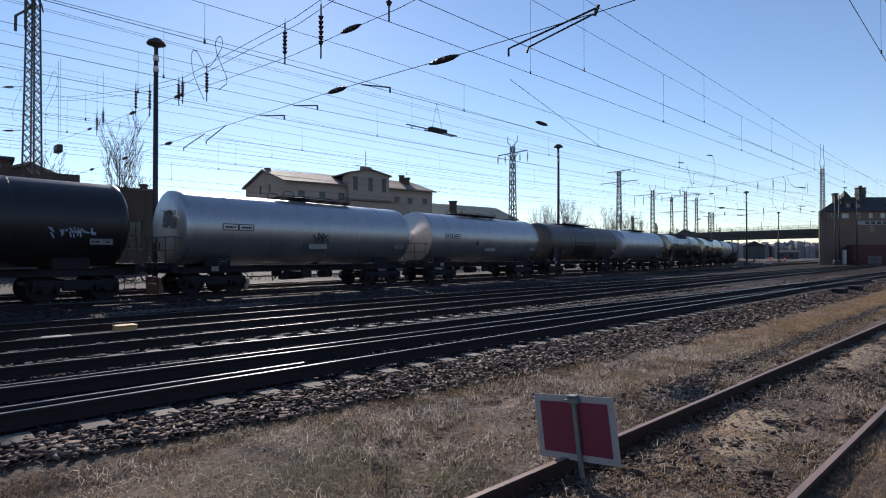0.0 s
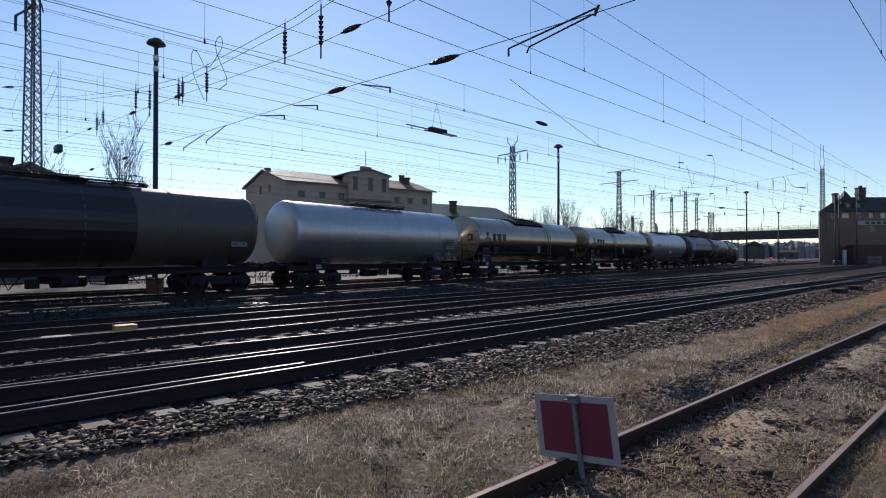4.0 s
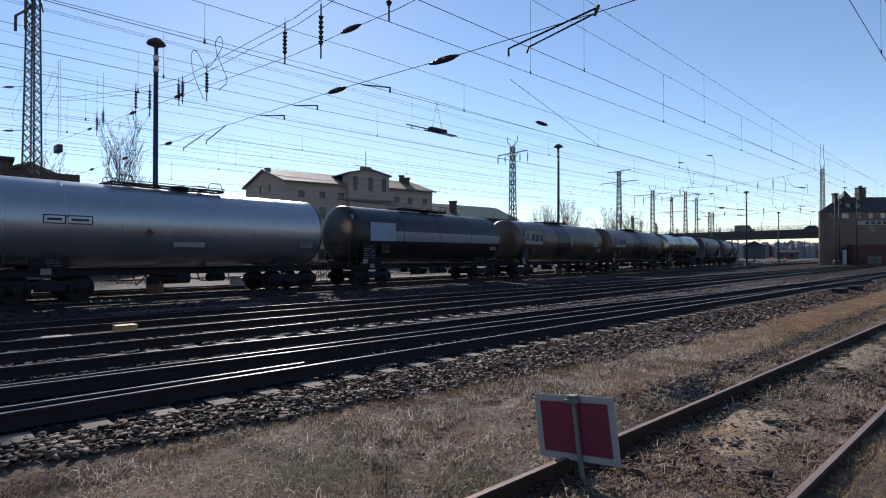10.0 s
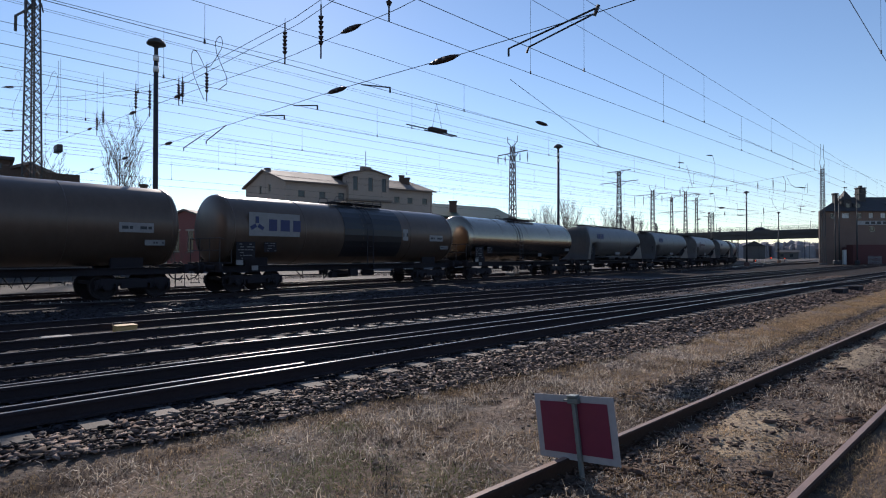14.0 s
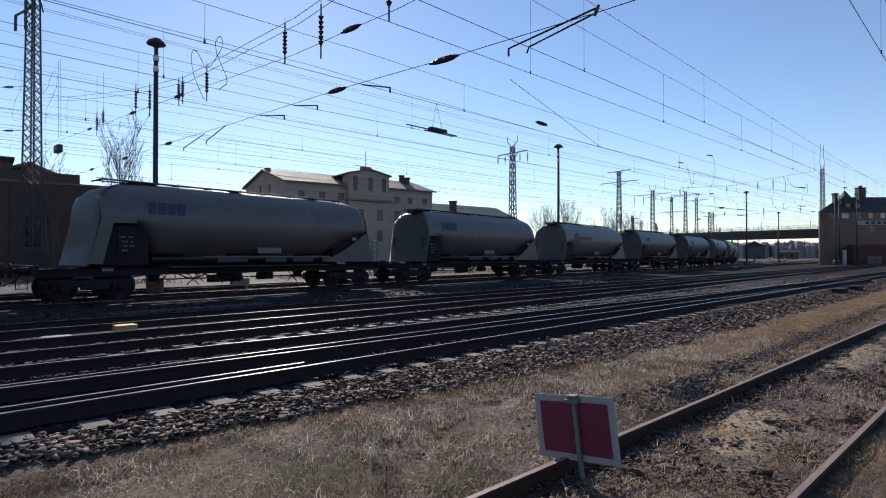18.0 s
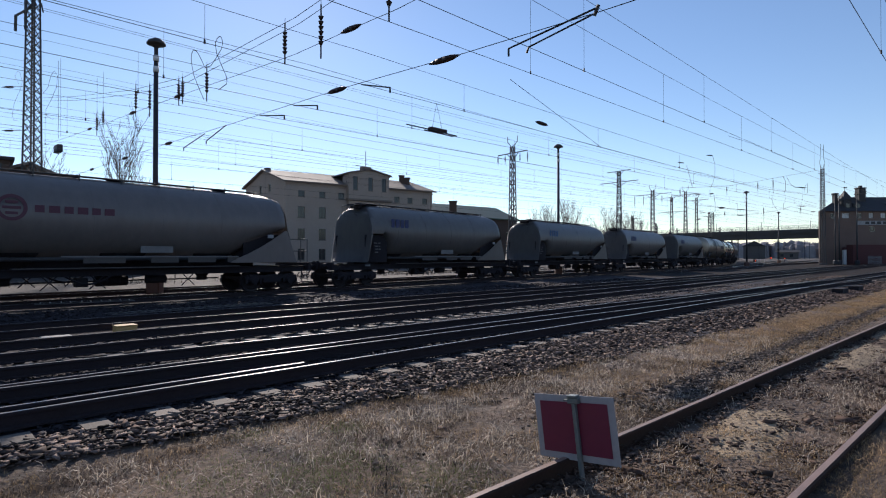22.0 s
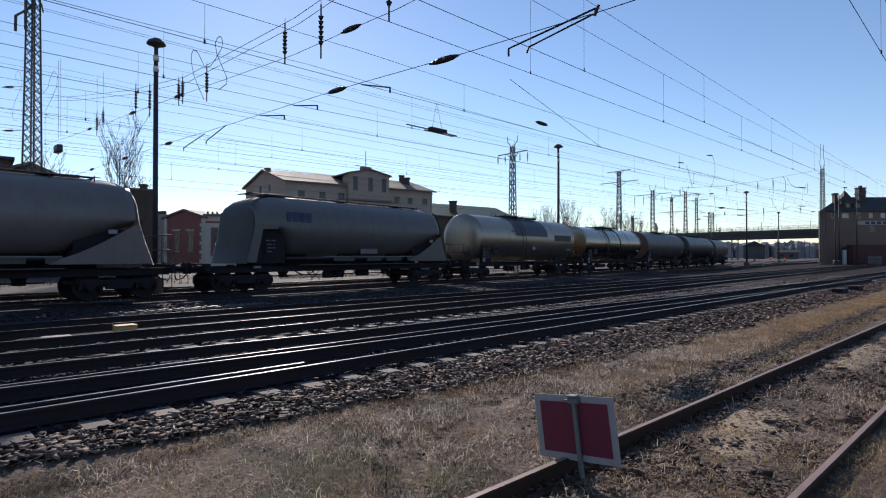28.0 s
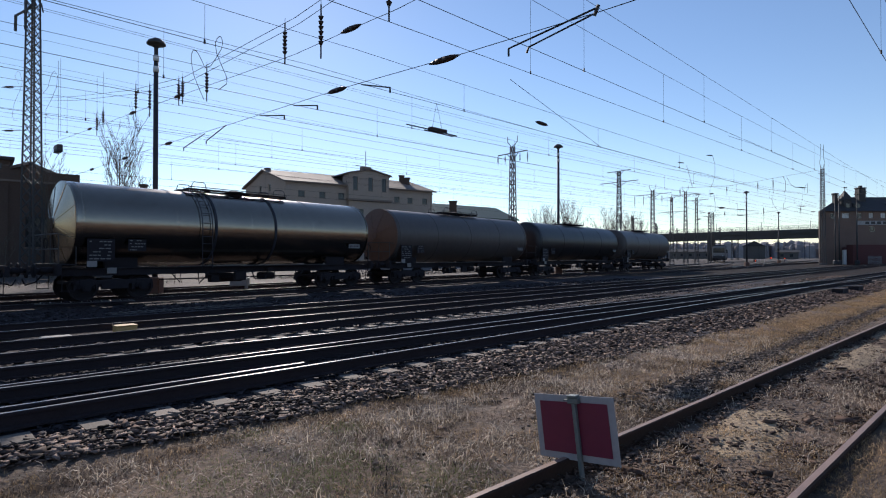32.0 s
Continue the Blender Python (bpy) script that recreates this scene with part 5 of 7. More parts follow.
def road_vehicle(when, where, van=False, paint=None, label=""):
    """A car or a van on the bridge: body, cabin, glass and four wheels, its nose towards +x."""
    v = empty("van" if van else "car", None, label, "van" if van else "car", "vehicles on the bridge")
    ln, wd, waist, top = (5.4, 1.95, 1.15, 2.35) if van else (4.5, 1.8, 0.92, 1.5)
    bm = B()
    box(bm, (0, 0, (waist + 0.25) / 2), (ln, wd, waist - 0.25), bevel=0.12)
    part("body", bm, paint, v)
    bm = B()
    x0, x1, x2, x3 = (-ln * 0.49, -ln * 0.48, ln * 0.24, ln * 0.38) if van else (-ln * 0.44, -ln * 0.3, ln * 0.1, ln * 0.28)
    q = [bm.verts.new((x, y * k, z)) for x, z, k in ((x0, waist - 0.02, 0.48), (x3, waist - 0.02, 0.48), (x2, top, 0.4), (x1, top, 0.4)) for y in (-wd, wd)]
    for f in ((0, 2, 4, 6), (7, 5, 3, 1), (2, 3, 5, 4), (4, 5, 7, 6), (6, 7, 1, 0), (1, 3, 2, 0)):
        bm.faces.new([q[i] for i in f])
    bmesh.ops.recalc_face_normals(bm, faces=bm.faces)
    part("cabin", bm, paint if van else M_GLASS, v)
    if not van:
        part("roof", box(B(), ((x1 + x2) / 2, 0, top + 0.01), (x2 - x1 + 0.1, wd * 0.8, 0.05), bevel=0.02), paint, v)
    else:
        for y in (-1, 1):
            part("side_window", box(B(), (ln * 0.2, y * wd * 0.452, 1.65), (0.9, 0.05, 0.6)), M_GLASS, v)
    for x in (-ln * 0.31, ln * 0.31):
        for y in (-1, 1):
            wheel = part("wheel", rod(B(), (x, y * (wd / 2 - 0.2), 0.33), (x, y * (wd / 2 + 0.01), 0.33), 0.33, 14), M_FRAME, v)
            part("rim", rod(B(), (x, y * (wd / 2 + 0.01), 0.33), (x, y * (wd / 2 + 0.03), 0.33), 0.2, 10), M_PALEGREY, wheel)
    VEHICLES.append((v, when, where))


def build_bridge():
    br = empty("road_bridge", None, "grey road overbridge with steel railing across the tracks", "bridge")
    a, b = ROAD_A, ROAD_B
    d = (b - a).normalized()
    n = Vector((d.y, -d.x, 0))
    L = (b - a).length
    n.normalize()
    rot = Matrix((d, n, d.cross(n))).transposed()
    flat = Matrix((Vector((d.x, d.y, 0)).normalized(), n, Vector((0, 0, 1)))).transposed()
    for s0, s1 in ((-370.0, -6.0), (L + 0.5, L + 115.0)):
        c = (road_at(s0, 5) + road_at(s1, 5)) / 2
        part("embankment", box(B(), (c.x, c.y, (c.z - 0.3) / 2), (s1 - s0, 13, c.z + 0.3), flat), M_FARSOIL, br, "grassy road embankment behind the bridge")

    def bar(s0, s1, h0, h1, o, t):
        c = a + d * (s0 + s1) / 2 + n * o
        return box(B(), (c.x, c.y, c.z + (h0 + h1) / 2), (s1 - s0, t, h1 - h0), rot)
    part("deck", bar(0, L, 6.9, 7.6, 5, 11), M_BRIDGE, br)
    for o in (0.3, 3.5, 6.5, 9.7):
        part("girder", bar(0, L, 5.7, 6.9, o, 0.5), M_BRIDGE, br)
    for o in (-0.55, 10.5):
        part("parapet", bar(0, L, 7.4, 8.1, o, 0.3), M_BRIDGE, br)
        bm = B()
        for s in np.arange(0.5, L, 2.5):
            p = a + d * s + n * o
            rod(bm, (p.x, p.y, p.z + 8.1), (p.x, p.y, p.z + 9.2), 0.04, 5)
        for z in (8.4, 8.7, 9.0, 9.2):
            p, q = a + n * o, b + n * o
            rod(bm, (p.x, p.y, p.z + z), (q.x, q.y, q.z + z), 0.03, 5)
        part("railing", bm, M_STEEL, br)
    for s in (3.0, 34.0, 58.0, 82.0, 106.0):
        for o in (1.0, 5.0, 9.0):
            p = a + d * s + n * o
            bm = B()
            rod(bm, (p.x, p.y, -0.2), (p.x, p.y, p.z + 5.8), 0.4, 12)
            part("pier", bm, M_BRIDGE, br)
    p = a + n * 5
    part("abutment", box(B(), (p.x + 4, p.y - 2.5, 3.4), (10, 13, 7.2), rot), M_BRIDGE, br)
    for s in np.linspace(8, 110, 9):
        lamp = empty("bridge_lamp", None, "slim steel lamp post on the bridge", "street lamp", "bridge lamps")
        p = a + d * s + n * 10.2
        part("post", rod(B(), (p.x, p.y, p.z + 7.5), (p.x, p.y, p.z + 11.0), 0.06, 6), M_STEEL, lamp)


M_RUSTFOOT = material("rust_brown_paint", (0.14, 0.075, 0.055), 0.8, fine=12, coarse=3, bump=0.15)


def lamp_post(x, y, height):
    lp = empty("yard_lamp", pose(x, y, 0), "dark steel yard lamp with mushroom head and white bands", "street lamp", "yard lamps")
    h = height
    bm = B()
    rod(bm, (0, 0, -0.3), (0, 0, h - 1.1), 0.125, 10, 0.10)
    part("pole", bm, M_DARKSTEEL, lp)
    for z in (h - 1.55, h - 1.05):
        part("white_band", rod(B(), (0, 0, z), (0, 0, z + 0.25), 0.125, 12), M_WHITE, lp)
    part("neck", rod(B(), (0, 0, h - 1.1), (0, 0, h - 0.2), 0.09, 10), M_DARKSTEEL, lp)
    bm = B()
    lathe(bm, [(h - 0.42, 0.0), (h - 0.42, 0.13), (h - 0.34, 0.15), (h - 0.31, 0.34), (h - 0.30, 0.40), (h - 0.25, 0.40), (h - 0.16, 0.34), (h - 0.07, 0.22), (h - 0.02, 0.1), (h, 0.0)], 24, "Z")
    part("mushroom_head", bm, M_STEEL, lp, smooth=True)
    part("foot", box(B(), (0, 0, 0.15), (0.6, 0.5, 0.85), bevel=0.05), M_RUSTFOOT, lp, "rust-brown cabinet foot")


def lattice_mast(x, y, height, w0, w1, arms=(), turn=45.0, label="tall steel lattice mast carrying overhead wires", name="lattice_mast", detail=1.0, spikes=True):
    mast = empty(name, pose(x, y, 0, 0, 0, turn), label, "catenary mast", "lattice masts")
    leg = 0.05 * detail + 0.02

    def corner(i, z):
        k = (w0 + (w1 - w0) * z / height) / 2
        return Vector(((-1, 1, 1, -1)[i] * k, (-1, -1, 1, 1)[i] * k, z))
    for i in range(4):
        part("leg", beam(B(), corner(i, -0.3), corner(i, height), leg * 1.5), M_STEEL, mast)
    z = 0.4
    bms = [B() for _ in range(4)]
    while z < height - 0.2:
        step = max(0.7, (w0 + (w1 - w0) * z / height) * 0.95)
        for i in range(4):
            j = (i + 1) % 4
            for a, b in ((i, j), (j, i)):
                beam(bms[i], corner(a, z), corner(b, min(z + step, height)), leg * 0.62)
        z += step
    for bm in bms:
        tagged(part("lacing", bm, M_STEEL, mast), kind="stuff")
    part("foundation", box(B(), (0, 0, -0.12), (w0 + 0.3, w0 + 0.3, 0.4), bevel=0.05), M_BRIDGE, mast)
    for z, half, drop in arms:
        bm = B()
        beam(bm, (-half, 0, z), (half, 0, z + 0.15), 0.07)
        beam(bm, (-half * 0.4, 0, z + 0.05), (0, 0, z - 0.5), 0.05)
        beam(bm, (half * 0.4, 0, z + 0.05), (0, 0, z - 0.5), 0.05)
        arm = part("cross_arm", bm, M_STEEL, mast)
        for q in (-half, -half * 0.5, half * 0.5, half):
            if drop:
                part("insulator", insulator_mesh((q, 0, z), (q, 0, z - drop), 0.07), M_INSUL, arm)
    if spikes:
        bm = B()
        for sx in (-0.3, 0.3):
            rod(bm, (sx * 0.6, 0, height), (sx * 1.6, 0, height + 0.35), 0.03, 5)
            rod(bm, (sx * 1.6, 0, height + 0.35), (sx * 1.6, 0, height + 0.8), 0.03, 5)
        part("head_fork", bm, M_STEEL, mast)
    return mast


def insulator_mesh(a, b, r, sheds=6):
    """A string of ribbed sheds between two points."""
    a, b = Vector(a), Vector(b)
    bm = B()
    rod(bm, a, b, r * 0.28, 6)
    m0, m1 = a.lerp(b, 0.22), a.lerp(b, 0.78)
    for k in range(sheds):
        c0, c1 = m0.lerp(m1, k / sheds), m0.lerp(m1, (k + 0.65) / sheds)
        rod(bm, c0, c1, r, 8, r * 0.5)
    return bm


def spindle(a, b, r):
    """A long rod insulator, thick in its middle."""
    a, b = Vector(a), Vector(b)
    bm = B()
    pts = [a.lerp(b, t) for t in (0, 0.08, 0.25, 0.5, 0.75, 0.92, 1)]
    rr = [0.15, 0.4, 0.85, 1.0, 0.85, 0.4, 0.15]
    for i in range(6):
        rod(bm, pts[i], pts[i + 1], r * rr[i], 8, r * rr[i + 1])
    return bm


# ---------------------------------------------------------------- overhead wires
SPAN_U = 8.3


def wire(name, pts, r, parent=None, seg=5):
    bm = B()
    pipe(bm, [Vector(p) for p in pts], r, seg)
    return part(name, bm, M_WIRE, parent)


def sag_points(a, b, sag, n=10):
    a, b = Vector(a), Vector(b)
    return [a.lerp(b, k / n) - Vector((0, 0, sag * 4 * (k / n) * (1 - k / n))) for k in range(n + 1)]


def catenary(w0, w1, u0, u1, zc0, zc1, zm0, zm1, sag, droppers=6, r=0.006, label="contact wire hung from its carrying wire by droppers"):
    """A contact wire and its carrying wire over a track, from (u0, w0) to (u1, w1)."""
    line = empty("overhead_line", None, label, "overhead wire", "overhead lines")
    c0, c1 = yard(u0, w0, zc0), yard(u1, w1, zc1)
    wire("contact_wire", [c0, c1], r * 1.15, line)
    m = sag_points(yard(u0, w0, zm0), yard(u1, w1, zm1), sag, 14)
    wire("carrying_wire", m, r, line)
    for k in range(droppers):
        t = (k + 0.5) / droppers
        i = t * 14
        p = m[int(i)].lerp(m[min(14, int(i) + 1)], i - int(i))
        q = c0.lerp(c1, t)
        d = part("dropper", rod(B(), p, q, 0.004, 4), M_WIRE, line)
        part("clamp", box(B(), q + Vector((0, 0, 0.02)), (0.03, 0.03, 0.08)), M_WIRE, d)
    return line


def build_wires():
    # (w at the near span, w at the far span, contact height near and far, carrying height near and far, sag)
    for w0, w1, c0, c1, m0, m1, sag in ((7.3, 7.3, 6.03, 6.2, 7.9, 7.2, 0.1), (9.0, 7.6, 6.37, 6.1, 8.5, 7.9, 0.5), (11.3, 11.3, 5.78, 5.85, 6.6, 7.0, 0.25),
                                        (13.6, 13.6, 5.6, 6.3, 6.8, 7.4, 0.4), (15.4, 15.4, 5.63, 6.0, 6.7, 7.2, 0.3), (20.4, 19.0, 5.8, 6.1, 6.8, 7.4, 0.4),
                                        (22.9, 21.6, 5.8, 6.1, 7.1, 7.5, 0.4), (26.5, 24.5, 5.9, 6.1, 7.2, 7.5, 0.4), (28.4, 27.0, 5.9, 6.1, 7.4, 7.7, 0.4),
                                        (35.0, 33.0, 6.0, 6.2, 7.5, 7.8, 0.4), (38.5, 37.0, 6.0, 6.2, 7.7, 7.9, 0.4)):
        far = 62.0
        catenary(w0, w1, SPAN_U, far, c0, c1, m0, m1, sag, 7)
        wb = w0 + (w0 - w1) * 0.6
        catenary(w0, wb, SPAN_U, SPAN_U - 30, c0, c0, m0, m0 + 0.1, sag * 0.5, 4)
        catenary(w1, w1 - 1.0, far, far + 60, c1, c1, m1, m1, sag, 5)
    catenary(1.94, 2.3, 4.0, 60, 6.1, 6.2, 7.8, 7.6, 0.3, 7)
    feeders = empty("feeder_wires", None, "thin feeder and return wires above the yard", "overhead wire")
    for w, u0, u1, z0, z1 in ((20, -14, 60, 9.0, 9.6), (21, -14, 64, 9.35, 9.7), (26, -16, 60, 10.0, 10.5), (30, -16, 64, 9.9, 10.3), (31, -16, 66, 10.6, 10.4),
                              (34, -18, 70, 9.3, 9.6), (36, -18, 70, 8.8, 9.2), (40, -20, 74, 9.0, 9.3), (44, -20, 78, 9.4, 9.4)):
        wire("feeder", sag_points(yard(u0, w, z0), yard(u1, w + 1, z1), 0.35, 10), 0.006, feeders)
    wire("anchor_stay", [yard(13.8, 10.9, 7.0), yard(20.0, 11.3, 5.8)], 0.008, feeders)
    # near cross-span: upper ropes, middle rope and steady rope from the lattice mast over the tracks
    span = empty("cross_span", None, "cross-span ropes with dark insulators over the tracks", "cross span", "cross spans")
    u = SPAN_U
    wire("upper_rope", [yard(u, w, z) for w, z in ((50.5, 13.2), (40, 11.2), (29, 9.3), (22.5, 8.45), (14.3, 8.3), (8, 8.7), (0, 10.5), (-8, 13.0))], 0.009, span)
    wire("upper_rope", [yard(u + 0.15, w, z) for w, z in ((50.5, 13.0), (40, 11.0), (29, 9.15), (22.5, 8.3), (14.3, 8.18), (8, 8.6), (0, 10.4), (-8, 12.9))], 0.009, span)
    wire("middle_rope", [yard(u, w, z) for w, z in ((50.5, 9.6), (38.9, 8.8), (30.6, 8.3), (24.1, 7.9), (14.3, 7.25), (11.6, 7.2), (9.8, 7.15), (4, 7.3), (-8, 8.2))], 0.008, span)
    wire("steady_rope", [yard(u, w, z) for w, z in ((50.5, 6.6), (24.0, 6.12), (18.8, 5.96), (12.1, 5.8), (8.1, 5.62), (4.7, 5.52), (-8, 5.4))], 0.008, span)
    for w in (23.2, 28.9, 36.5, 11.6, 6.5):
        za = np.interp(w, (9.8, 11.6, 14.3, 24.1, 30.6, 38.9), (7.15, 7.2, 7.25, 7.9, 8.3, 8.8))
        if w > 8:
            part("rod_insulator", spindle(yard(u, w + 0.45, za + 0.02), yard(u, w - 0.45, za), 0.07), M_INSUL, span)
    for w in (24.2, 30.0, 12.2, 8.3, 36.0):
        zs = np.interp(w, (8.1, 12.1, 18.8, 24.0, 50.0), (5.62, 5.8, 5.96, 6.12, 6.6))
        part("rod_insulator", spindle(yard(u, w + 0.45, zs), yard(u, w - 0.45, zs - 0.02), 0.07), M_INSUL, span)
    for w, zt, zb in ((28.4, 9.45, 7.95), (26.5, 9.05, 7.6), (23.1, 8.5, 7.45), (22.7, 8.5, 7.45), (20.4, 8.38, 7.1), (14.85, 8.3, 7.1), (12.95, 8.25, 6.8), (10.1, 8.4, 6.95), (35.0, 9.3, 8.06), (33.8, 9.38, 8.33)):
        part("hanging_insulator", insulator_mesh(yard(u, w, zt), yard(u, w, zb), 0.075), M_INSUL, span)
        part("hanger", rod(B(), yard(u, w, zt), yard(u, w, zt + (1.9 if w > 32 else 0.15)), 0.008, 4), M_WIRE, span)
    for w, zs, we, ze in ((16.36, 5.87, 14.87, 5.61), (14.34, 5.80, 13.11, 5.57), (11.14, 5.71, 10.06, 5.41), (20.58, 5.95, 22.56, 5.71), (18.78, 5.97, 20.42, 5.67)):
        bm = B()
        rod(bm, yard(u, w, zs), yard(u, we, ze), 0.018, 6)
        rod(bm, yard(u, we, ze), yard(u, we, ze - 0.12), 0.022, 6)
        part("steady_arm", bm, M_WIRE, span)
    # long steady arm at the near track
    bm = B()
    rod(bm, yard(u, 4.75, 5.6), yard(u + 0.2, 6.75, 5.5), 0.017, 6)
    rod(bm, yard(u, 4.78, 5.52), yard(u + 0.1, 6.2, 5.36), 0.015, 6)
    rod(bm, yard(u + 0.1, 6.2, 5.36), yard(u + 0.1, 6.25, 5.26), 0.02, 6)
    rod(bm, yard(u, 4.72, 5.64), yard(u, 4.8, 5.48), 0.03, 6)
    rod(bm, yard(u + 0.2, 6.75, 5.5), yard(u + 0.2, 6.75, 5.35), 0.02, 6)
    part("steady_arm", bm, M_WIRE, span)
    # jumper loops beside the insulators and the mast
    for pts in (((20.41, 8.38), (20.82, 8.83), (21.1, 9.08), (21.39, 9.19), (21.55, 9.1), (21.6, 8.92), (21.5, 8.6), (21.33, 8.22), (20.8, 7.58), (20.39, 7.13)),
                ((20.4, 8.28), (19.82, 8.22), (19.26, 8.44), (18.95, 8.6), (18.86, 8.75), (18.93, 8.98), (19.08, 9.06), (19.3, 9.05), (19.45, 8.93), (19.35, 8.56), (19.03, 8.15), (18.58, 7.6), (18.5, 7.42), (18.53, 7.3), (19.15, 7.24)),
                ((59.13, 12.92), (61.5, 13.4), (62.33, 13.97), (61.49, 14.81), (58.45, 15.42), (57.42, 15.91), (58.52, 16.87), (59.91, 17.33), (61.04, 17.2), (59.02, 16.02)),
                ((50.42, 14.8), (49.97, 13.87), (48.75, 13.2), (47.23, 13.29), (46.34, 13.88), (45.29, 13.98), (44.25, 13.4), (44.56, 12.72), (45.92, 12.24), (47.92, 11.83), (47.71, 11.39), (45.51, 10.7))):
        wire("jumper_loop", [yard(u - 0.1, w, z) for w, z in pts], 0.012, span)
    for w in (44.6, 43.9):
        part("hanger", rod(B(), yard(u, w, 14.5), yard(u, w - 0.2, 9.3), 0.01, 4), M_WIRE, span)
    part("weight_box", box(B(), yard(u, 44.4, 8.6), (1.0, 0.35, 0.5), Matrix.Rotation(radians(-45), 3, "Z"), bevel=0.04), M_DARKSTEEL, span)
    # section insulator in the fourth wire
    sec = empty("section_insulator", None, "dark section insulator hung in the contact wire", "section insulator")
    w, u1 = 13.6, 13.2
    z = 5.72
    part("runner", pipe(B(), [yard(u1 - 1.3, w, z + 0.02), yard(u1 - 0.4, w - 0.12, z - 0.02), yard(u1 + 0.9, w - 0.12, z - 0.05)], 0.02), M_WIRE, sec)
    part("runner", pipe(B(), [yard(u1 - 0.4, w + 0.12, z), yard(u1 + 1.0, w + 0.12, z - 0.02)], 0.02), M_WIRE, sec)
    part("body", box(B(), yard(u1 + 0.1, w, z + 0.05), (0.75, 0.2, 0.11), Matrix.Rotation(radians(45), 3, "Z"), bevel=0.02), M_INSUL, sec)
    for q in (-0.15, 0.3):
        part("hanger", rod(B(), yard(u1 + q, w, z + 0.1), yard(u1 + 0.05, w, z + 0.95), 0.007, 4), M_WIRE, sec)
    part("rod_insulator", spindle(yard(17.2, 12.4, 6.52), yard(18.0, 12.4, 6.5), 0.075), M_INSUL, sec)
    # far cross-span between the mast by the office and the masts beyond the tracks
    span2 = empty("cross_span", None, "distant cross-span ropes with hanging insulators", "cross span", "cross spans")

    def far(y, z):
        return Vector((37.8 + (y - 88.0) * 1.662, y, z))
    for name, pts in (("upper_rope", ((108.35, 17.89), (103.69, 16.36), (98.07, 14.47), (93.82, 13.16), (87.4, 12.02))), ("upper_rope", ((108.35, 18.0), (100.33, 20.09), (96.93, 21.01), (93.82, 21.51))), ("middle_rope", ((85.67, 14.81), (89.19, 14.55), (92.46, 14.2), (94.64, 13.93), (99.87, 13.31), (108.24, 13.0))), ("middle_rope", ((89.64, 9.51), (92.78, 9.42), (95.64, 9.37), (98.51, 9.31))), ("steady_rope", ((87.75, 9.16), (91.45, 8.21), (95.48, 8.4), (98.96, 9.05), (101.08, 9.62), (103.69, 10.55), (107.81, 9.94)))):
        wire(name, [far(y, z) for y, z in pts], 0.022, span2)
    for y, top, foot, drop in ((93.58, 13.13, 12.01, 11.45), (98.24, 14.5, 12.83, 12.04), (100.71, 15.33, 13.21, 12.51), (87.33, 11.92, 10.79, 10.35), (93.26, 8.9, 8.15, 7.87), (99.14, 9.96, 8.87, 7.28), (105.4, 10.7, 9.75, 9.22)):
        part("hanging_insulator", insulator_mesh(far(y, top), far(y, foot), 0.12), M_INSUL, span2)
        part("hanger", rod(B(), far(y, foot), far(y, drop), 0.02, 4), M_WIRE, span2)
    for y, z, half, r in ((91.22, 17.77, 0.46, 0.1), (87.47, 15.96, 0.42, 0.09), (89.56, 11.2, 0.45, 0.09), (91.45, 11.59, 0.31, 0.11), (92.86, 9.42, 0.48, 0.16), (95.64, 9.37, 0.6, 0.08), (95.56, 8.41, 0.59, 0.1), (105.71, 14.32, 0.94, 0.09), (105.61, 10.82, 0.83, 0.08), (107.81, 9.94, 0.54, 0.08), (89.71, 7.36, 0.45, 0.08), (90.16, 8.38, 0.37, 0.06)):
        part("rod_insulator", spindle(far(y - half, z - 0.05), far(y + half, z + 0.05), r), M_INSUL, span2)
    for pts in (((91.6, 17.84), (91.92, 16.51), (91.92, 14.67), (91.6, 13.26), (91.3, 12.58)),
                ((88.18, 15.64), (88.54, 14.01), (88.9, 12.29)),
                ((91.76, 11.44), (91.92, 10.08), (91.92, 8.7)),
                ((102.42, 15.87), (102.81, 15.2), (102.81, 13.66), (102.51, 12.5)),
                ((103.0, 15.95), (103.69, 14.7), (104.49, 14.17), (104.89, 14.22)),
                ((100.43, 11.87), (100.71, 10.69), (101.27, 9.94)),
                ((102.81, 12.02), (102.42, 10.85), (102.51, 9.83)),
                ((106.13, 13.31), (106.33, 14.61), (106.75, 15.19), (106.75, 13.38))):
        wire("jumper_loop", [far(y, z) for y, z in pts], 0.026, span2)


def branch(bm, p, d, length, r, depth, rnd, twigs):
    n = 3
    q = Vector(p)
    for k in range(n):
        d = (d + Vector((rnd.uniform(-1, 1), rnd.uniform(-1, 1), rnd.uniform(0.0, 0.8))) * 0.13).normalized()
        e = q + d * length / n
        rod(bm, q, e, r * (1 - 0.3 * k / n), 4, r * (1 - 0.3 * (k + 1) / n), caps=False)
        if depth > 0:
            for _ in range(twigs):
                ax = Vector((rnd.uniform(-1, 1), rnd.uniform(-1, 1), rnd.uniform(0.2, 1.0))).normalized()
                branch(bm, e, (d * 0.9 + ax * 0.7).normalized(), length * rnd.uniform(0.42, 0.62), r * 0.5, depth - 1, rnd, twigs)
        q = e


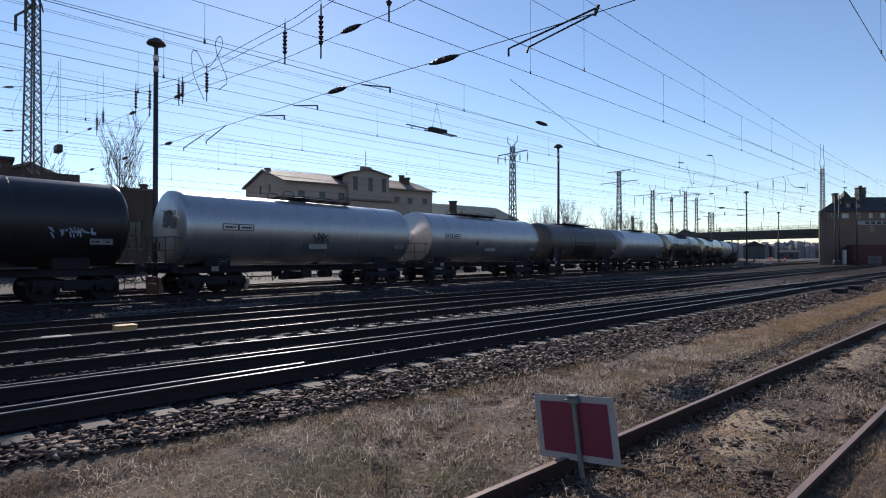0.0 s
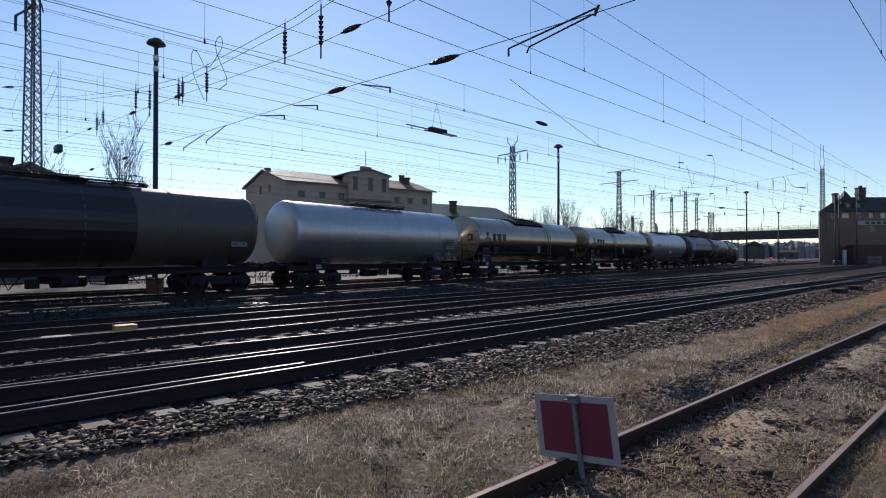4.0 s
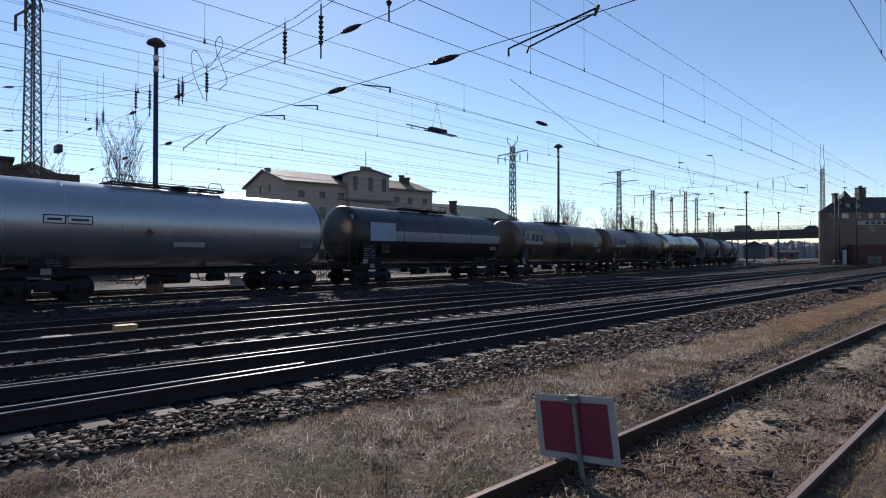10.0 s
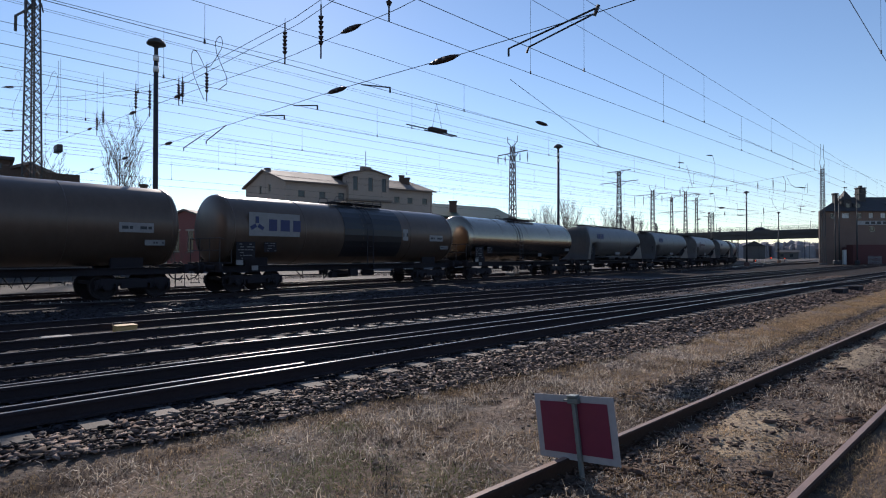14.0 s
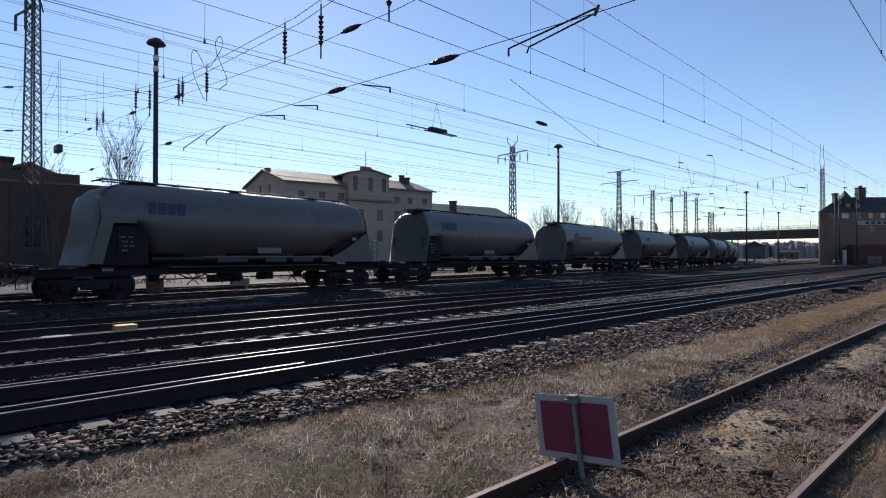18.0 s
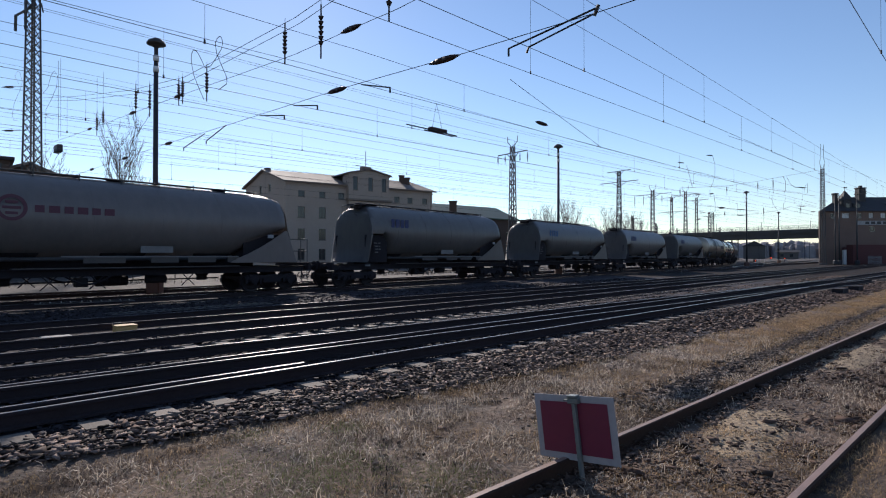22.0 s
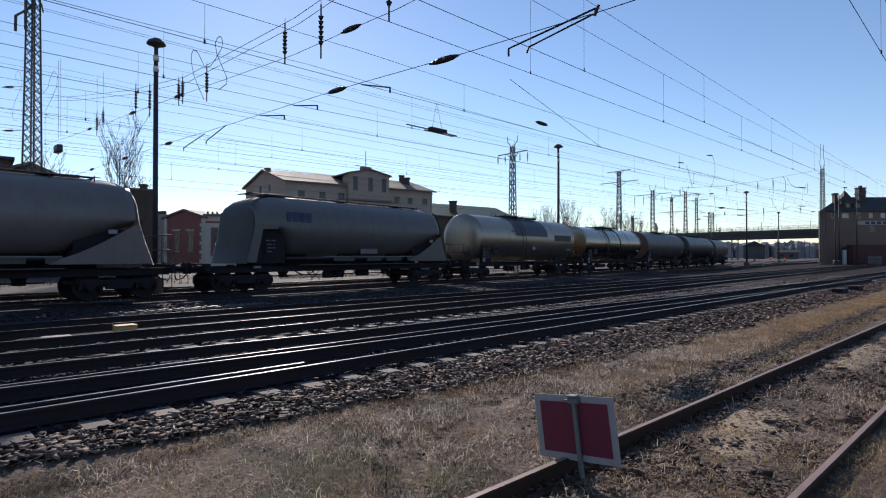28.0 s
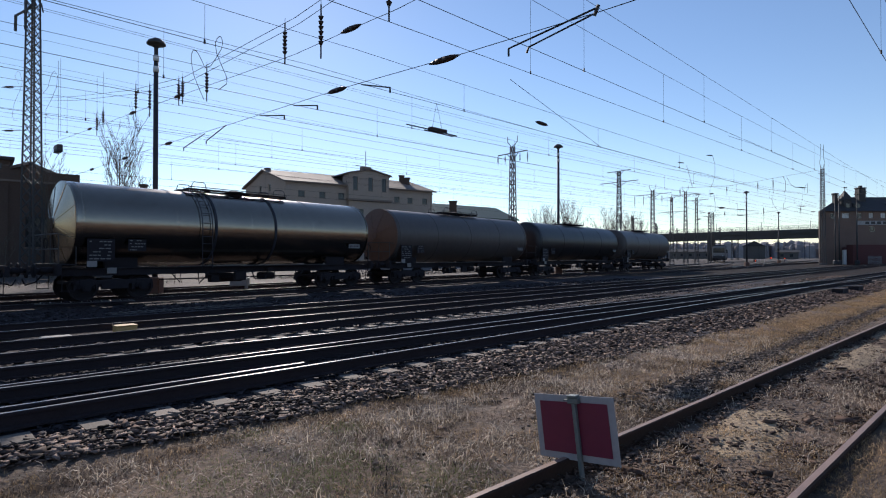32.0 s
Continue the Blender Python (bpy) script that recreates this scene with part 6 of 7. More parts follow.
def bare_tree(x, y, height, seed, lean=0.0, spread=1.0, name="bare_tree", stems=1, sides=4, fine=1.0, label="leafless tree with a fine grey crown"):
    rnd = random.Random(seed)
    t = empty(name, pose(x, y, -0.2), label, "tree", "bare trees")
    for s in range(stems):
        o = Vector((rnd.uniform(-1, 1), rnd.uniform(-1, 1), 0)) * 0.5 * (stems > 1)
        bm = B()
        h0 = height * 0.34
        rod(bm, o, o + Vector((lean, 0, h0)), height * 0.010, 7, height * 0.007)
        part("trunk", bm, M_BARK, t)
        bm = B()
        branch(bm, o + Vector((lean, 0, h0)), Vector((lean * 0.1, 0, 1)), height * 0.36, height * 0.0065 * fine, 3, rnd, 2)
        for _ in range(sides):
            a = rnd.uniform(0, 6.28)
            branch(bm, o + Vector((lean, 0, h0 * rnd.uniform(0.7, 1.0))), Vector((math.cos(a) * spread, math.sin(a) * spread, 1.0)).normalized(), height * 0.34, height * 0.0042 * fine, 2, rnd, 2)
        part("crown", bm, M_BARK, t)


def poplar(x, y, height, seed, width, stems=14, thick=1.0, rounded=False, label="slim leafless poplar with fine rising twigs"):
    """A narrow bare crown: limbs rise steeply from the trunk and split into thin twigs."""
    rnd = random.Random(seed)
    t = empty("bare_tree", pose(x, y, -0.2), label, "tree", "bare trees")
    bm = B()
    pts = [(0.06 * height * 0.1 * rnd.uniform(-1, 1), 0.0, height * k / 8) for k in range(8)]
    for k in range(7):
        rod(bm, pts[k], pts[k + 1], height * 0.009 * (1 - k / 8.5), 6, height * 0.009 * (1 - (k + 1) / 8.5), caps=False)
    part("trunk", bm, M_BARK, t)
    for k in range(stems):
        bm = B()
        z0 = height * rnd.uniform(0.28, 0.72)
        a = rnd.uniform(0, 6.28)
        reach = width * rnd.uniform(0.5, 1.0) * (1.15 - z0 / height)
        rise = (height - z0) * rnd.uniform(0.55, 0.98)
        if rounded:
            z0, tip = height * rnd.uniform(0.25, 0.5), rnd.uniform(0.05, 1.45)
            reach, rise = width * math.sin(tip), (height - z0) * max(0.12, math.cos(tip)) * 0.8
        p, r0 = Vector((0, 0, z0)), height * 0.0026 * thick
        for j in range(6):
            q = (j + 1) / 6
            e = Vector((math.cos(a) * reach * q ** 0.7, math.sin(a) * reach * q ** 0.7, z0 + rise * q)) + Vector((rnd.uniform(-1, 1), rnd.uniform(-1, 1), 0)) * 0.05
            rod(bm, p, e, r0 * (1.05 - j / 6.5), 4, r0 * (1.05 - (j + 1) / 6.5), caps=False)
            for _ in range(3):
                b = a + rnd.uniform(-1.6, 1.6)
                ln = (height * 0.12 if rounded else rise * 0.25) * rnd.uniform(0.65, 1.35)
                f = e + Vector((math.cos(b) * ln * 0.45, math.sin(b) * ln * 0.45, ln))
                m = e.lerp(f, 0.5) + Vector((math.cos(b), math.sin(b), 0)) * ln * 0.07
                rod(bm, e, m, r0 * 0.5, 3, r0 * 0.4, caps=False)
                rod(bm, m, f, r0 * 0.4, 3, r0 * 0.25, caps=False)
                for _ in range(2):
                    c = b + rnd.uniform(-1.2, 1.2)
                    rod(bm, m, m + Vector((math.cos(c) * ln * 0.22, math.sin(c) * ln * 0.22, ln * 0.42)), r0 * 0.35, 3, r0 * 0.22, caps=False)
            p = e
        part("limb", bm, M_BARK, t)


def far_woods():
    """A low uneven skyline of woods and roofs beyond the bridge."""
    rnd = random.Random(5)
    verts, faces = [], []
    for k in range(6500):
        a = rnd.uniform(-0.2, 1.05)
        d = rnd.uniform(420, 560)
        h = rnd.gauss(9.3, 0.9)
        x, y = math.sin(a) * d, math.cos(a) * d
        i = len(verts)
        w = rnd.uniform(1.5, 4.5)
        n = 5
        for j in range(n):
            b = 2 * math.pi * j / n
            verts.append((x + math.cos(b) * w, y + math.sin(b) * w, -0.3))
            verts.append((x + math.cos(b) * w * rnd.uniform(0.6, 1.0), y + math.sin(b) * w * rnd.uniform(0.6, 1.0), h * rnd.uniform(0.78, 0.97)))
        verts.append((x, y, h))
        for j in range(n):
            j2 = (j + 1) % n
            faces.append((i + 2 * j, i + 2 * j2, i + 2 * j2 + 1, i + 2 * j + 1))
            faces.append((i + 2 * j + 1, i + 2 * j2 + 1, i + 2 * n))
    ob = sheet("far_woods", verts, faces, M_HAZEWOODS)
    tagged(ob, "distant line of bare woods, paled in colour for haze", "woods", kind="stuff")


def railcar():
    """A parked railcar seen end on beyond the yard."""
    rc = empty("railcar", pose(62.5, 128.0, 0, 0, 0, 62), "grey railcar standing on a far track", "railcar")
    bm = B()
    box(bm, (9, 0, 2.3), (18, 2.8, 2.9), bevel=0.3)
    part("body", bm, M_FADED, rc)
    part("roof", box(B(), (9, 0, 3.85), (17, 2.3, 0.3), bevel=0.1), M_STEEL, rc)
    part("windscreen", box(B(), (-0.02, 0, 2.75), (0.06, 2.3, 1.0), bevel=0.02), M_GLASS, rc)
    part("front_apron", box(B(), (-0.03, 0, 1.3), (0.08, 2.5, 0.5), bevel=0.03), M_CHARCOAL, rc)
    part("front_band", box(B(), (-0.03, 0, 1.95), (0.05, 2.5, 0.25)), M_DULLWHITE, rc)
    for k in range(6):
        for y in (-1.41, 1.41):
            part("side_window", box(B(), (2.5 + 2.6 * k, y, 2.6), (1.6, 0.04, 0.8)), M_GLASS, rc)
    part("skirt", box(B(), (9, 0, 0.75), (17.6, 2.5, 0.45)), M_FRAME, rc)
    for x in (2.6, 4.4, 13.6, 15.4):
        for y in (-0.75, 0.75):
            part("wheel", rod(B(), (x, y - 0.06, 0.45), (x, y + 0.06, 0.45), 0.45, 16), M_WHEEL, rc)
    for y in (-0.8, 0.8):
        part("headlamp", rod(B(), (0.0, y, 1.5), (-0.06, y, 1.5), 0.12, 10), M_WHITE, rc)


def far_hall(x, y, length, depth, eave, ridge, turn, label):
    """A plain gabled hall far beyond the bridge."""
    h = empty("far_hall", pose(x, y, -0.2, 0, 0, turn), label, "building", "far halls")
    part("wall", box(B(), (0, 0, eave / 2), (length, depth, eave)), M_BRIDGE, h)
    bm = B()
    q = [bm.verts.new((sx * (length / 2 + 0.6), sy * (depth / 2 + 0.6), eave)) for sx in (-1, 1) for sy in (-1, 1)]
    t = [bm.verts.new((sx * (length / 2 + 0.6), 0, ridge)) for sx in (-1, 1)]
    for f in ((q[0], q[2], t[1], t[0]), (q[3], q[1], t[0], t[1]), (q[1], q[0], t[0]), (q[2], q[3], t[1]), (q[0], q[1], q[3], q[2])):
        bm.faces.new(f)
    bmesh.ops.recalc_face_normals(bm, faces=bm.faces)
    part("roof", bm, M_SLATE, h)
    for k in range(int(length / 4)):
        part("window", box(B(), (-length / 2 + 2 + 4 * k, -depth / 2 - 0.03, eave * 0.55), (1.4, 0.08, 1.4)), M_GLASS, h)


def far_pole(x, y, height):
    m = empty("distant_mast", pose(x, y, -0.2), "thin dark mast far beyond the bridge", "catenary mast", "distant masts")
    part("pole", rod(B(), (0, 0, 0), (0, 0, height), 0.16, 6, 0.12), M_STEEL, m)
    part("arm", rod(B(), (-1.6, 0, height - 0.9), (1.6, 0, height - 0.7), 0.08, 5), M_STEEL, m)


def ground_signal(x, y, z):
    s = empty("ground_signal", pose(x, y, z), "low shunting signal with a red light", "signal", "ground signals")
    part("post", rod(B(), (0, 0, -0.2), (0, 0, 0.8), 0.05, 6), M_DARKSTEEL, s)
    part("head", box(B(), (0, 0, 1.0), (0.6, 0.3, 0.5), bevel=0.03), M_DARKSTEEL, s)
    part("red_lamp", rod(B(), (0, -0.16, 1.0), (0, -0.2, 1.0), 0.1, 12), M_REDLAMP, s)


build_mill()
build_green_roof_house()
build_red_house()
build_brown_shed()
build_signal_house()
build_bridge()
fence = empty("picket_fence", pose(80.9, 107.6, -0.2), "low pale picket fence before the red lean-to", "fence")
for k in range(2):
    part("rail", box(B(), (1.35, 0.05, 0.6 + 0.8 * k), (2.7, 0.05, 0.1)), M_FADED, fence)
for k in range(13):
    part("picket", box(B(), (0.08 + 0.212 * k, 0, 0.86), (0.1, 0.04, 1.72), bevel=0.01), M_FADED, fence)
for x in (75.95, 76.75, 80.2):
    slim = empty("slim_mast", pose(x, 109.4, -0.2), "slender grey steel mast before the station office", "mast", "slim masts")
    part("post", rod(B(), (0, 0, 0), (0, 0, 13.6), 0.13, 8, 0.09), M_STEEL, slim)
    part("base", box(B(), (0, 0, 0.4), (0.75, 0.7, 0.9), bevel=0.15), M_CHARCOAL, slim)
for x, y, h in ((-13.0, 25.5, 11.4), (10.02, 49.0, 11.25), (45.7, 85.0, 11.3), (73.7, 124.0, 11.2)):
    lamp_post(x, y, h)
p = yard(SPAN_U - 0.25, 51.9)
tall_mast = lattice_mast(p.x, p.y, 24.0, 1.02, 0.52, (), detail=1.1, turn=0)
bm = B()
beam(bm, (0.2, 0, 20.5), (-1.32, 0, 19.66), 0.12)
beam(bm, (-1.32, 0, 19.7), (-1.35, 0, 18.5), 0.14)
beam(bm, (-0.63, 0, 20.9), (-0.63, 0, 18.6), 0.08)
beam(bm, (-0.63, 0, 19.0), (0, 0, 18.2), 0.06)
beam(bm, (0.6, 0, 20.6), (0.75, 0, 19.9), 0.07)
part("bracket", bm, M_STEEL, tall_mast)
for z in (14.33, 11.0):
    part("strain_insulator", insulator_mesh((-2.6, 0.4, z + 0.04), (-1.35, 0.2, z), 0.08, 9), M_INSUL, tall_mast)
    part("stay", rod(B(), (-1.35, 0.2, z), (-0.4, 0, z), 0.02, 5), M_STEEL, tall_mast)
lattice_mast(5.92, 48.0, 10.9, 0.6, 0.28, ((10.2, 1.45, 0.8),), turn=-38, detail=0.5)
lattice_mast(20.9, 67.0, 11.6, 0.6, 0.3, ((10.2, 2.3, 0.0), (11.5, 1.4, 0.0)), turn=-38, spikes=False, detail=0.5)
lattice_mast(31.2, 84.0, 11.3, 0.62, 0.36, ((10.6, 2.7, 1.5),), turn=-38, detail=0.5)
lattice_mast(40.5, 100.0, 11.8, 0.6, 0.3, ((9.2, 2.4, 0.0), (11.8, 1.4, 0.0)), turn=-38, spikes=False, detail=0.4)
lattice_mast(37.8, 88.0, 11.6, 0.62, 0.28, ((11.0, 2.0, 0.0),), turn=-38, detail=0.4)
lattice_mast(44.9, 100.0, 11.8, 0.6, 0.3, ((11.3, 2.0, 0.0),), turn=-38, detail=0.4)
office_mast = lattice_mast(73.7, 109.6, 18.5, 0.8, 0.46, ((12.1, 1.5, 0.0), (17.4, 1.5, 0.0)), turn=30, detail=0.8)
for q in (-0.35, 0.35):
    part("head_wire", pipe(B(), [(q * 1.6, 0, 18.5), (q * 2.9, 0, 19.6), (q * 1.5, 0, 20.6), (q * 1.5, 0, 23.2)], 0.036, 5), M_STEEL, office_mast)
for x, y in ((61.3, 130.0), (62.6, 131.0), (47.0, 140.0), (50.5, 150.0), (56.0, 160.0), (66.0, 175.0), (72.0, 190.0), (85.0, 205.0), (98.0, 200.0), (110.0, 215.0), (120.0, 230.0)):
    lattice_mast(x, y, 11.6, 0.6, 0.35, ((10.6, 1.4, 0.0),), turn=-38, spikes=False, detail=0.6)
build_wires()
poplar(-23.0, 40.2, 10.6, 3, 2.1, 14)
poplar(-21.3, 40.6, 7.2, 9, 0.7, 6)
poplar(-28.3, 41.0, 8.9, 14, 1.6, 10)
for k in range(9):
    bare_tree(-18.2 - 1.35 * k, 38.4 - 0.75 * k + (k % 3) * 0.6, 3.2 + (k * 37 % 10) * 0.12, 40 + k, spread=0.8, name="bare_bush", label="leafless thorny bush before the brown shed")
for x, y, h, sd in ((19.8, 110.0, 11.6, 4), (24.5, 111.0, 12.8, 6), (35.2, 120.0, 12.2, 7), (40.0, 120.0, 11.4, 8)):
    poplar(x, y, h, sd, 4.2, 34, 0.8, True, "leafless tree with a fine rounded grey crown")
far_woods()
railcar()
far_hall(163.0, 296.0, 7.0, 10.0, 6.6, 9.4, 62, "dark gabled station hall beyond the bridge")
far_hall(172.0, 282.0, 9.0, 7.0, 3.4, 4.6, -30, "low dark shed beyond the bridge")
far_hall(134.0, 300.0, 24.0, 9.0, 3.9, 5.2, -30, "low dark shed beyond the bridge")
for k in range(28):
    far_pole(98.0 + 5.4 * k - 4.0 * (k % 3), 250.0 + 17 * (k % 5), 8.4 + 0.6 * (k % 3))
ground_signal(66.5, 120.5, -0.5)
ground_signal(88.2, 152.0, -0.1)
ground_signal(87.6, 145.0, -0.1)


# ---------------------------------------------------------------- stones, grass and litter
SHARD_V = np.array(CUBE) * 2
SHARD_F = np.array([t for f in CUBE_FACES for t in ((f[0], f[1], f[2]), (f[0], f[2], f[3]))])


def scatter_stones(name, centres, sizes, mat, label, seed, flat=0.27, long=1.65):
    """Broken stones as one loose heap of flat, sharp-edged shards."""
    rng = np.random.default_rng(seed)
    n = len(centres)
    v = SHARD_V[None] * rng.uniform(0.35, 1.0, (n, 8, 1)) * rng.uniform(0.7, 1.25, (n, 1, 3)) * np.array([long, 0.85, flat])
    v = v + rng.normal(0, 0.14, (n, 8, 3)) * np.array([1, 1, 0.5])
    a, b = rng.uniform(0, 6.28, n), rng.normal(0, 0.55, n)
    ca, sa, cb, sb = np.cos(a), np.sin(a), np.cos(b), np.sin(b)
    y = v[..., 1] * cb[:, None] - v[..., 2] * sb[:, None]
    z = v[..., 1] * sb[:, None] + v[..., 2] * cb[:, None]
    x = v[..., 0] * ca[:, None] - y * sa[:, None]
    y = v[..., 0] * sa[:, None] + y * ca[:, None]
    v = np.stack([x, y, z], -1) * sizes[:, None, None] + centres[:, None, :]
    f = (SHARD_F[None] + 8 * np.arange(n)[:, None, None]).reshape(-1, 3)
    me = bpy.data.meshes.new(name)
    v = v.reshape(-1, 3).astype(np.float32)
    me.vertices.add(len(v))
    me.vertices.foreach_set("co", v.ravel())
    me.loops.add(f.size)
    me.loops.foreach_set("vertex_index", f.ravel().astype(np.int32))
    me.polygons.add(len(f))
    me.polygons.foreach_set("loop_start", np.arange(0, f.size, 3, dtype=np.int32))
    me.materials.append(mat)
    me.update()
    me.validate()
    return tagged(new(name, me), label, "ballast", kind="stuff")


def yard_array(u, w, z):
    return np.stack([math.sin(YARD) * u - math.cos(YARD) * w, math.cos(YARD) * u + math.sin(YARD) * w, z], -1)


def shoulder_height(w):
    return np.interp(w, (5.0, 5.4, 6.35, 12.0), (-0.31, -0.30, -0.205, -0.205))


def ballast_edge(u):
    """Where the ballast shoulder gives way to the grass."""
    return np.interp(u, (-1, 1, 2.6, 3.6, 5.5, 8, 11.7, 20, 50), (5.9, 5.85, 5.76, 5.64, 5.42, 5.2, 4.9, 4.8, 4.8))


# drifts of sand between the siding rails: along, across, half length, half width
SAND = ((6.45, 1.9, 1.25, 0.46), (5.75, 1.75, 0.55, 0.34), (12.3, 1.98, 2.9, 0.44), (16.8, 1.95, 2.2, 0.4))


def in_sand(u, w):
    d = np.full(np.shape(u), 9.0)
    for a, b, ru, rw in SAND:
        d = np.minimum(d, ((u - a) / ru) ** 2 + ((w - b) / rw) ** 2)
    return d


def lumps(u, w, f, seed):
    return np.array([noise.noise((a * f, b * f, seed)) for a, b in zip(u, w)])


def build_ballast():
    rng = np.random.default_rng(11)
    for name, n, u0, u1, w0, w1, s0, s1, mat, label in (
            ("ballast_shoulder", 27000, -1.0, 13.0, 4.8, 6.52, 0.016, 0.05, M_STONE, "grey-brown broken ballast stones along the track edge"),
            ("ballast_shoulder", 12000, 13.0, 48.0, 4.7, 6.5, 0.028, 0.055, M_STONE, "grey-brown broken ballast stones along the track edge"),
            ("ballast_strip", 5000, 4.0, 26.0, 10.62, 11.12, 0.02, 0.05, M_STONE, "grey-brown ballast strip between two tracks"),
            ("ballast_strip", 6500, 26.0, 60.0, 9.6, 10.9, 0.035, 0.075, M_STONE, "grey-brown ballast strip between two tracks"),
            ("dark_ballast", 12000, -1.0, 20.0, 6.36, 8.6, 0.022, 0.045, M_STONEDARK, "oil-dark ballast between the rails"),
            ("dark_ballast", 9000, -1.0, 24.0, 8.6, 10.62, 0.022, 0.045, M_STONEDARK, "oil-dark ballast between the rails"),
            ("dark_ballast", 9000, 0.0, 34.0, 11.1, 14.2, 0.03, 0.055, M_STONEDARK, "oil-dark ballast between the rails"),
            ("far_gravel", 6000, 0.0, 45.0, 25.5, 31.0, 0.03, 0.075, M_STONE, "grey-brown gravel beyond the goods line"),
            ("far_ballast", 7000, -2.0, 40.0, 17.0, 21.0, 0.03, 0.06, M_STONEDARK, "dark ballast beside the goods line")):
        u, w = rng.uniform(u0, u1, n), rng.uniform(w0, w1, n)
        if name == "ballast_shoulder":
            keep = w - ballast_edge(u) + 0.22 * lumps(u, w, 1.7, 3) > rng.exponential(0.05, n) - 0.06
            u, w = u[keep], w[keep]
        n = len(u)
        z = shoulder_height(w) + rng.uniform(-0.02, 0.04, n) - (0.008 if "dark" in name else 0)
        z = z - (np.where(w > 6.08, 0.012, 0.0) if name == "ballast_shoulder" else 0.045 if name == "ballast_strip" else -0.02 if name == "far_gravel" else 0.0)
        scatter_stones(name, yard_array(u, w, z), s0 + (s1 - s0) * rng.beta(1.3, 1.8, n), mat, label, int(rng.integers(1e6)))
    # loose stones and clods on the grass and between the siding rails
    n = 1500
    u, w = rng.uniform(3, 24, n), rng.uniform(1.0, 5.4, n)
    scatter_stones("loose_stones", yard_array(u, w, np.full(n, -0.295)), rng.uniform(0.010, 0.032, n), M_STONE, "scattered small stones in the grass", 21)
    n = 12500
    u, w = 3.5 + 19 * rng.beta(1.1, 1.9, n), rng.uniform(1.24, 2.66, n)
    w = w - SIDING_SLANT * u
    keep = (lumps(u, w, 1.6, 5) > -0.12) & (in_sand(u, w) + 1.3 * lumps(u, w, 2.6, 6) > rng.uniform(0.0, 1.1, n))
    u, w = u[keep], w[keep]
    size = 0.005 + 0.022 * rng.beta(1.0, 2.5, len(u)) + 0.05 * (rng.uniform(0, 1, len(u)) > 0.975) * rng.uniform(0.2, 1, len(u))
    scatter_stones("earth_clods", yard_array(u, w, -0.243 + 0.3 * size), size, M_CLOD, "dark earth clods between the siding rails", 22, 0.38, 1.4)
    n = 3600
    u, w = 6.5 + 20 * rng.beta(1, 1.6, n), rng.normal(3.2, 0.2, n)
    scatter_stones("siding_gravel", yard_array(u, w, np.full(n, -0.295)), rng.uniform(0.014, 0.04, n), M_GRAVEL, "dark gravel along the siding", 23)


# green tufts, and bare dark spots in the dry grass: along, across, radius
GREEN = ((2.6, 4.15, 0.75), (1.9, 4.5, 0.5), (2.7, 5.45, 0.3), (3.3, 3.25, 0.45), (3.45, 5.0, 0.3), (2.2, 4.8, 0.35), (5.2, 3.4, 0.3), (5.5, 1.75, 0.25))
BARE = ((3.15, 3.78, 0.17), (3.5, 4.2, 0.15), (4.75, 5.0, 0.18), (3.3, 3.98, 0.1), (6.5, 3.6, 0.25), (5.3, 4.4, 0.12))


# clumps of dark blades added to darken smudged spots: along, across, radius
DARK_CLUMPS = ((3.5, 4.35, 0.12), (3.1, 3.8, 0.16), (2.85, 3.45, 0.2), (2.96, 5.7, 0.16), (5.25, 4.75, 0.2), (5.4, 4.55, 0.14), (2.1, 5.4, 0.1))


def near(spots, u, w):
    d = np.full(np.shape(u), 9.0)
    for a, b, r in spots:
        d = np.minimum(d, np.hypot(u - a, w - b) / r)
    return d


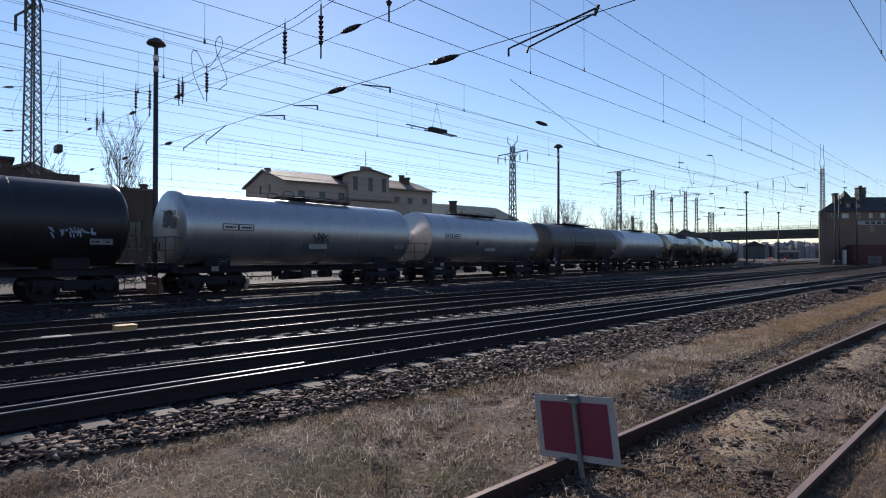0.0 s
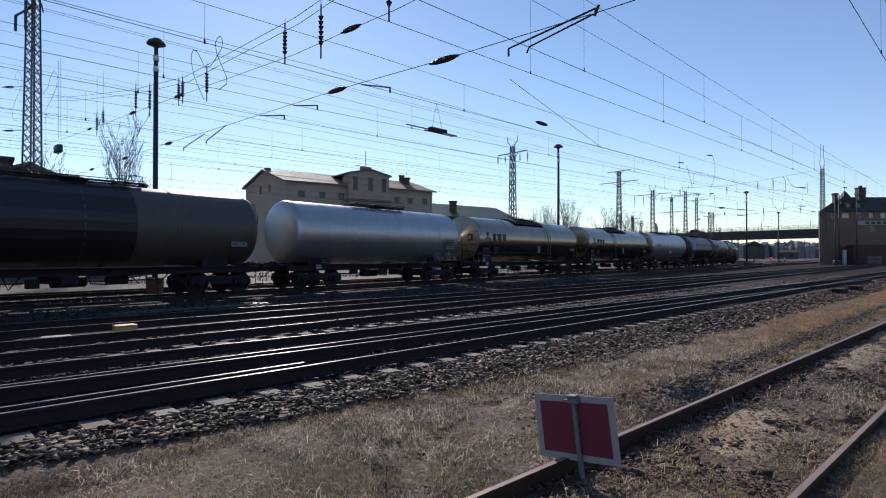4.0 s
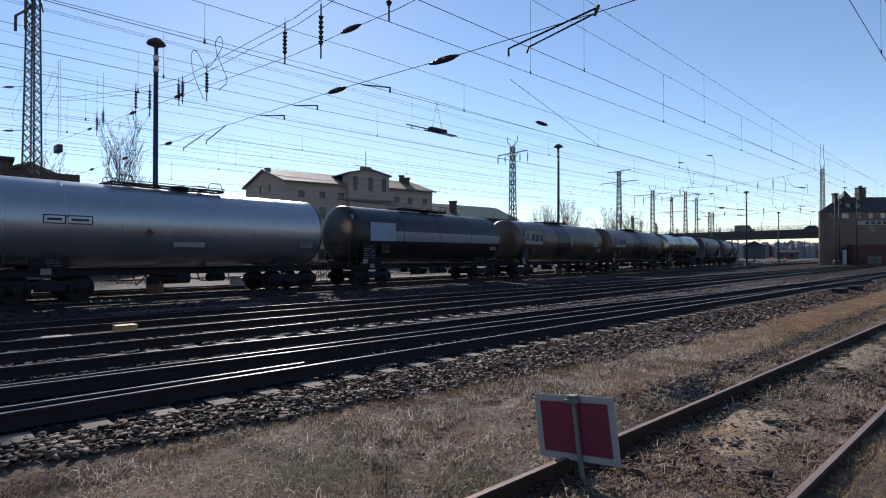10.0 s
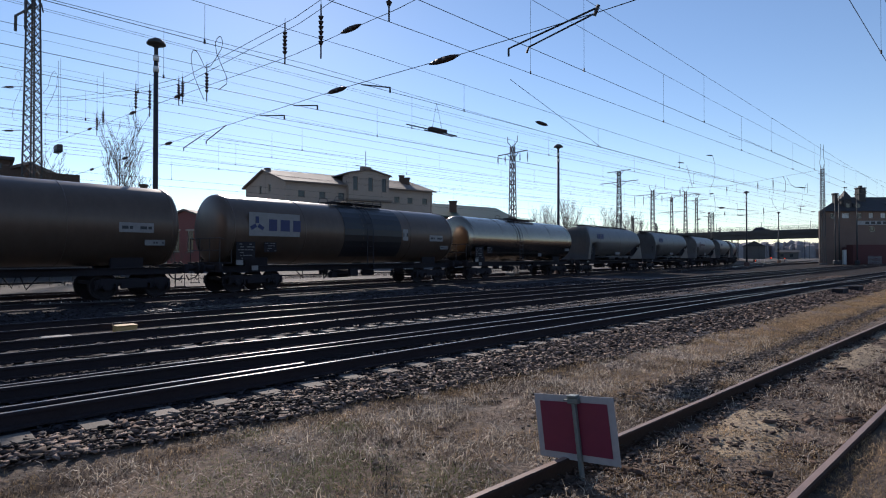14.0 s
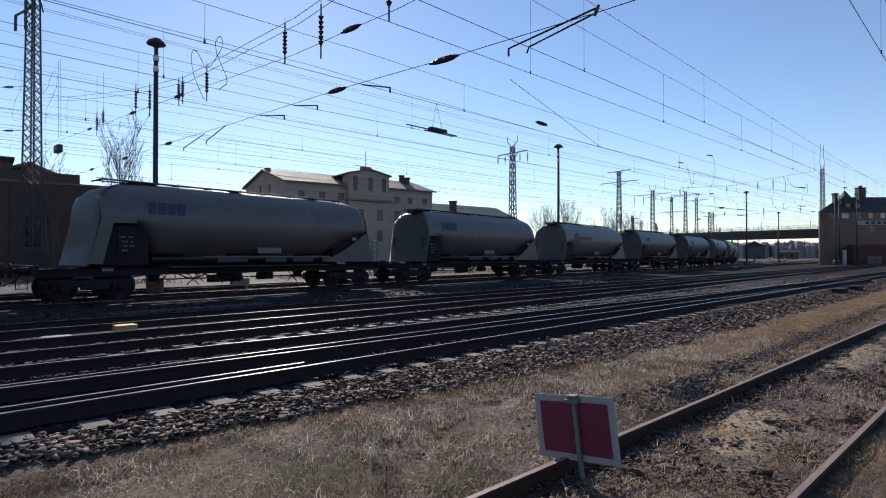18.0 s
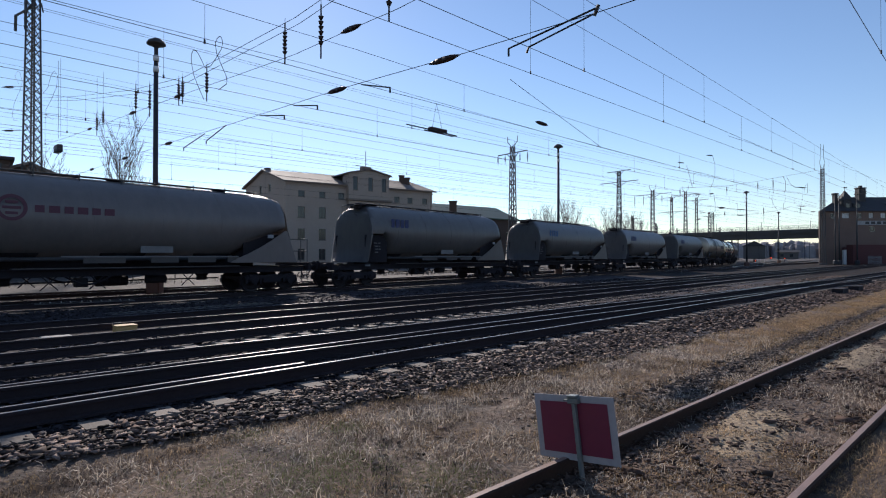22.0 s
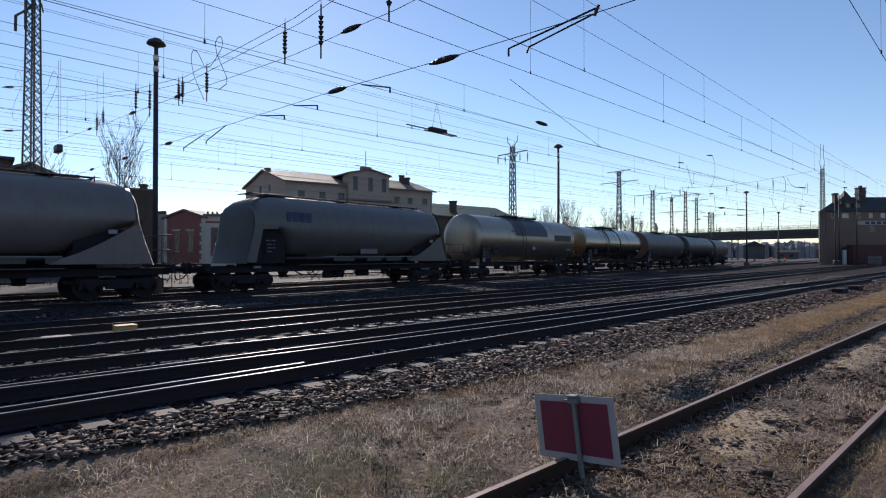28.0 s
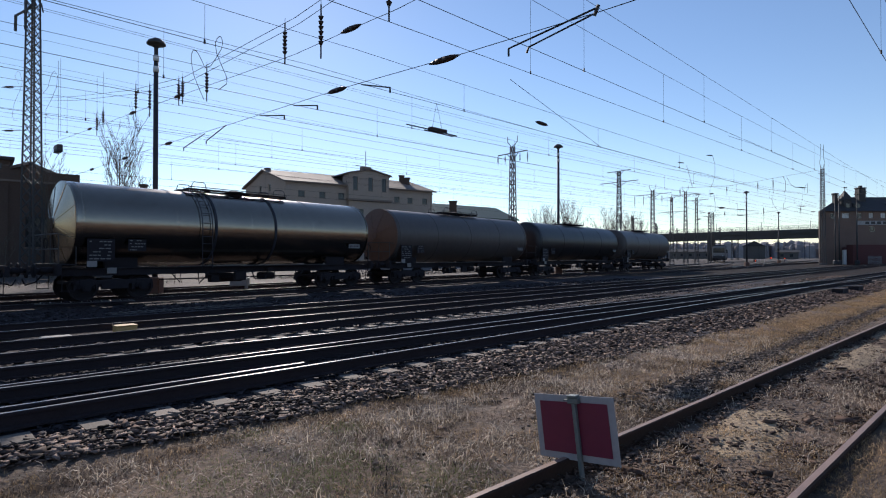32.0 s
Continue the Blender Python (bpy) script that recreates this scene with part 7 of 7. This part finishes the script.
def build_grass():
    rng = np.random.default_rng(5)

    def blades(name, n, u0, u1, w0, w1, l0, l1, wid, mat, label, thresh, seed, freq=0.55, lie=1.0, base=-0.31, where=None, tuft=0.0, slant=0.0):
        if wid < 0.01:
            n, wid, l0, l1, lie = int(n * 1.5), wid * 0.62, l0 * 0.85, l1 * 0.85, lie * 1.08
        u, w = rng.uniform(u0, u1, n), rng.uniform(w0, w1, n)
        if tuft:
            m = max(1, n // 22)
            k = rng.integers(0, m, n)
            cu, cw = rng.uniform(u0, u1, m), rng.uniform(w0, w1, m)
            pick = rng.uniform(0, 1, n) < 0.6
            u = np.where(pick, cu[k] + rng.normal(0, tuft, n), u)
            w = np.where(pick, cw[k] + rng.normal(0, tuft, n), w)
        w = w - slant * u
        keep = lumps(u, w, freq, seed) + 0.4 * lumps(u, w, 3.1, seed) > thresh
        if where:
            keep &= where(u, w)
        u, w = u[keep], w[keep]
        n = len(u)
        ln = l0 + (l1 - l0) * rng.beta(1.2, 2.0, n)
        az, tilt = rng.uniform(0, 6.28, n), np.clip(rng.normal(0.95, 0.4, n) * lie, 0.05, 1.5)
        hd = np.stack([np.cos(az), np.sin(az)], -1)
        p0 = yard_array(u, w, np.full(n, base) + rng.uniform(-0.01, 0.03, n))
        mid, tip = p0.copy(), p0.copy()
        mid[:, :2] += hd * (np.sin(tilt * 0.6) * ln * 0.55)[:, None]
        mid[:, 2] += np.cos(tilt * 0.6) * ln * 0.55
        tip[:, :2] = mid[:, :2] + hd * (np.sin(np.minimum(tilt * 1.35, 1.75)) * ln * 0.5)[:, None]
        tip[:, 2] = mid[:, 2] + np.cos(np.minimum(tilt * 1.35, 1.75)) * ln * 0.5
        sd = np.stack([-hd[:, 1], hd[:, 0], np.zeros(n)], -1) * (wid * rng.uniform(0.6, 1.3, n))[:, None]
        v = np.stack([p0 - sd, p0 + sd, mid - sd * 0.8, mid + sd * 0.8, tip], 1).reshape(-1, 3)
        k = 5 * np.arange(n)
        q = np.stack([k, k + 1, k + 3, k + 2], -1)
        t = np.stack([k + 2, k + 3, k + 4], -1)
        ob = sheet(name, v.tolist(), q.tolist() + t.tolist(), mat)
        tagged(ob, label, "grass", kind="stuff")

    def field(u, w):
        n = len(u)
        edge = ballast_edge(u) - w
        return (edge > rng.exponential(0.10, n) - 0.06) & (near(BARE, u, w) > rng.uniform(0.5, 1.3, n)) & (near(GREEN, u, w) > rng.uniform(0.0, 1.1, n)) & (np.abs(w - 3.2) > np.where(u > 7.5, 0.24, 0.0) * rng.uniform(0.3, 1, n))

    def siding(u, w):
        return (in_sand(u, w) > rng.uniform(0.8, 2.4, len(u))) & (w + SIDING_SLANT * u < rng.uniform(2.3, 2.5, len(u)))

    blades("dry_grass", 74000, -1, 14, 2.72, 6.05, 0.02, 0.10, 0.0026, M_GRASS, "short dry trampled grass beside the track", -0.08, 2, freq=1.1, lie=1.55, where=field, tuft=0.05)
    blades("dry_grass", 42000, 12, 40, 2.7, 5.2, 0.05, 0.13, 0.004, M_GRASS, "short dry grass strip beside the track", -0.35, 2, lie=1.2, where=field)
    blades("golden_grass", 26000, 8, 44, 3.1, 4.6, 0.04, 0.13, 0.0042, M_GOLD, "golden dry grass strip", -0.3, 31, lie=1.3, where=lambda u, w: field(u, w) & (rng.uniform(8, 15, len(u)) < u) & (np.abs(w - 3.87 + 0.2 * np.sin(u * 0.7)) < rng.uniform(0.25, 0.6, len(u))))
    blades("grey_thatch", 46000, 0, 10, 2.72, 6.0, 0.02, 0.08, 0.0046, M_THATCH, "dark dead thatch matted on the soil", -0.1, 41, freq=1.6, lie=1.5, where=field)
    blades("dry_straw", 28000, 1, 14, 0.3, 5.9, 0.06, 0.19, 0.0052, M_STRAW, "pale dry straw lying on the ground", -0.1, 8, freq=1.3, lie=1.75, where=field, tuft=0.08)
    blades("green_grass", 110000, 1, 8, 1.2, 5.8, 0.025, 0.085, 0.0028, M_GREEN, "patches of fresh green grass", -0.3, 13, lie=1.4, where=lambda u, w: near(GREEN, u, w) < rng.uniform(0.2, 1.25, len(u)))
    blades("siding_grass", 11000, 2.5, 14, 1.2, 2.45, 0.02, 0.08, 0.0026, M_GRASS, "thin dry grass between the siding rails", 0.08, 17, freq=1.5, lie=1.3, base=-0.265, where=siding, tuft=0.05, slant=SIDING_SLANT)
    blades("siding_grass", 12000, 2.5, 6.2, 1.3, 2.45, 0.02, 0.08, 0.0026, M_GRASS, "thin dry grass between the siding rails", -0.2, 27, freq=1.5, lie=1.3, base=-0.265, tuft=0.05, slant=SIDING_SLANT)
    blades("siding_straw", 8000, 2.5, 16, 1.2, 2.75, 0.04, 0.18, 0.0036, M_STRAW, "straw and stalks between the siding rails", -0.15, 18, freq=1.2, lie=1.5, base=-0.235, where=siding, slant=SIDING_SLANT)
    blades("near_grass", 52000, 2.5, 13, -1.2, 1.16, 0.03, 0.10, 0.0026, M_GRASS, "dry grass beside the siding", -0.3, 19, freq=1.2, lie=1.5, tuft=0.05, base=-0.20, slant=SIDING_SLANT)
    blades("edge_thatch", 16000, -1, 9, 5.0, 6.05, 0.03, 0.11, 0.003, M_THATCH, "dark dead grass along the ballast", -1.0, 61, lie=1.5, where=lambda u, w: np.abs(ballast_edge(u) - w - 0.12) < rng.uniform(0.05, 0.5, len(u)), tuft=0.06)
    blades("edge_straw", 9000, -1, 9, 4.9, 6.05, 0.04, 0.16, 0.003, M_GRASS, "dry grass along the ballast", -1.0, 62, lie=1.6, where=lambda u, w: np.abs(ballast_edge(u) - w - 0.15) < rng.uniform(0.05, 0.5, len(u)), tuft=0.06)
    blades("siding_thatch", 8000, 3, 15, 1.25, 2.7, 0.02, 0.08, 0.004, M_THATCH, "dark dead stalks between the siding rails", -0.2, 63, freq=1.8, lie=1.8, base=-0.245, where=siding, slant=SIDING_SLANT)
    blades("dry_scrub", 9000, -30, 60, 35.5, 41, 0.06, 0.28, 0.02, M_SCRUB, "tall dry grass and scrub beyond the train", -0.15, 51, freq=0.25, lie=0.5, base=-0.1)
    blades("dead_weeds", 60000, 1, 7, 3.0, 6.0, 0.03, 0.11, 0.005, M_DARKBLADE, "dark blades added in small clumps", -1.0, 71, lie=1.35, where=lambda u, w: near(DARK_CLUMPS, u, w) < rng.uniform(0.1, 1.0, len(u)))
    # low litter of dead leaves and twigs
    n = 9000
    u, w = rng.uniform(3, 18, n), np.where(rng.uniform(0, 1, n) < 0.6, rng.uniform(1.25, 2.65, n), rng.uniform(-0.5, 5.2, n))
    p = yard_array(u, w, np.where((w > 1.25) & (w < 2.65), -0.235, -0.285) + rng.uniform(0, 0.03, n))
    s = rng.uniform(0.008, 0.028, n)
    az = rng.uniform(0, 6.28, n)
    d = np.stack([np.cos(az), np.sin(az), rng.uniform(-0.4, 0.4, n)], -1) * s[:, None]
    e = np.stack([-np.sin(az), np.cos(az), rng.uniform(-0.4, 0.4, n)], -1) * (s * 0.7)[:, None]
    v = np.stack([p - d, p - e, p + d, p + e], 1).reshape(-1, 3)
    k = 4 * np.arange(n)
    ob = sheet("dead_leaves", v.tolist(), np.stack([k, k + 1, k + 2, k + 3], -1).tolist(), M_LEAF)
    tagged(ob, "brown dead leaves and chips on the ground", "litter", kind="stuff")


def sand_patch(u, w, ru, rw, seed):
    """A drift of pale sand with an uneven rim."""
    n, rings = 36, 6
    verts, faces = [yard(u, w, -0.235)], []
    rim = [1 + 0.35 * noise.noise((math.cos(2 * math.pi * k / n) * 2, math.sin(2 * math.pi * k / n) * 2, seed)) for k in range(n)]
    for q in range(1, rings + 1):
        for k in range(n):
            a = 2 * math.pi * k / n
            r = q / rings * rim[k]
            uu, ww = u + math.cos(a) * ru * r, w + math.sin(a) * rw * r
            z = -0.235 - 0.05 * (q / rings) ** 2 + 0.015 * noise.noise((uu * 3, ww * 3, seed))
            verts.append(yard(uu, ww, z))
    for k in range(n):
        faces.append((0, 1 + k, 1 + (k + 1) % n))
    for q in range(rings - 1):
        for k in range(n):
            a, b = 1 + q * n + k, 1 + q * n + (k + 1) % n
            faces.append((a, a + n, b + n, b))
    ob = sheet("sand_patch", verts, faces, M_SAND, smooth=True)
    tagged(ob, "pale sand drift between the siding rails", "sand", "sand patches", "structure")


def stop_sign():
    """Red board with a pale border on a leaning zinc post, clamped at the rail."""
    s = empty("stop_sign", pose(1.115, 4.50, -0.33, 0, 0, -46.7) @ pose(0, 0, 0, 0, -7.5, 0), "red rectangular board with white border on a leaning grey post", "railway sign")
    cz, w, h = 0.475, 0.76, 0.52
    off = 0.028
    part("post", box(B(), (0, 0, 0.36), (0.035, 0.035, 0.76), bevel=0.005), M_POST, s)
    bm = B()
    box(bm, (-0.035, off, cz), (w, 0.006, h), bevel=0.002)
    part("border_board", bm, M_SIGNWHITE, s, "weathered white border")
    part("red_field", box(B(), (-0.035, off - 0.006, cz), (w - 0.12, 0.006, h - 0.11)), M_SIGNRED, s, "faded red field")
    bm = B()
    box(bm, (0, -0.005, 0.735), (0.09, 0.06, 0.02), bevel=0.004)
    box(bm, (0, 0.0, 0.70), (0.10, 0.05, 0.05), bevel=0.006)
    box(bm, (-0.06, -0.01, 0.70), (0.05, 0.02, 0.012))
    part("top_clamp", bm, M_POST, s, "bright zinc clamp")
    bm = B()
    box(bm, (0, -0.02, 0.03), (0.10, 0.09, 0.05), bevel=0.01)
    rod(bm, (0.0, -0.07, 0.05), (0.07, -0.09, 0.06), 0.012, 6)
    part("foot_clamp", bm, M_POST, s)


def point_box(x, y, z, size, mat, label, turn=45):
    t = empty("cable_box", pose(x, y, z, 0, 0, turn), label, "cable box", "trackside boxes")
    part("housing", box(B(), (0, 0, size[2] / 2), size, bevel=0.02), mat, t)
    part("lid", box(B(), (0, 0, size[2] + 0.01), (size[0] * 1.04, size[1] * 1.04, 0.03), bevel=0.008), mat, t)


def sunlit_comb(u, w, u1, w1, n, label):
    """Paired cross bars between two thin rods beside the rails, added for sunlit sleeper edges."""
    t = empty("point_rodding", None, label, "point rods", "point rodding")
    a, b = yard(u, w, -0.03), yard(u1, w1, -0.03)
    d = (b - a).normalized()
    side = Vector((-d.y, d.x, 0))
    for k in (0, 1):
        part("long_rod", rod(B(), a + side * 0.5 * k, b + side * 0.5 * k, 0.012, 6), M_COMBBAR, t)
    for k in range(n):
        c = a.lerp(b, (k + 0.5) / n)
        for q in (-0.13, 0.13):
            part("cross_bar", beam(B(), c + d * q - side * 0.05 + Vector((0, 0, 0.02)), c + d * q + side * 0.55 + Vector((0, 0, 0.02)), 0.03, 0.02), M_COMBBAR, t)


M_STONEDARK = material("oil_dark_ballast", (0.052, 0.044, 0.048), 0.85, fine=40, coarse=6, dark=0.5, island=0.5, bump=0.3, spec=0.2)
M_GRAVEL = material("dark_gravel", (0.11, 0.086, 0.072), 0.85, fine=40, coarse=6, dark=0.5, island=0.6, bump=0.3, spec=0.3)
M_SCRUB = material("dull_scrub", (0.22, 0.17, 0.125), 0.9, island=0.6, fine=4, coarse=0.9, bump=0)
M_GOLD = material("golden_dry_grass", (0.50, 0.33, 0.165), 0.8, island=0.5, fine=4, coarse=0.9, bump=0, second=(0.31, 0.18, 0.072), amount=1)
M_THATCH = material("dead_thatch", (0.13, 0.09, 0.062), 0.9, island=0.6, fine=4, coarse=0.9, bump=0)
M_DARKBLADE = material("dead_weed", (0.06, 0.046, 0.036), 0.9, island=0.6, fine=4, coarse=0.9, bump=0)
M_CLOD = material("earth_clod", (0.11, 0.074, 0.056), 0.95, fine=40, coarse=6, dark=0.5, island=0.7, bump=0.3, spec=0.2)
M_STRAW = material("pale_straw", (0.70, 0.58, 0.44), 0.65, island=0.55, fine=4, coarse=0.6, bump=0)
for m in (M_GOLD, M_STRAW, M_THATCH):
    let_light_through(m, 0.4)
M_LEAF = material("dead_leaf", (0.10, 0.066, 0.045), 0.8, island=0.6, fine=10, coarse=2, bump=0)
M_PALECONCRETE = material("pale_dry_concrete", (0.46, 0.42, 0.37), 0.85, fine=30, coarse=5, bump=0.3, dark=0.7)
M_COMBBAR = material("worn_point_rod_steel", (0.16, 0.15, 0.14), 0.4, 0.3, bump=0.05)
build_ballast()
build_grass()
for k, (a, b, ru, rw) in enumerate(SAND):
    sand_patch(a, b, ru, rw, k + 1)
stop_sign()
point_box(-7.08, 12.6, -0.2, (0.42, 0.32, 0.17), M_YELLOW, "yellow steel point motor box between tracks", 45)
point_box(-7.85, 11.5, -0.2, (0.5, 0.35, 0.07), M_PALECONCRETE, "flat pale concrete cable cover between tracks", 45)
point_box(-9.05, 11.65, -0.2, (0.4, 0.3, 0.09), M_PALECONCRETE, "flat pale concrete cable cover between tracks", 45)
for x, y in ((19.1, 27.2), (21.6, 29.6)):
    point_box(x, y, -0.28, (1.3, 0.45, 0.22), M_FRAME, "dark steel point machine beside the track", 45)
sunlit_comb(3.5, 22.0, 6.3, 21.5, 5, "comb of bars added for sunlit sleeper edges beside the rail")
sunlit_comb(4.35, 16.74, 9.1, 17.0, 10, "comb of bars added for sunlit sleeper edges between the rails")
relay = empty("relay_cabinet", pose(-10.5, 29.2, -0.15, 0, 0, 4), "pale grey relay cabinet beside the goods line", "cabinet")
part("housing", box(B(), (0, 0, 0.26), (0.9, 0.45, 0.52), bevel=0.02), M_PALEGREY, relay)
part("lid", box(B(), (0, 0, 0.545), (0.98, 0.53, 0.05), bevel=0.01), M_PALEGREY, relay)
part("plinth", box(B(), (0, 0, 0.0), (0.8, 0.4, 0.1)), M_CONCRETE, relay)
# check rail and the turnout's closure rail lie inside the main track
for name, a, b in (("check_rail", (-4.46, 5.74), (-2.0, 8.16)), ("check_rail", (-6.6, 3.5), (-4.46, 5.74))):
    bm = B()
    extrude_path(bm, RAIL_PROFILE, [Vector((*a, -0.002)), Vector((*b, -0.002))], RAIL_MATS)
    tagged(part(name, bm, [M_RAILTOP, M_RUST]), "short polished check rail inside the running rail", "rail", "check rails", "structure")


for when, where, van, paint, label in ((2.0, 13.9, False, M_CHARCOAL, "dark car driving over the bridge"), (6.0, 11.0, False, M_DARKSTEEL, "dark car driving over the bridge"),
                                       (8.0, 13.9, True, M_FADED, "grey van driving over the bridge"), (9.0, 8.6, False, M_CHARCOAL, "dark car driving over the bridge"),
                                       (9.0, 20.5, False, M_DARKSTEEL, "dark car driving over the bridge"), (10.0, 24.5, True, M_FADED, "grey van driving over the bridge"),
                                       (14.0, 20.0, False, M_CHARCOAL, "dark car driving over the bridge")):
    road_vehicle(when, where, van, paint, label)


def motions():
    """The train rolls past at a steady pace, its wheelsets turn with it, and the traffic crosses the bridge."""
    heading = math.degrees(math.atan2(ROAD_A.y - ROAD_B.y, ROAD_A.x - ROAD_B.x))
    for v, when, where in VEHICLES:
        rows = []
        for t in range(0, 33, 2):
            p = road_at(where - 13.5 * (t - when), 2.4)
            rows.append((t, pose(p.x, p.y, p.z, 0, 0, heading)))
        walk(v, rows)
    for w, s in TRAIN:
        walk(w, [(t, line_pose(s - SPEED * (t - 13.0))) for t in range(0, 33, 2)])
    turn = SPEED / 0.46
    step = 1 / 15
    for k in (0, 1):
        first = WHEELSETS[k]
        x = first.location.x
        walk(first, [(i * step, pose(x, 0, 0.46) @ Matrix.Rotation(-turn * i * step, 4, "Y")) for i in range(481)])
        for other in WHEELSETS[k + 2::2]:
            other.rotation_mode = "QUATERNION"
            data = other.animation_data_create()
            data.action = first.animation_data.action
            data.action_slot = first.animation_data.action_slot


motions()
